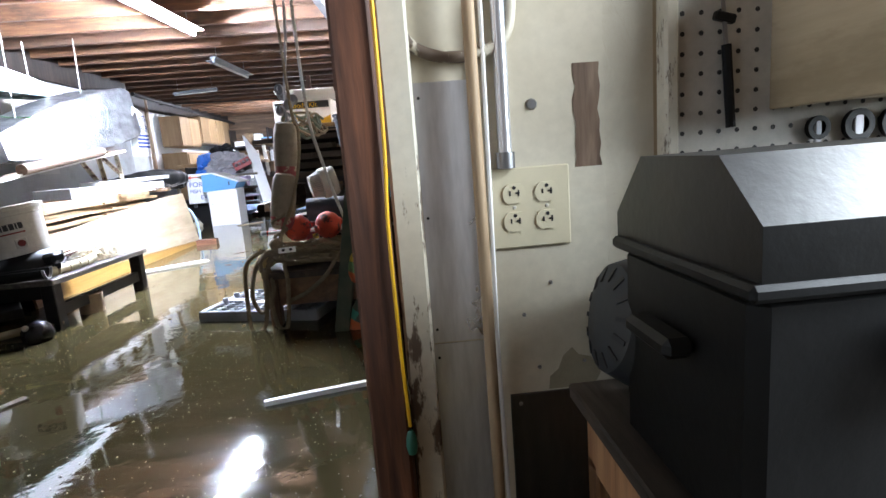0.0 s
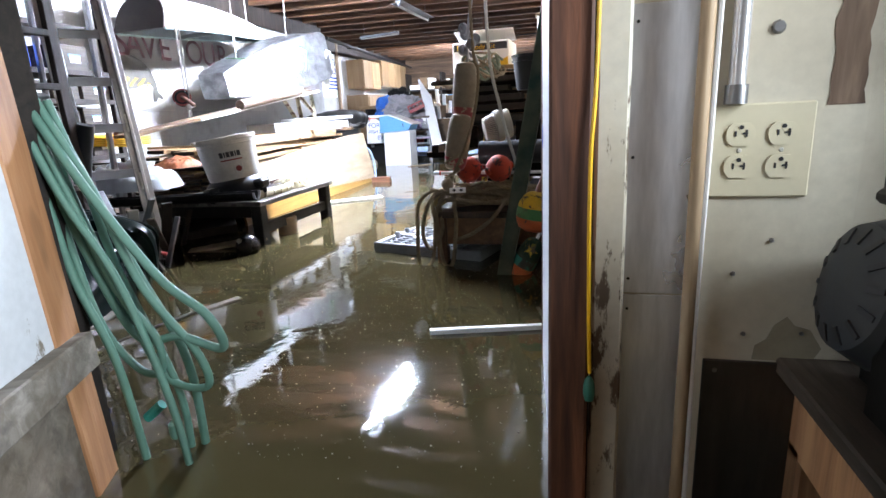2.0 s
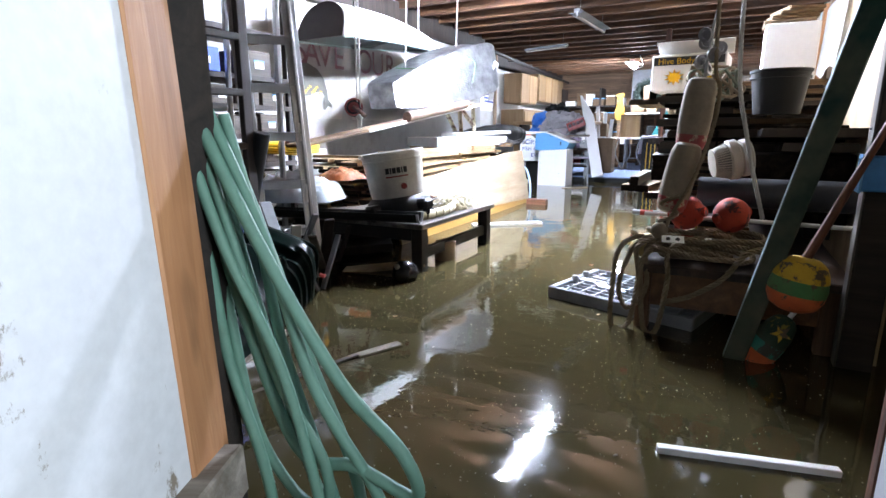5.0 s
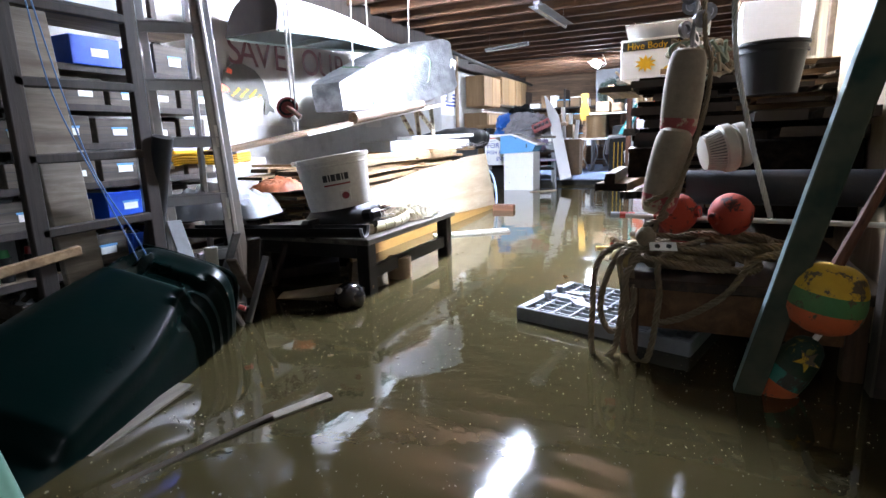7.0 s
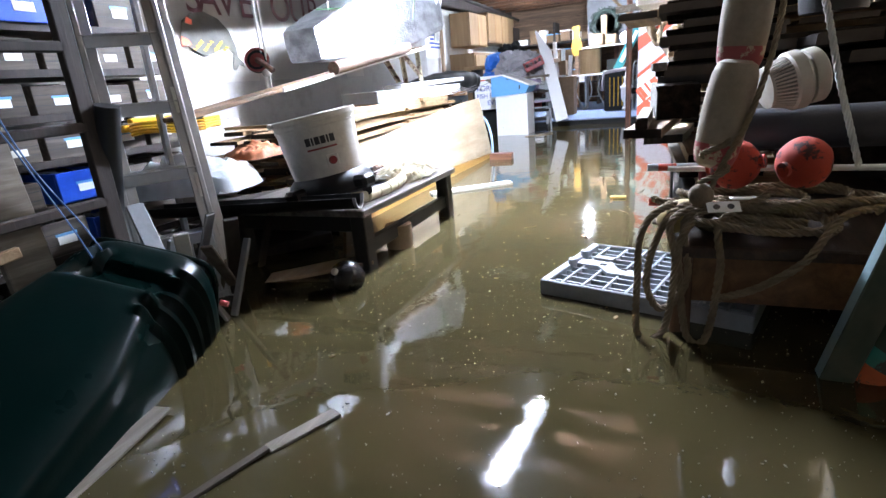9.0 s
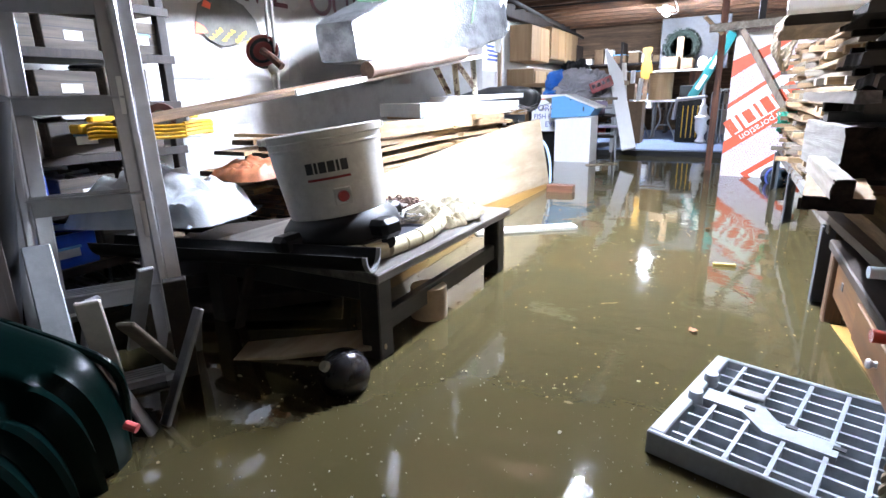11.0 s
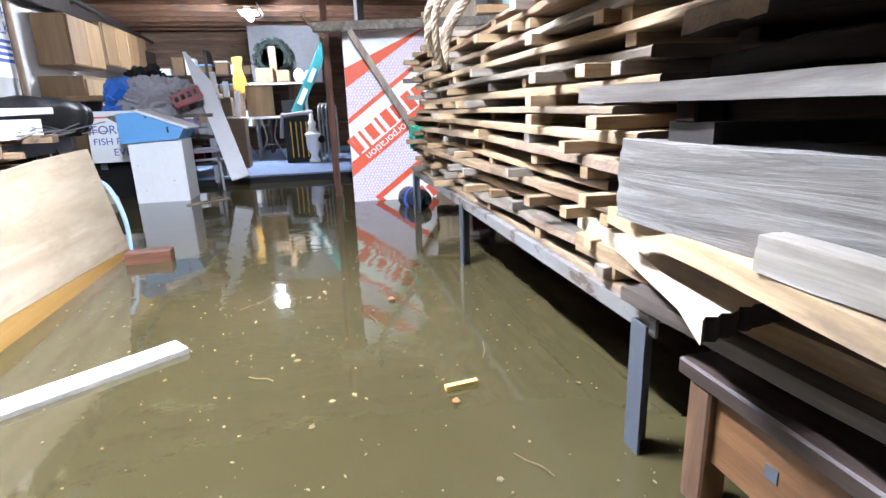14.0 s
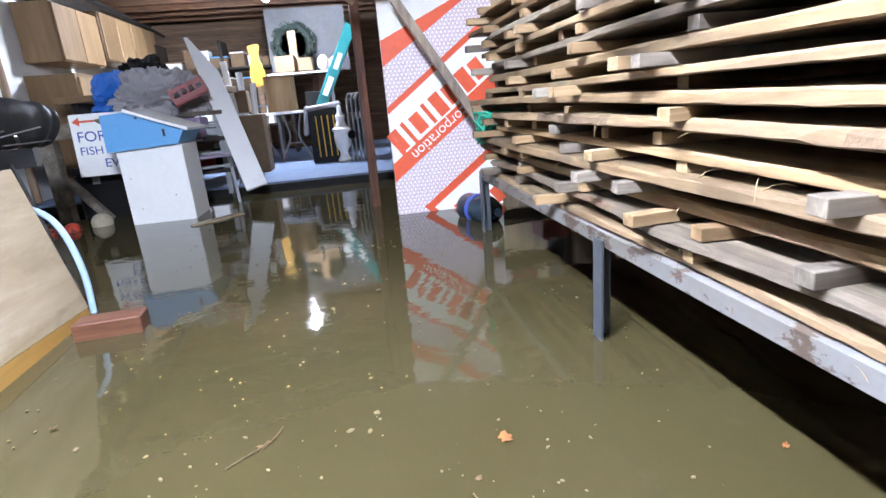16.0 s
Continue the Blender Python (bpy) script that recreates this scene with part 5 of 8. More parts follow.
def grate():
    """A moulded grey panel with a raised lattice."""
    t = thing("grey_grate", pose(-0.02, 2.945, -0.045, 0, 0, -15.5), "grey moulded plastic shelf panel floating on the water", "plastic panel")
    W, D, H = 0.62, 0.43, 0.095
    part("tray", add_box(bmesh.new(), (W - 0.016, D - 0.016, 0.06), pose(0, 0, 0.03), 0.003), M_GREYPLASTIC, t)
    for s in (-1, 1):
        part("side_rim", add_box(bmesh.new(), (W, 0.012, H), pose(0, s * (D / 2 - 0.006), H / 2), 0.003), M_GREYPLASTIC, t)
        part("end_rim", add_box(bmesh.new(), (0.03 if s < 0 else 0.012, D - 0.024, H), pose(s * (W / 2 - (0.015 if s < 0 else 0.006)), 0, H / 2), 0.003), M_GREYPLASTIC, t)
    for k in range(1, 10):
        part("rib", add_box(bmesh.new(), (W - 0.05, 0.007, H - 0.01), pose(0.01, -D / 2 + k * D / 10, H / 2 - 0.003)), M_GREYPLASTIC, t)
    for k in range(1, 9):
        part("cross_rib", add_box(bmesh.new(), (0.008, D - 0.024, H - 0.006), pose(-W / 2 + k * W / 9, 0, H / 2 - 0.002)), M_GREYPLASTIC, t)
    for x, yy in ((-0.25, 0.07), (-0.25, -0.03)):
        part("lug", add_cyl(bmesh.new(), 0.016, 0.014, 0.03, pose(x - 0.03, yy, H - 0.012), 14), M_GREYPLASTIC, t, smooth=True)
    part("clip_plate", add_prism(bmesh.new(), [(-0.27, 0.0), (-0.16, 0.0), (-0.12, -0.05), (-0.02, -0.05), (-0.02, -0.1), (-0.14, -0.1), (-0.19, -0.05), (-0.27, -0.05)], 0.012, pose(0, 0.03, H - 0.012)), M_GREYPLASTIC, t)
    part("clip", add_box(bmesh.new(), (0.07, 0.03, 0.008), pose(-0.2, 0.06, H + 0.001), 0.002), M_DULLSTEEL, t)
    for k in range(3):
        part("slot", add_box(bmesh.new(), (0.02, 0.012, 0.003), pose(-0.18 + 0.08 * k, 0.0 - 0.02 * k, H + 0.0015)), M_PRINTBLACK, t)


grate()

# boards, beam and bottle jack on the desk
M_BARKEND = plain("black_bark_end", (0.018, 0.014, 0.011), 0.95, spread=0.5, relief=0.9, relief_scale=80)
rnd = random.Random(5)
M_BEAM = wood("grey_old_beam", (0.072, 0.066, 0.06), (0.185, 0.175, 0.162), 1, 0.9, grain=24, stain=(0.13, 0.105, 0.08), stained=0.4)


for nd_ in M_BEAM.node_tree.nodes:
    if nd_.type == "BUMP":
        nd_.inputs["Strength"].default_value, nd_.inputs["Distance"].default_value = 0.7, 0.01


def shade_end(ob, material=M_DARKBOARD):
    """Colours the south end of a board near black, for the shade there."""
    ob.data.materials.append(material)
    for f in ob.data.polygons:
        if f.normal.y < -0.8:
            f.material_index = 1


bk = thing("short_beam", pose(0.002, 3.63, 0.5495, 0, 0, 5), "short weathered grey timber beam on the boards", "beam")
shade_end(part("timber", hewn((0.15, 0.43, 0.122), 3, 0.004), M_BEAM, bk))
# The wide rough board wears M_DARKBOARD because it lies in shadow.
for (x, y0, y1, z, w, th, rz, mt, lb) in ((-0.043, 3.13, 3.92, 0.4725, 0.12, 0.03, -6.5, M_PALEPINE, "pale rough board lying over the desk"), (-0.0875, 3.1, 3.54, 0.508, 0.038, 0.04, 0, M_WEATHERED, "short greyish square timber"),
                                          (0.36, 3.25, 4.2, 0.475, 0.18, 0.035, -1, M_DARKBOARD, "wide rough grey board coloured near black for shade"), (0.27, 3.08, 3.7, 0.512, 0.06, 0.045, -4, M_TABLETOP, "short dark square timber"), (0.14, 3.25, 3.95, 0.315, 0.26, 0.024, 4, M_BENCHTOP, "dark board lying on the desk"), (0.1, 3.35, 4.2, 0.348, 0.12, 0.04, 3, M_PINE, "rough pine plank with a waney edge"),):
    shade_end(solo("loose_board", hewn((w, y1 - y0, th), x * 90 + z, 0.002), mt, lb, "board", "boards on the desk", m=pose(x, (y0 + y1) / 2, z, rnd.uniform(-1, 1), 0, rz)))
rag = random.Random(8)
near_end = [(-0.105 + 0.15 * k / 12, 3.61 + 0.035 * k / 12 + rag.uniform(-0.005, 0.005)) for k in range(13)]
bs_mesh = add_prism(bmesh.new(), near_end + [(0.07, 3.8), (0.115, 4.25), (0.06, 4.27), (0.02, 4.0), (-0.055, 3.72)], 0.034, pose(0, 0, 0.371))
bark_slab = solo("bark_slab", bs_mesh, M_PLY, "tapering pale board with a ragged blackened bark end", "board")
bark_slab.data.materials.append(M_BARKEND)
for f in bark_slab.data.polygons:
    if f.normal.y < -0.4:
        f.material_index = 1
for k in range(4):
    solo("packing_block", add_box(bmesh.new(), (0.3, 0.05, 0.05), Matrix(), 0.003), M_PINE_X, "short square block holding the boards apart", "block", "packing blocks", m=pose(0.24, 3.3 + 0.16 * k, 0.275 if k % 2 else 0.28, 0, 0, 4 * k))
jk = thing("bottle_jack", pose(0.15, 3.17, 0.25), "red bottle jack standing on the desk", "jack")
part("body", add_cyl(bmesh.new(), 0.037, 0.037, 0.135, pose(0, 0, 0.02), 20), M_RED, jk, smooth=True)
part("base", add_box(bmesh.new(), (0.1, 0.07, 0.02), pose(0, 0, 0.01), 0.004), M_RED, jk)
part("collar", add_cyl(bmesh.new(), 0.036, 0.036, 0.012, pose(0, 0, 0.145), 20), M_RED, jk, smooth=True)
part("ram", add_cyl(bmesh.new(), 0.014, 0.014, 0.03, pose(0, 0, 0.155), 16), M_STEEL, jk, smooth=True)
part("pump", add_cyl(bmesh.new(), 0.013, 0.013, 0.08, pose(-0.045, -0.01, 0.02), 14), M_RED, jk, smooth=True)
part("label_plate", add_box(bmesh.new(), (0.03, 0.003, 0.05), pose(0.022, -0.031, 0.07, 0, 0, 30)), M_PYEL, jk)
solo("yellow_plank", add_bar(bmesh.new(), (0.07, 4.0, -0.02), (0.2, 2.95, 0.018), 0.13, 0.02, 0.002), M_WETPLY, "wet yellow plank floating under the desk", "plank")
fl = thing("round_float", pose(0.03, 2.69, 0.305, 0, 60, 20), "small yellowed oval float tied into the rope", "float")
part("float", add_lathe(bmesh.new(), [(r * 1.0, z * 1.4) for r, z in ball(0.04)], Matrix(), 18), plain("yellowed_float", (0.5, 0.38, 0.16), 0.6, dirty=0.5), fl, smooth=True)
# white stick floating by the door, small boards on the water
solo("white_stick", add_box(bmesh.new(), (0.37, 0.022, 0.022), Matrix(), 0.002), M_WHITE, "white painted stick floating on the water", "stick", m=pose(0.378, 1.845, 0.004, 0, 0, 14))


# ---- west side: table, vacuum tank, planks ----
def vacuum_tank():
    t = thing("vacuum_tank", pose(-1.315, 3.085, 0.266) @ Matrix.Rotation(radians(-8), 4, Vector((-0.41, 0.91, 0))) @ pose(0, 0, 0, 0, 0, 32), "off-white shop vacuum tank on a black wheeled base", "vacuum tank")
    out = [(0.0, 0.095), (0.135, 0.095), (0.142, 0.1), (0.149, 0.14), (0.166, 0.33), (0.172, 0.333), (0.174, 0.352), (0.168, 0.356), (0.162, 0.34), (0.138, 0.115), (0.0, 0.11)]
    part("tank", add_lathe(bmesh.new(), out, Matrix(), 48), M_OFFWHITE, t, smooth=True)
    part("groove", add_lathe(bmesh.new(), [(0.1645, 0.305), (0.1668, 0.308), (0.1668, 0.312), (0.1652, 0.315)], Matrix(), 48), M_OFFWHITE, t, smooth=True)
    part("base", add_lathe(bmesh.new(), [(0.0, 0.02), (0.155, 0.02), (0.176, 0.032), (0.18, 0.06), (0.172, 0.085), (0.158, 0.1), (0.147, 0.112), (0.14, 0.1), (0.0, 0.1)], Matrix(), 36), M_BLACK, t, smooth=True)
    for k in range(4):
        a = math.radians(45 + 90 * k)
        part("caster_arm", add_box(bmesh.new(), (0.11, 0.075, 0.055), pose(0.18 * math.cos(a), 0.18 * math.sin(a), 0.06, 0, 0, math.degrees(a)), 0.014), M_BLACK, t)
        part("caster", add_cyl(bmesh.new(), 0.02, 0.02, 0.02, pose(0.2 * math.cos(a), 0.2 * math.sin(a) + 0.01, 0.02, 90, 0, 0), 14), M_BLACK, t, smooth=True)
    # printed mark as plain bars on the curved wall
    def on_wall(a, z):
        r = 0.149 + (z - 0.12) * (0.017 / 0.21) + 0.0012
        return pose(r * math.sin(math.radians(a)), -r * math.cos(math.radians(a)), z, 0, 0, a)
    a = -15.0
    for wide in (6.6, 2.6, 6.6, 6.6, 2.6, 6.6):
        steps = 3 if wide > 3 else 1
        for q in range(steps):
            part("mark", add_box(bmesh.new(), (0.0072 if steps > 1 else 0.0075, 0.0016, 0.03), on_wall(a + wide * (q + 0.5) / steps, 0.256)), M_PRINTBLACK, t)
        a += wide + 1.9
    for k in range(18):
        part("stripe", add_box(bmesh.new(), (0.0095, 0.0016, 0.007), on_wall(-14 + k * 2.35, 0.224)), M_RED, t)
    part("drain_plate", add_box(bmesh.new(), (0.05, 0.006, 0.05), on_wall(16, 0.17), 0.003), M_OFFWHITE, t)
    part("drain_plug", add_cyl(bmesh.new(), 0.017, 0.015, 0.012, on_wall(16, 0.17) @ pose(0, -0.002, 0, 90, 0, 0), 18), M_RED, t, "red drain plug", smooth=True)
    for s in (-1, 1):
        part("latch_lug", add_box(bmesh.new(), (0.04, 0.02, 0.02), on_wall(25 + 90 * s, 0.345) @ pose(0, -0.01, 0), 0.004), M_OFFWHITE, t)


vacuum_tank()

# things on the low table
def cork_line():
    t = thing("cork_line", pose(-1.18, 3.3, 0.262), "string of cream cylindrical floats lying along the table edge", "float line")
    path = smooth_path([(-0.16, -0.36, 0.02), (-0.06, -0.37, 0.02), (0.03, -0.3, 0.02), (0.055, -0.16, 0.02), (0.05, -0.02, 0.02), (0.02, 0.11, 0.02), (-0.02, 0.22, 0.022), (-0.1, 0.3, 0.03)], 24)
    acc = 0.0
    for a, b in zip(path, path[1:]):
        acc += (b - a).length
        if acc > 0.072:
            acc = 0.0
            d = (b - a).normalized()
            part("cork", add_sweep(bmesh.new(), [b - d * 0.033, b - d * 0.029, b + d * 0.029, b + d * 0.033], 0.025, 14), M_CREAM, t, smooth=True)
    part("line", add_sweep(bmesh.new(), path, 0.005, 6), M_BLACK, t, smooth=True)


cork_line()


def cloth(name, m, size, material, label, category, seed, thick=0.025, bumps=1.0):
    """A crumpled heap of cloth with folds."""
    rnd = random.Random(seed)
    b = bmesh.new()
    n = 34
    grid = []
    for i in range(n + 1):
        row = []
        for j in range(n + 1):
            u, v = i / n * 2 - 1, j / n * 2 - 1
            fall = max(0.0, 1 - (abs(u) ** 2.6 + abs(v) ** 2.6))
            k = noise.noise(Vector((u * 2.2 + seed, v * 2.2, 0.3))) * 0.5 + abs(noise.noise(Vector((u * 4.5, v * 4.5 + seed, 1.1)))) * 0.6
            z = (fall ** 0.5) * thick * (0.55 + bumps * k)
            edge = 1 + 0.16 * noise.noise(Vector((u * 1.6, v * 1.6, seed)))
            row.append(b.verts.new((u * size[0] / 2 * edge, v * size[1] / 2 * edge, max(z, 0.001))))
        grid.append(row)
    for i in range(n):
        for j in range(n):
            b.faces.new((grid[i][j], grid[i + 1][j], grid[i + 1][j + 1], grid[i][j + 1]))
    bmesh.ops.solidify(b, geom=b.faces[:], thickness=0.004)
    return solo(name, b, material, label, category, smooth=True, m=m)


cloth("burlap_sack", pose(-1.25, 3.62, 0.262, 0, 0, 20), (0.3, 0.26), M_BURLAP, "crumpled pale burlap sack on the table", "sack", 2, 0.06)
chn = thing("rusty_chain", pose(-1.47, 3.63, 0.262), "rusty brown heap of chain links on the table", "chain")
M_RUST = plain("brown_rust", (0.09, 0.045, 0.035), 0.8, spread=0.5, relief=0.5)
crnd = random.Random(61)
for k in range(46):
    a, r = k * 0.55, 0.11 * math.sqrt(crnd.random())
    c = Vector((r * math.cos(a), r * 1.1 * math.sin(a), 0.012 + 0.05 * (1 - r / 0.12) * crnd.random()))
    link = [Vector((0.02 * math.cos(b), 0.011 * math.sin(b), 0)) for b in [i * math.pi / 5 for i in range(11)]]
    turn = pose(0, 0, 0, crnd.uniform(-80, 80), crnd.uniform(-40, 40), crnd.uniform(0, 180))
    part("link", add_sweep(bmesh.new(), [c + turn @ q for q in link], 0.0036, 6), M_RUST, chn, smooth=True)
lid_ = thing("plastic_tray", pose(-1.215, 3.29, 0.263), "dark blue-black round plastic dish on the table", "dish")
part("disc", add_lathe(bmesh.new(), [(0.0, 0.006), (0.072, 0.006), (0.078, 0.014), (0.084, 0.014), (0.086, 0.0), (0.0, 0.0)], Matrix(), 32), plain("navy_plastic", (0.012, 0.014, 0.024), 0.4), lid_, smooth=True)
stp = thing("metal_shavings", pose(-1.3, 3.42, 0.262), "tangle of bright metal strips on the table", "metal strips")
for k in range(30):
    c = Vector((crnd.uniform(-0.06, 0.06), crnd.uniform(-0.07, 0.07), 0.008 + crnd.uniform(0, 0.025)))
    d = Vector((crnd.uniform(-1, 1), crnd.uniform(-1, 1), crnd.uniform(-0.25, 0.3))).normalized() * crnd.uniform(0.015, 0.03)
    part("strip", add_bar(bmesh.new(), c - d, c + d, 0.006, 0.0015), M_DULLSTEEL if k % 3 else M_STEEL, stp)
cloth("mesh_sack", pose(-1.185, 3.47, 0.262, 0, 0, -20), (0.17, 0.15), plain("beige_mesh_cloth", (0.33, 0.27, 0.17), 0.95, relief=0.9, relief_scale=220), "beige mesh sack bunched on the table", "sack", 7, 0.05)
solo("folded_card", add_box(bmesh.new(), (0.05, 0.25, 0.003), Matrix(), 0.001), M_PAPER, "white card strip lying on the clutter", "card", m=pose(-1.275, 3.39, 0.325, 0, -20, 7))
gut = thing("black_gutter", pose(-1.52, 2.78, 0.262, 0, 0, 14), "black plastic gutter piece lying across the table end", "gutter")
prof = [(0.05 * math.cos(math.pi * (1 + k / 10)), 0.05 * math.sin(math.pi * (1 + k / 10))) for k in range(11)]
prof2 = [(0.045 * math.cos(math.pi * (2 - k / 10)), 0.045 * math.sin(math.pi * (2 - k / 10))) for k in range(11)]
part("channel", add_prism(bmesh.new(), prof + prof2, 0.85, pose(-0.4, 0.0, 0.055, 90, 0, 90)), M_BLACK, gut, smooth=True)
part("end_lip", add_prism(bmesh.new(), [(x * 1.06, y * 1.06) for x, y in prof] + prof2, 0.012, pose(0.45, 0.0, 0.055, 90, 0, 90)), M_GALV, gut, "grey end lip", smooth=True)
lg = thing("log_stump", pose(-1.12, 3.25, -0.05), "short pale log piece floating upright under the table", "log")
part("wood", add_cyl(bmesh.new(), 0.062, 0.06, 0.155, Matrix(), 18), plain("log_bark", (0.3, 0.22, 0.14), 0.9, relief=0.6), lg, smooth=True)
bl_ = thing("black_ball", pose(-1.085, 2.755, 0.035), "shiny black round float bobbing by the table leg", "ball float")
part("ball", add_lathe(bmesh.new(), ball(0.066, 12), Matrix(), 24), plain("glossy_black", (0.012, 0.012, 0.014), 0.15), bl_, smooth=True)
part("cap", add_cyl(bmesh.new(), 0.014, 0.012, 0.012, pose(-0.012, -0.05, 0.04, 50, 0, -15), 12), M_OFFWHITE, bl_)
solo("sunken_board", add_bar(bmesh.new(), (-1.6, 2.72, -0.02), (-1.1, 2.98, 0.035), 0.12, 0.015, 0.002), M_PLY, "pale board half sunk beside the table leg", "board")
solo("white_plank", add_bar(bmesh.new(), (-1.45, 4.33, 0.004), (-1.0, 4.665, 0.008), 0.085, 0.022, 0.003), M_OFFWHITE, "white painted plank floating by the plywood", "plank")
solo("wood_block", add_box(bmesh.new(), (0.2, 0.09, 0.08), Matrix(), 0.004), wood("red_block", (0.12, 0.045, 0.025), (0.25, 0.11, 0.06), 0, 0.5), "wet red-brown wood block floating on the water", "block", m=pose(-1.4, 5.78, 0.015, 0, 0, 4))


def plywood_panel():
    t = thing("plywood_panel", pose(0, 0, 0), "large pale plywood panel leaning on stacked planks, wet along its foot", "plywood panel")
    lean = lambda z: -1.545 - 0.14 * z
    def strip(name, rows, material, label):
        b = bmesh.new()
        front = [b.verts.new((lean(z) + 0.03 * (5.95 - y) / 2.5 * 0.0, y, z)) for y, z in rows]
        back = [b.verts.new((lean(z) - 0.018, y, z)) for y, z in rows]
        n = len(rows)
        b.faces.new(front)
        b.faces.new(back[::-1])
        for k in range(n):
            b.faces.new((front[k], back[k], back[(k + 1) % n], front[(k + 1) % n]))
        part(name, b, material, t, label)
    strip("sheet", [(3.45, 0.13), (5.97, 0.035), (5.90, 0.535), (5.4, 0.52), (4.6, 0.465), (3.45, 0.36)], M_PLY, "")
    strip("wet_foot", [(3.45, -0.2), (5.93, -0.2), (5.965, 0.033), (3.45, 0.128)], M_WETPLY, "wet yellow-brown foot of the panel")


plywood_panel()


def plank_pile():
    t = thing("plank_pile", pose(0, 0, 0), "pile of pale planks with spacers behind the plywood", "lumber")
    rnd = random.Random(17)
    z = -0.48
    for layer in range(24):
        th = rnd.choice((0.02, 0.025)) if layer > 6 else 0.06
        x = -2.5
        edge = -1.68 - rnd.uniform(0.0, 0.05)
        while x < edge - 0.05:
            w = rnd.uniform(0.12, 0.22)
            if x + w > edge - 0.08:
                w = edge - x
            y0, y1 = 3.55 + rnd.uniform(-0.12, 0.25), 5.65 + rnd.uniform(-0.3, 0.2)
            mt = M_PALEPINE if layer > 6 else M_WEATHERED
            piece("plank", board_mesh(y1 - y0, w, th, rnd.uniform(-0.004, 0.008), 0.6, rnd.randint(0, 9999), mt), pose(x + w / 2, (y0 + y1) / 2, z + th / 2, 0.8, 0, rnd.uniform(-1.2, 1.2)), t)
            x += w + 0.015
        z += th
        for y in (3.9, 4.7, 5.4):
            part("spacer", add_box(bmesh.new(), (0.84, 0.035, 0.016), pose(-2.1 + rnd.uniform(-0.03, 0.01), y + rnd.uniform(-0.15, 0.15), z + 0.008)), M_PINE_X, t)
        z += 0.018
        if z > 0.545:
            break
    return z


top = plank_pile()
rnd = random.Random(2)
wp_box = thing("white_channel", pose(0, 0, 0), "long white boxed metal channel with a grey end plate", "channel", "white channels")
part("box", add_prism(bmesh.new(), [(-1.72, 4.27), (-1.84, 6.02), (-2.16, 6.0), (-2.2, 4.6)], 0.075, pose(0, 0, 0.603)), M_WHITE, wp_box)
part("end_cap", add_bar(bmesh.new(), (-1.724, 4.262, 0.6405), (-2.2, 4.588, 0.6405), 0.008, 0.073, 0.0), M_GREYPLASTIC, wp_box, "dull grey end plate")
part("lip", add_bar(bmesh.new(), (-1.708, 4.3, 0.6), (-1.825, 6.0, 0.6), 0.03, 0.006), M_WHITE, wp_box)
part("dent", add_bar(bmesh.new(), (-1.7215, 4.72, 0.62), (-1.7355, 4.92, 0.64), 0.006, 0.008), M_DULLSTEEL, wp_box, "dark bent seam")
part("dent", add_bar(bmesh.new(), (-1.7355, 4.92, 0.64), (-1.7445, 5.05, 0.614), 0.006, 0.008), M_DULLSTEEL, wp_box, "dark bent seam")
part("tape", add_bar(bmesh.new(), (-1.7175, 4.27, 0.612), (-1.7195, 4.3, 0.612), 0.003, 0.02), M_BLUE, wp_box, "scrap of blue tape")
solo("white_channel", add_bar(bmesh.new(), (-1.95, 4.9, 0.696), (-2.02, 6.4, 0.72), 0.16, 0.034, 0.003), M_WHITE, "long white metal channel lying on the boxed one", "channel", "white channels")
solo("edge_board", add_bar(bmesh.new(), (-1.705, 3.72, 0.567), (-1.735, 5.42, 0.567), 0.024, 0.068, 0.003), M_PALEPINE, "wide pale board standing on edge along the pile", "board")
solo("cross_board", add_bar(bmesh.new(), (-1.68, 4.9, 0.592), (-2.4, 5.0, 0.592), 0.09, 0.035, 0.003), M_PINE_X, "short board across the plank pile", "board", "cross boards")
solo("cross_board", add_bar(bmesh.new(), (-1.7, 5.8, 0.592), (-2.4, 5.7, 0.592), 0.09, 0.035, 0.003), M_PINE_X, "short board across the plank pile", "board", "cross boards")
for k in range(16):
    a = rnd.uniform(-40, 40)
    p0 = Vector((-1.72 + rnd.uniform(-0.15, 0.1), 5.75 + rnd.uniform(-0.2, 0.25), 0.6 + rnd.uniform(0, 0.04)))
    d = Vector((rnd.uniform(-0.14, 0.1), rnd.uniform(0.04, 0.14), rnd.uniform(-0.03, 0.04)))
    solo("metal_strap", add_bar(bmesh.new(), p0 - d * 0.4, p0 + d, 0.01, 0.004), M_DULLSTEEL, "loose grey metal strap on the planks", "strap", "metal straps")
bc = thing("black_boat_cover", pose(-2.2, 6.55, 0.68), "black tarpaulin bundle lying along the wall", "tarp bundle")
part("wrapped_tarp", add_sweep(bmesh.new(), smooth_path([(-0.2, -0.7, -0.03), (-0.1, -0.35, 0.0), (0.0, 0.05, 0.02), (0.08, 0.4, 0.0), (0.12, 0.52, -0.02)], 8), 0.12, 16, flat=0.8, taper=lambda u: 0.55 + 0.5 * math.sin(u * 2.4) + 0.04 * math.sin(u * 40)), plain("black_tarp", (0.013, 0.014, 0.016), 0.45, relief=0.8, relief_scale=30), bc, smooth=True)
tr = thing("sawhorse", pose(-2.2, 6.5, -0.5), "dark timber trestle holding the tarpaulin bundle", "trestle")
part("beam", add_box(bmesh.new(), (0.1, 1.1, 0.09), pose(0, 0, 1.02)), M_DARKWOOD, tr)
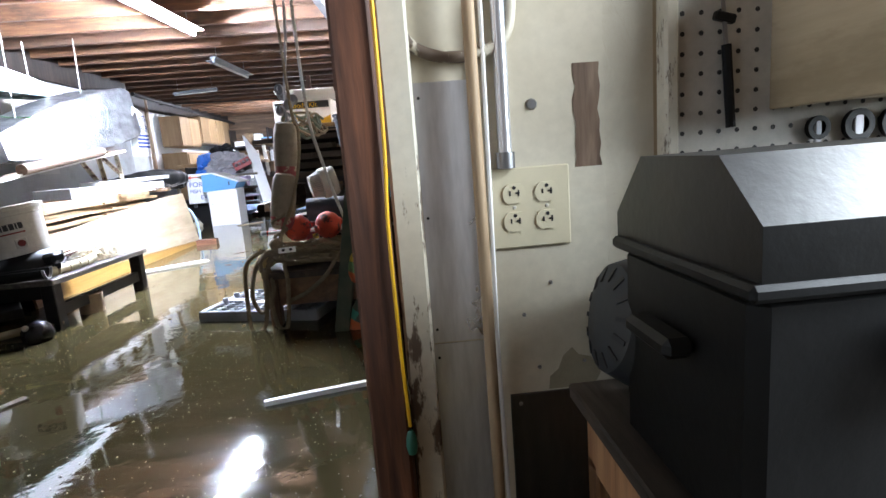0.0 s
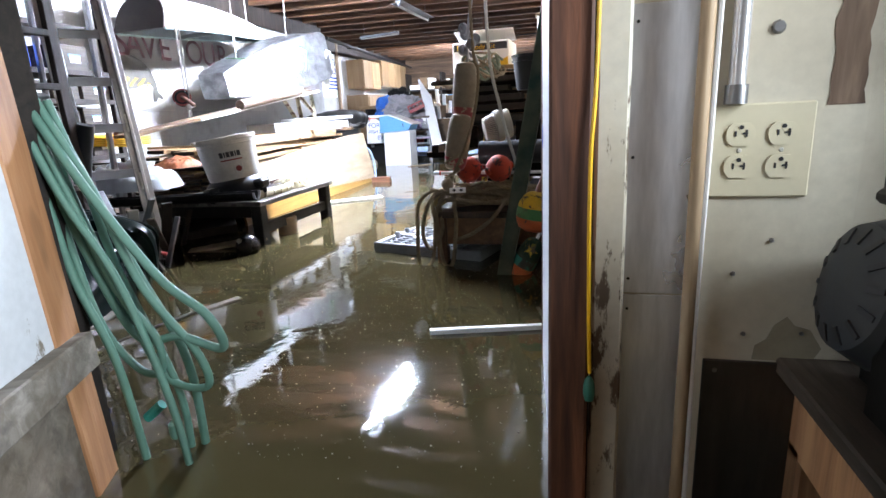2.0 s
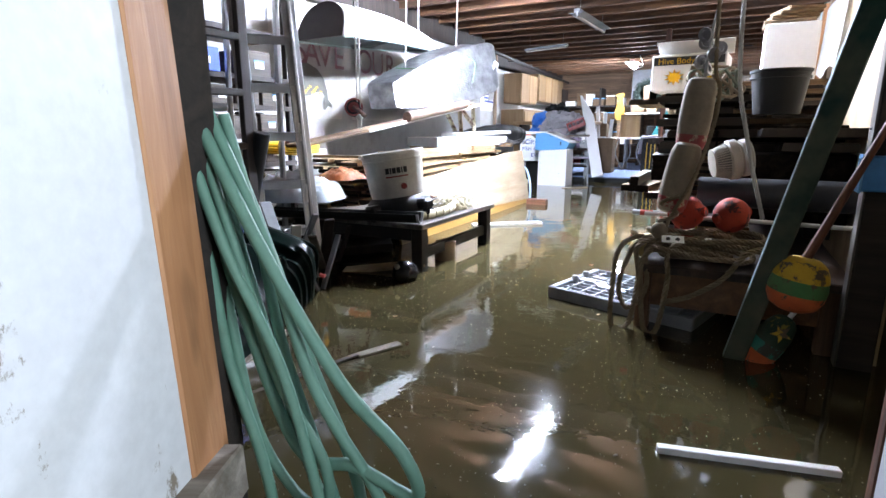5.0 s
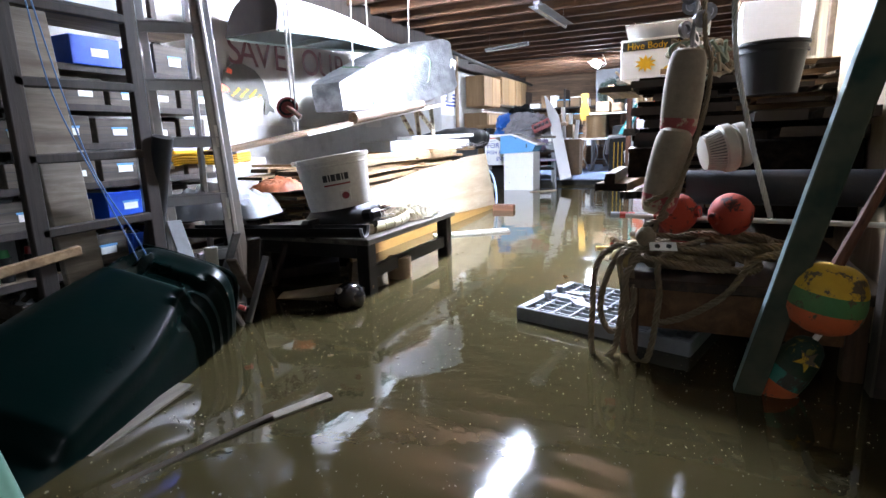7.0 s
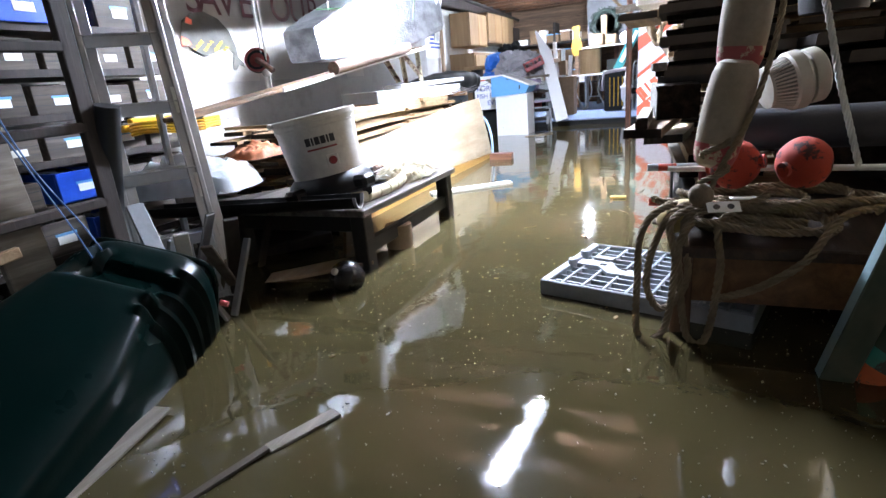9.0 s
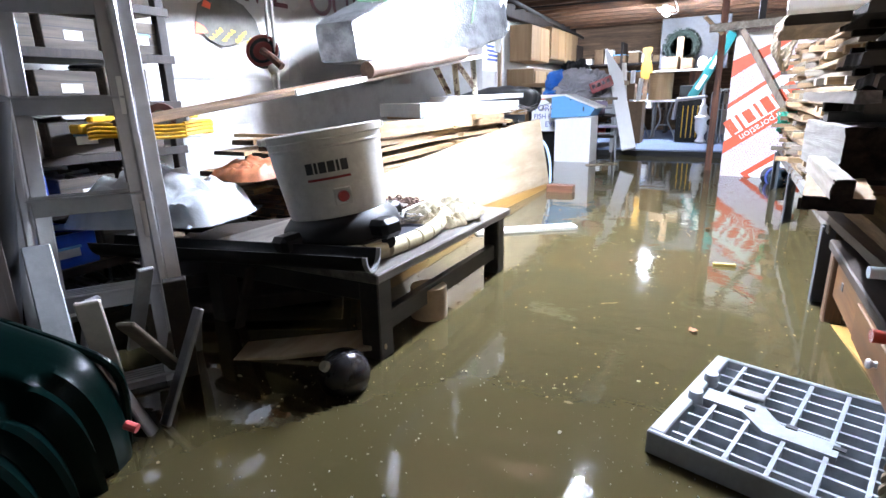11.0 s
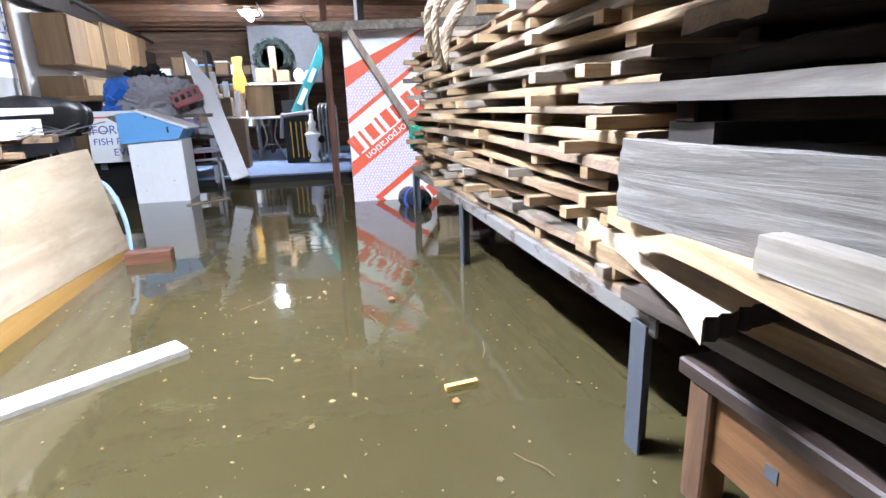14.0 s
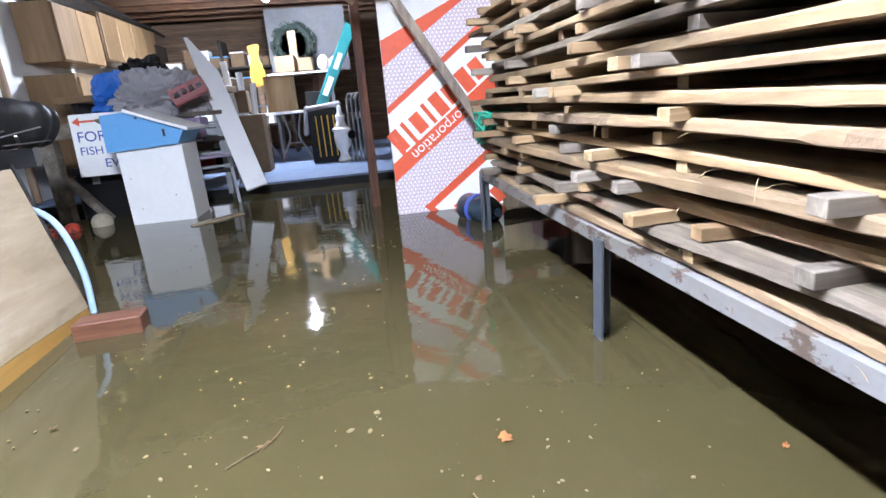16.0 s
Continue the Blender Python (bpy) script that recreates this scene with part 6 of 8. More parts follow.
for s in (-1, 1):
    for sx in (-1, 1):
        part("leg", add_bar(bmesh.new(), (sx * 0.2, s * 0.4, 0), (sx * 0.03, s * 0.35, 1.0), 0.05, 0.04), M_DARKWOOD, tr)

# ---- hanging boat, wrapped bundle, plank ----
def hanging_boat():
    t = thing("hanging_dinghy", pose(-2.35, 3.68, 1.37), "small white dinghy hanging upside down under the joists", "boat")
    n, m = 18, 16
    west, east, bow = Vector((-0.20, 0.0, -0.01)), Vector((0.20, 0.02, 0.0)), Vector((0.0, 1.75, 0.11))

    def shell(s):
        rows = []
        for i in range(n + 1):
            u = i / n
            k = (1 - u ** 2.3) ** 0.75
            belly = 1 + 0.16 * math.sin(min(u * 1.6, 1.0) * math.pi)
            mid = (west + east) / 2 * (1 - u) + bow * u
            side = (east - west) / 2
            deep = 0.235 * (1 - 0.75 * u ** 2.2)
            row = []
            for j in range(m + 1):
                a = math.pi * j / m
                x = -math.cos(a) * max(k * belly, 0.03) * s
                h = (abs(math.sin(a)) ** 0.7) * deep * s
                row.append(mid + side * x + Vector((0.26 * h, 0.06 * h * (1 - u), h)))
            rows.append(row)
        return rows

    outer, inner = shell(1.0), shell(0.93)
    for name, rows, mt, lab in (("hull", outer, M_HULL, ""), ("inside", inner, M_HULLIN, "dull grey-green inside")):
        b = bmesh.new()
        vs = [[b.verts.new(p) for p in row] for row in rows]
        for a, c in zip(vs, vs[1:]):
            for k in range(m):
                b.faces.new((a[k], a[k + 1], c[k + 1], c[k]))
        part(name, b, mt, t, lab, smooth=True)
    for e in ([row[0] for row in outer], [row[m] for row in outer]):
        part("gunwale", add_sweep(bmesh.new(), e, 0.011, 8), M_AQUA, t, "aqua painted gunwale", smooth=True)
    b = bmesh.new()
    f = [b.verts.new(c + Vector((0, -0.022, 0))) for c in outer[0]]
    g = [b.verts.new(c + Vector((0, 0.004, 0))) for c in outer[0]]
    b.faces.new(f)
    b.faces.new(g[::-1])
    for k in range(len(f)):
        b.faces.new((f[k], g[k], g[(k + 1) % len(f)], f[(k + 1) % len(f)]))
    part("transom", b, M_TRANSOM, t, "dark brown varnished transom")
    part("rib", add_bar(bmesh.new(), (-0.19, 0.62, 0.03), (0.21, 0.62, 0.05), 0.03, 0.03, 0.003), M_HULLIN, t)
    for y in (0.35, 1.3):
        part("sling", add_sweep(bmesh.new(), [Vector((0.04, y, 0.22)), Vector((0.04, y, 0.51))], 0.005, 6), M_WHITEROPE, t)


hanging_boat()


def foil_bundle():
    t = thing("foil_bundle", pose(0, 0, 0), "long boxy bundle wrapped in silver bubble foil, slung under the joists", "foil bundle")
    b = bmesh.new()
    n, m = 30, 32
    rows = []
    for i in range(n + 1):
        u = i / n
        c = Vector((-2.17 + 0.24 * u, 4.17 + 1.33 * u, 0.995 + 0.34 * u))
        hw, hh = 0.13 + 0.05 * u, 0.105 + 0.135 * math.sin(u * 2.2)
        if i in (0, n):
            hw, hh = hw * 0.94, hh * 0.94
        row = []
        for k in range(m):
            a = 2 * math.pi * k / m
            ca, sa = math.cos(a), math.sin(a)
            ex = math.copysign(abs(ca) ** 0.16, ca) * hw
            ez = math.copysign(abs(sa) ** 0.16, sa) * hh
            wr = 1 + 0.045 * noise.noise(Vector((i * 0.55, k * 0.6, 2.0))) + 0.03 * abs(noise.noise(Vector((i * 1.4, k * 1.1, 7.0))))
            row.append(b.verts.new(c + Vector(((ex - 0.22 * ez) * wr, 0.12 * ez, ez * wr))))
        rows.append(row)
    for a, c in zip(rows, rows[1:]):
        for k in range(m):
            b.faces.new((a[k], a[(k + 1) % m], c[(k + 1) % m], c[k]))
    b.faces.new(rows[0][::-1])
    b.faces.new(rows[-1])
    part("wrap", b, M_BUBBLE, t, smooth=True)
    for u in (0.28, 0.72):
        y, z = 4.0 + 1.5 * u, 0.955 + 0.38 * u
        part("tie", add_sweep(bmesh.new(), smooth_path([(-2.2, y, z + 0.17), (-2.02 + 0.27 * u, y, z + 0.13), (-2.0 + 0.27 * u, y, z - 0.03), (-2.02 + 0.25 * u, y, z - 0.12)], 6), 0.004, 6), M_PGRN, t, "green tie cord", smooth=True)
        part("sling", add_sweep(bmesh.new(), [Vector((-2.18 + 0.27 * u, y, z + 0.1)), Vector((-2.16 + 0.27 * u, y, 1.9))], 0.004, 6), M_WHITEROPE, t)
    end = bmesh.new()
    add_box(end, (0.012, 0.16, 0.36), pose(-1.79, 5.5, 1.19, 0, 8, 10), 0.002)
    part("end_film", end, M_FILM, t, "loose flap of clear film at the end")


def bubble_material():
    ma, nt, bs = base("bubble_foil", 0.3, 0.9)
    v = coords(nt, vary=False)
    vo = nt.nodes.new("ShaderNodeTexVoronoi")
    vo.inputs["Scale"].default_value = 70
    nt.links.new(v, vo.inputs["Vector"])
    cr = noise_of(nt, v, 9, 5)
    nt.links.new(ramp(nt, cr, [(0.35, (0.19, 0.195, 0.205)), (0.65, (0.42, 0.43, 0.445))]), bs.inputs["Base Color"])
    ad = nt.nodes.new("ShaderNodeMath")
    ad.operation = "MULTIPLY_ADD"
    ad.inputs[1].default_value = 0.5
    nt.links.new(cr, ad.inputs[0])
    nt.links.new(vo.outputs["Distance"], ad.inputs[2])
    bump(nt, bs, ad.outputs[0], 0.5, 0.006)
    return ma


M_BUBBLE = bubble_material()
M_FILM = plain("clear_film", (0.72, 0.75, 0.78), 0.3, spread=0.05, relief=0.8, relief_scale=20)
foil_bundle()
hp = thing("hanging_plank", pose(-1.72, 3.85, 0.79), "old plank and pole slung on white ropes", "plank")
part("plank", add_bar(bmesh.new(), (0.0, -1.15, -0.14), (-0.1, 1.35, 0.18), 0.11, 0.018, 0.003), M_HONEY, hp)
part("white_edge", add_bar(bmesh.new(), (0.05, -0.55, -0.062), (-0.02, 1.3, 0.175), 0.01, 0.022, 0.002), M_PAPER, hp, "white painted edge strip")
part("pole", add_sweep(bmesh.new(), [Vector((0.04, -0.1, 0.03)), Vector((0.0, 0.9, 0.16))], 0.035, 14), wood("pole_pink", (0.09, 0.055, 0.04), (0.21, 0.145, 0.11), 1, 0.7), hp, smooth=True)
for dx in (-0.012, 0.012):
    part("sling", add_sweep(bmesh.new(), [Vector((0.03 + dx, -0.62, -0.05)), Vector((0.03 + dx, -0.62, 1.0))], 0.005, 6), M_WHITEROPE, hp)
part("knot", add_lathe(bmesh.new(), ball(0.022), pose(0.03, -0.62, 0.02), 10), M_WHITEROPE, hp, smooth=True)
M_RUSTYCREAM = chipped("rusty_cream_paint", (0.42, 0.38, 0.27), (0.1, 0.05, 0.028), 0.42, 0.6, 18.0, (1, 1, 1), (0.26, 0.17, 0.08), 0.7)
fr = thing("rusty_trestle", pose(-2.0, 0, 0), "cream painted steel trestle with rusty braces on the channels", "trestle")
for nm, p0, p1 in (("top_rail", (4.55, 0.918), (5.52, 0.985)), ("leg", (5.5, 0.985), (5.54, 0.722)), ("leg", (5.2, 0.96), (5.25, 0.715)), ("brace", (4.913, 0.925), (5.119, 0.735)), ("brace", (5.25, 0.938), (5.52, 0.78))):
    bar = bmesh.new()
    add_bar(bar, (0, *p0), (0, *p1), 0.006, 0.032, up=(1, 0, 0))
    add_bar(bar, (-0.016, *p0), (-0.016, *p1), 0.03, 0.006, up=(1, 0, 0))
    part(nm, bar, M_RUSTYCREAM, fr)
rl = thing("swivel_caster", pose(-1.72, 3.22, 0.86, 72, 0, 28) @ Matrix.Scale(0.72, 4), "small red-rimmed caster on a rusty arm", "caster")
part("tyre", add_lathe(bmesh.new(), [(0.045, -0.02), (0.07, -0.02), (0.075, 0.0), (0.07, 0.02), (0.045, 0.02), (0.045, -0.02)], Matrix(), 24), M_BLACK, rl, smooth=True)
part("rim", add_lathe(bmesh.new(), [(0.062, 0.018), (0.074, 0.016), (0.076, 0.026), (0.062, 0.026), (0.062, 0.018)], Matrix(), 24), plain("rusty_red", (0.2, 0.03, 0.025), 0.6), rl, smooth=True)
part("hub", add_cyl(bmesh.new(), 0.045, 0.045, 0.02, pose(0, 0, -0.01), 20), M_DULLSTEEL, rl, smooth=True)
part("arm", add_sweep(bmesh.new(), [Vector((0, 0, 0.02)), Vector((0.06, -0.05, 0.05)), Vector((0.1, -0.09, 0.05))], 0.018, 8), M_REDWOOD, rl)

# ---- ladders and shelves ----
def step_ladder():
    t = thing("step_ladder", pose(0, 0, 0), "tall aluminium stepladder with grey ribbed steps", "ladder")

    def at(side, z, dx=0.0):
        if side:
            return Vector((-1.53 - 0.156 * z + dx, 2.61 + 0.083 * z, z))
        return Vector((-1.66 - 0.19 * z + dx, 2.385 + 0.122 * z, z))
    for side in (0, 1):
        part("rail", add_bar(bmesh.new(), at(side, -0.5), at(side, 1.75), 0.075, 0.02, 0.004, up=(0.5, 1, 0)), M_ALU, t)
        for e in (-1, 1):
            off = Vector((0.0, 0.028 * e, 0)) + Vector((0.012, 0, 0))
            part("flange", add_bar(bmesh.new(), at(side, -0.5) + off, at(side, 1.75) + off, 0.007, 0.034, 0.002, up=(0.5, 1, 0)), M_ALU, t)
        part("rear_rail", add_bar(bmesh.new(), at(side, -0.5) + Vector((-0.5, 0.25, 0)), at(side, 1.75) + Vector((-0.05, 0.02, 0)), 0.05, 0.02, 0.003, up=(0.5, 1, 0)), M_ALU, t)
    for k in range(8):
        z = 0.02 + 0.232 * k
        p, q = at(0, z), at(1, z)
        st = bmesh.new()
        add_bar(st, p, q, 0.075, 0.006, 0.001, up=(0, 0, 1))
        add_bar(st, p + Vector((0.03, 0, -0.02)), q + Vector((0.03, 0, -0.02)), 0.006, 0.04, 0.001, up=(0, 0, 1))
        part("step", st, M_ALU, t)
        for r in range(4):
            o = Vector((-0.024 + 0.016 * r, 0, 0.004))
            part("tread_rib", add_bar(bmesh.new(), p + o, q + o, 0.005, 0.003), M_ALU, t)
        for e, side in ((0.09, 0), (-0.09, 1)):
            c = at(side, z - 0.02)
            part("rivet", add_cyl(bmesh.new(), 0.008, 0.006, 0.004, Matrix.Translation(c + Vector((0.024, -0.018, 0))) @ pose(0, 0, 0, 0, 90, -60), 10), M_STEEL, t)
    for z in (0.42, 0.72):
        part("label", add_box(bmesh.new(), (0.002, 0.03, 0.09), Matrix.Translation(at(1, z) + Vector((0.028, -0.02, 0))) @ pose(0, 0, 0, 0, -9, -28)), M_PAPER, t, "pale warning label")


step_ladder()


def dark_frame():
    t = thing("wooden_ladder", pose(0, 0, 0), "dark brown wooden ladder standing before the shelves", "ladder")
    for y in (2.29, 1.9):
        part("rail", add_bar(bmesh.new(), (-1.6, y, -0.5), (-1.6, y + 0.01, 1.8), 0.05, 0.03, 0.003, up=(1, 0, 0)), M_DARKBROWN, t)
    for k in range(9):
        z = -0.02 + 0.225 * k
        part("rung", add_bar(bmesh.new(), (-1.6, 1.905, z), (-1.6, 2.285, z + 0.006), 0.03, 0.03, 0.004), M_DARKBROWN, t)
    part("rung", add_bar(bmesh.new(), (-1.575, 1.75, 0.34), (-1.575, 2.0, 0.365), 0.02, 0.03, 0.003), M_PINE_X, t, "pale splintered cross piece")


M_DARKBROWN = wood("dark_brown_wood", (0.01, 0.0065, 0.0045), (0.035, 0.023, 0.017), 2, 0.7)
dark_frame()
solo("grey_plank", add_bar(bmesh.new(), (-1.72, 2.13, -0.5), (-1.74, 2.03, 1.3), 0.13, 0.03, 0.003, up=(1, 0, 0)), M_WEATHERED, "wide grey weathered plank leaning by the shelves", "plank")
solo("black_pipe", add_sweep(bmesh.new(), [Vector((-1.565, 2.345, 0.717)), Vector((-1.60, 2.34, 0.6)), Vector((-1.85, 2.32, -0.25))], 0.036, 18), plain("black_pipe_plastic", (0.012, 0.013, 0.015), 0.45), "black plastic pipe standing upright behind the tray", "pipe", smooth=True)


def shelves():
    t = thing("shelf_unit", pose(-2.42, 2.35, -0.5), "dark wooden shelves packed with crates and bins", "shelves")
    for x in (-0.2, 0.2):
        for y in (-0.92, 0.0, 0.85):
            part("post", add_box(bmesh.new(), (0.035, 0.035, 2.1), pose(x, y, 1.05), 0.002), M_DARKBROWN, t)
    levels = (0.42, 0.66, 0.86, 1.03, 1.2, 1.365, 1.53, 1.78)
    for z in levels:
        part("shelf", add_box(bmesh.new(), (0.42, 1.8, 0.018), pose(0, -0.02, z), 0.002), M_PLYSHELF, t)
        part("shelf_lip", add_box(bmesh.new(), (0.012, 1.8, 0.03), pose(0.216, -0.02, z - 0.004), 0.002), M_DARKBROWN, t)
    return levels


M_PLYSHELF = wood("shelf_wood", (0.12, 0.09, 0.06), (0.28, 0.22, 0.16), 1, 0.7)
M_CRATE = wood("grey_crate_wood", (0.045, 0.036, 0.028), (0.125, 0.105, 0.085), 1, 0.75)
levels = shelves()
rnd = random.Random(31)


def crate(x, y, z, w, h, material, tagc):
    c = thing("storage_crate", pose(x, y, z), "grey storage crate with a paper label on the shelf" if material is M_CRATE else "blue plastic bin on the shelf", "crate", "shelf crates")
    part("front", add_box(bmesh.new(), (0.014, w, h), pose(0.17, 0, h / 2), 0.003), material, c)
    part("back", add_box(bmesh.new(), (0.014, w, h), pose(-0.17, 0, h / 2), 0.003), material, c)
    part("bottom", add_box(bmesh.new(), (0.33, w - 0.01, 0.01), pose(0, 0, 0.006)), material, c)
    for s in (-1, 1):
        part("side", add_box(bmesh.new(), (0.33, 0.012, h), pose(0, s * (w / 2 - 0.006), h / 2), 0.002), material, c)
    part("label_card", add_box(bmesh.new(), (0.002, w * 0.34, h * 0.28), pose(0.1782, w * 0.05, h * 0.45)), M_PAPER, c, "white paper label")
    if rnd.random() < 0.55:
        part("tape", add_box(bmesh.new(), (0.002, w * 0.4, h * 0.08), pose(0.1786, w * 0.05, h * 0.6)), M_BLUE, c, "blue tape")
    if material is M_CRATE:
        for zz in (0.33, 0.67):
            part("joint", add_box(bmesh.new(), (0.0012, w * 0.98, 0.003), pose(0.1772, 0, h * zz)), M_PRINTBLACK, c)
    for k in range(5):
        part("item", add_sweep(bmesh.new(), smooth_path([(rnd.uniform(-0.12, 0.14), rnd.uniform(-w * 0.4, w * 0.4), h * rnd.uniform(0.6, 1.1)) for _ in range(4)], 4), 0.008, 5), M_BLACK if k % 2 else M_GALV, c)


for li, z in enumerate(levels[:-1]):
    gap = levels[li + 1] - z
    y = 1.5
    while y < 3.05:
        w = rnd.uniform(0.17, 0.25)
        if (li == 6 and 2.2 < y + w and y < 2.7) or (li == 2 and 2.3 < y + w and y < 2.72):
            pass
        elif rnd.random() < 0.9:
            blue = (li == 6 and 2.35 < y < 2.62) or (li == 1 and 2.45 < y < 2.75)
            crate(-2.4, y + w / 2, z - 0.5 + 0.009, w - 0.015, gap * rnd.uniform(0.55, 0.72), M_BLUEBIN if blue else M_CRATE, li)
        else:
            for k in range(3):
                b = thing("spray_can", pose(-2.28, y + 0.045 + 0.055 * k, z - 0.491), ("green-capped white can" if k == 1 else "dark can") + " standing on the shelf", "can", "shelf cans")
                part("body", add_cyl(bmesh.new(), 0.024, 0.024, 0.1, Matrix(), 16), M_PAPER if k == 1 else M_BLACK, b, smooth=True)
                part("cap", add_cyl(bmesh.new(), 0.02, 0.016, 0.03, pose(0, 0, 0.1), 14), M_PGRN if k != 0 else M_RED, b, smooth=True)
        y += w + 0.01
crate(-2.36, 2.56, levels[6] - 0.491, 0.22, 0.12, M_BLUEBIN, 0)
crate(-2.36, 2.6, levels[2] - 0.491, 0.2, 0.12, M_BLUEBIN, 0)
crate(-2.38, 2.34, levels[2] - 0.491, 0.22, 0.1, M_CRATE, 0)
cbl = thing("cord_bundle", pose(-1.55, 1.95, 0.35), "thin blue cords hanging over the wooden ladder", "cord")
for k in range(2):
    part("strand", add_sweep(bmesh.new(), smooth_path([(0.0, 0.0 + 0.012 * k, 0.8), (0.02, 0.02 + 0.03 * k, 0.5), (0.04 - 0.02 * k, 0.09 + 0.02 * k, 0.25), (0.06, 0.15 + 0.03 * k, 0.05), (0.09, 0.17 + 0.04 * k, -0.08)], 8), 0.0022, 6), plain("cord_blue", (0.08, 0.17, 0.36), 0.7), cbl, smooth=True)


# ---- overturned green barrow tray ----
def barrow_tray():
    t = thing("barrow_tray", pose(-1.385, 2.205, 0.3) @ pose(0, 0, 0, 0, 0, 17.5) @ pose(0, 0, 0, 15, 0, 0) @ pose(0, 0, 0, 0, 20, 0), "dark green plastic wheelbarrow tray overturned in the water", "wheelbarrow tray")
    n, m, deep = 78, 84, 0.44

    def step(v, a, b):
        u = min(max((v - a) / (b - a), 0.0), 1.0)
        return u * u * (3 - 2 * u)

    def relief(s, x, z):
        """Moulded forms: a raised field, a dip behind it, and folds on both shoulders."""
        half = 0.115 + 0.06 * step(s, 0.1, 0.5)
        field = step(s, 0.13, 0.19) * (1 - step(s, 0.74, 0.8)) * (1 - step(abs(x + 0.01), half, half + 0.035)) * (z > -0.1)
        dip = step(s, 0.055, 0.085) * (1 - step(s, 0.12, 0.17)) * (1 - step(abs(x), 0.09, 0.17)) * (z > -0.1)
        d = 0.036 * field - 0.022 * dip
        right = step(x, 0.09, 0.125) * step(s, 0.015, 0.04) * (1 - step(s, 0.24, 0.28)) * step(z, -0.34, -0.24)
        d += right * 0.015 * math.sin(2 * math.pi * s / 0.058)
        left = (1 - step(x, -0.075, -0.04)) * step(x, -0.215, -0.19) * step(s, 0.0, 0.03) * (1 - step(s, 0.13, 0.17)) * (z > -0.08)
        d += left * 0.014 * math.sin(2 * math.pi * (x + 0.25 * s) / 0.046)
        return d

    def section(s, shrink=1.0):
        hw = (0.205 + 0.05 * s) * shrink
        pts = []
        for k in range(m + 1):
            a = math.pi * k / m
            ca, sa = math.cos(a), math.sin(a)
            x = -math.copysign(abs(ca) ** 0.4, ca) * hw
            z = (abs(sa) ** 0.4 - 1) * deep - 0.06 * (1 - shrink)
            out = Vector((-math.copysign(abs(ca) ** 1.6, ca), 0, abs(sa) ** 1.6))
            out = out.normalized() if out.length > 0.01 else Vector((0, 0, 1))
            x *= 1 + 0.16 * max(0.0, -z / 0.5)
            pts.append(Vector((x, -s, z)) + out * relief(s, x, z))
        return pts
    b = bmesh.new()
    rows = []
    for y, shrink in ((0.045, 0.80), (0.042, 0.88), (0.034, 0.94), (0.02, 0.98)):
        rows.append([b.verts.new(Vector((q.x, y, q.z))) for q in section(0.0, shrink)])
    for k in range(n + 1):
        rows.append([b.verts.new(q) for q in section(0.0115 * k)])
    for a, c in zip(rows, rows[1:]):
        for k in range(m):
            b.faces.new((a[k], a[k + 1], c[k + 1], c[k]))
    b.faces.new(rows[0][::-1])
    part("shell", b, M_DARKGREEN, t, smooth=True)
    rim = [Vector((x, 0.048, z)) for x, z in ((-0.19, -0.26), (-0.188, -0.1), (-0.165, -0.035), (-0.1, -0.02), (0.0, -0.018), (0.1, -0.02), (0.165, -0.035), (0.188, -0.1), (0.19, -0.26))]
    part("rim", add_sweep(bmesh.new(), smooth_path(rim, 6), 0.009, 8), M_DARKGREEN, t, "rounded rim of the tray", smooth=True)
    part("pin", add_cyl(bmesh.new(), 0.009, 0.009, 0.024, pose(0.225, 0.0, -0.12, 0, 90, 0), 10), plain("pink_peg", (0.6, 0.1, 0.1), 0.5), t, "small pinkish peg")

barrow_tray()
M_WETSTICK = wood("wet_dark_stick", (0.035, 0.026, 0.02), (0.12, 0.095, 0.075), 1, 0.4)
for (p, q, w, mt, lab) in (((-0.985, 1.43, -0.012), (-1.085, 1.94, 0.012), 0.05, M_WEATHERED, "grey split board half sunk beside the tray"), ((-0.90, 1.4, -0.008), (-0.735, 1.9, 0.006), 0.02, M_WETSTICK, "thin dark stick floating in the water"), ((-0.735, 1.9, 0.002), (-0.665, 2.05, 0.004), 0.035, M_WEATHERED, "pale flat chip of board at the end of the stick")):
    solo("floating_stick", add_bar(bmesh.new(), p, q, w, 0.007, 0.001), mt, lab, "stick", "floating sticks")
# jumble between the ladder and the table
rnd = random.Random(12)
for k in range(9):
    p = Vector((-1.75 + rnd.uniform(-0.12, 0.15), 2.35 + 0.07 * k, -0.3))
    q = p + Vector((rnd.uniform(0.1, 0.42), rnd.uniform(-0.2, 0.1), rnd.uniform(0.42, 0.62)))
    solo("scrap_stick", add_bar(bmesh.new(), p, q, rnd.uniform(0.02, 0.05), 0.016, 0.002), (M_WEATHERED, M_GALV, M_DARKBROWN)[k % 3], ("grey scrap stick", "grey metal strip", "dark scrap batten")[k % 3] + " jutting from the jumble", "stick", "jumble sticks")
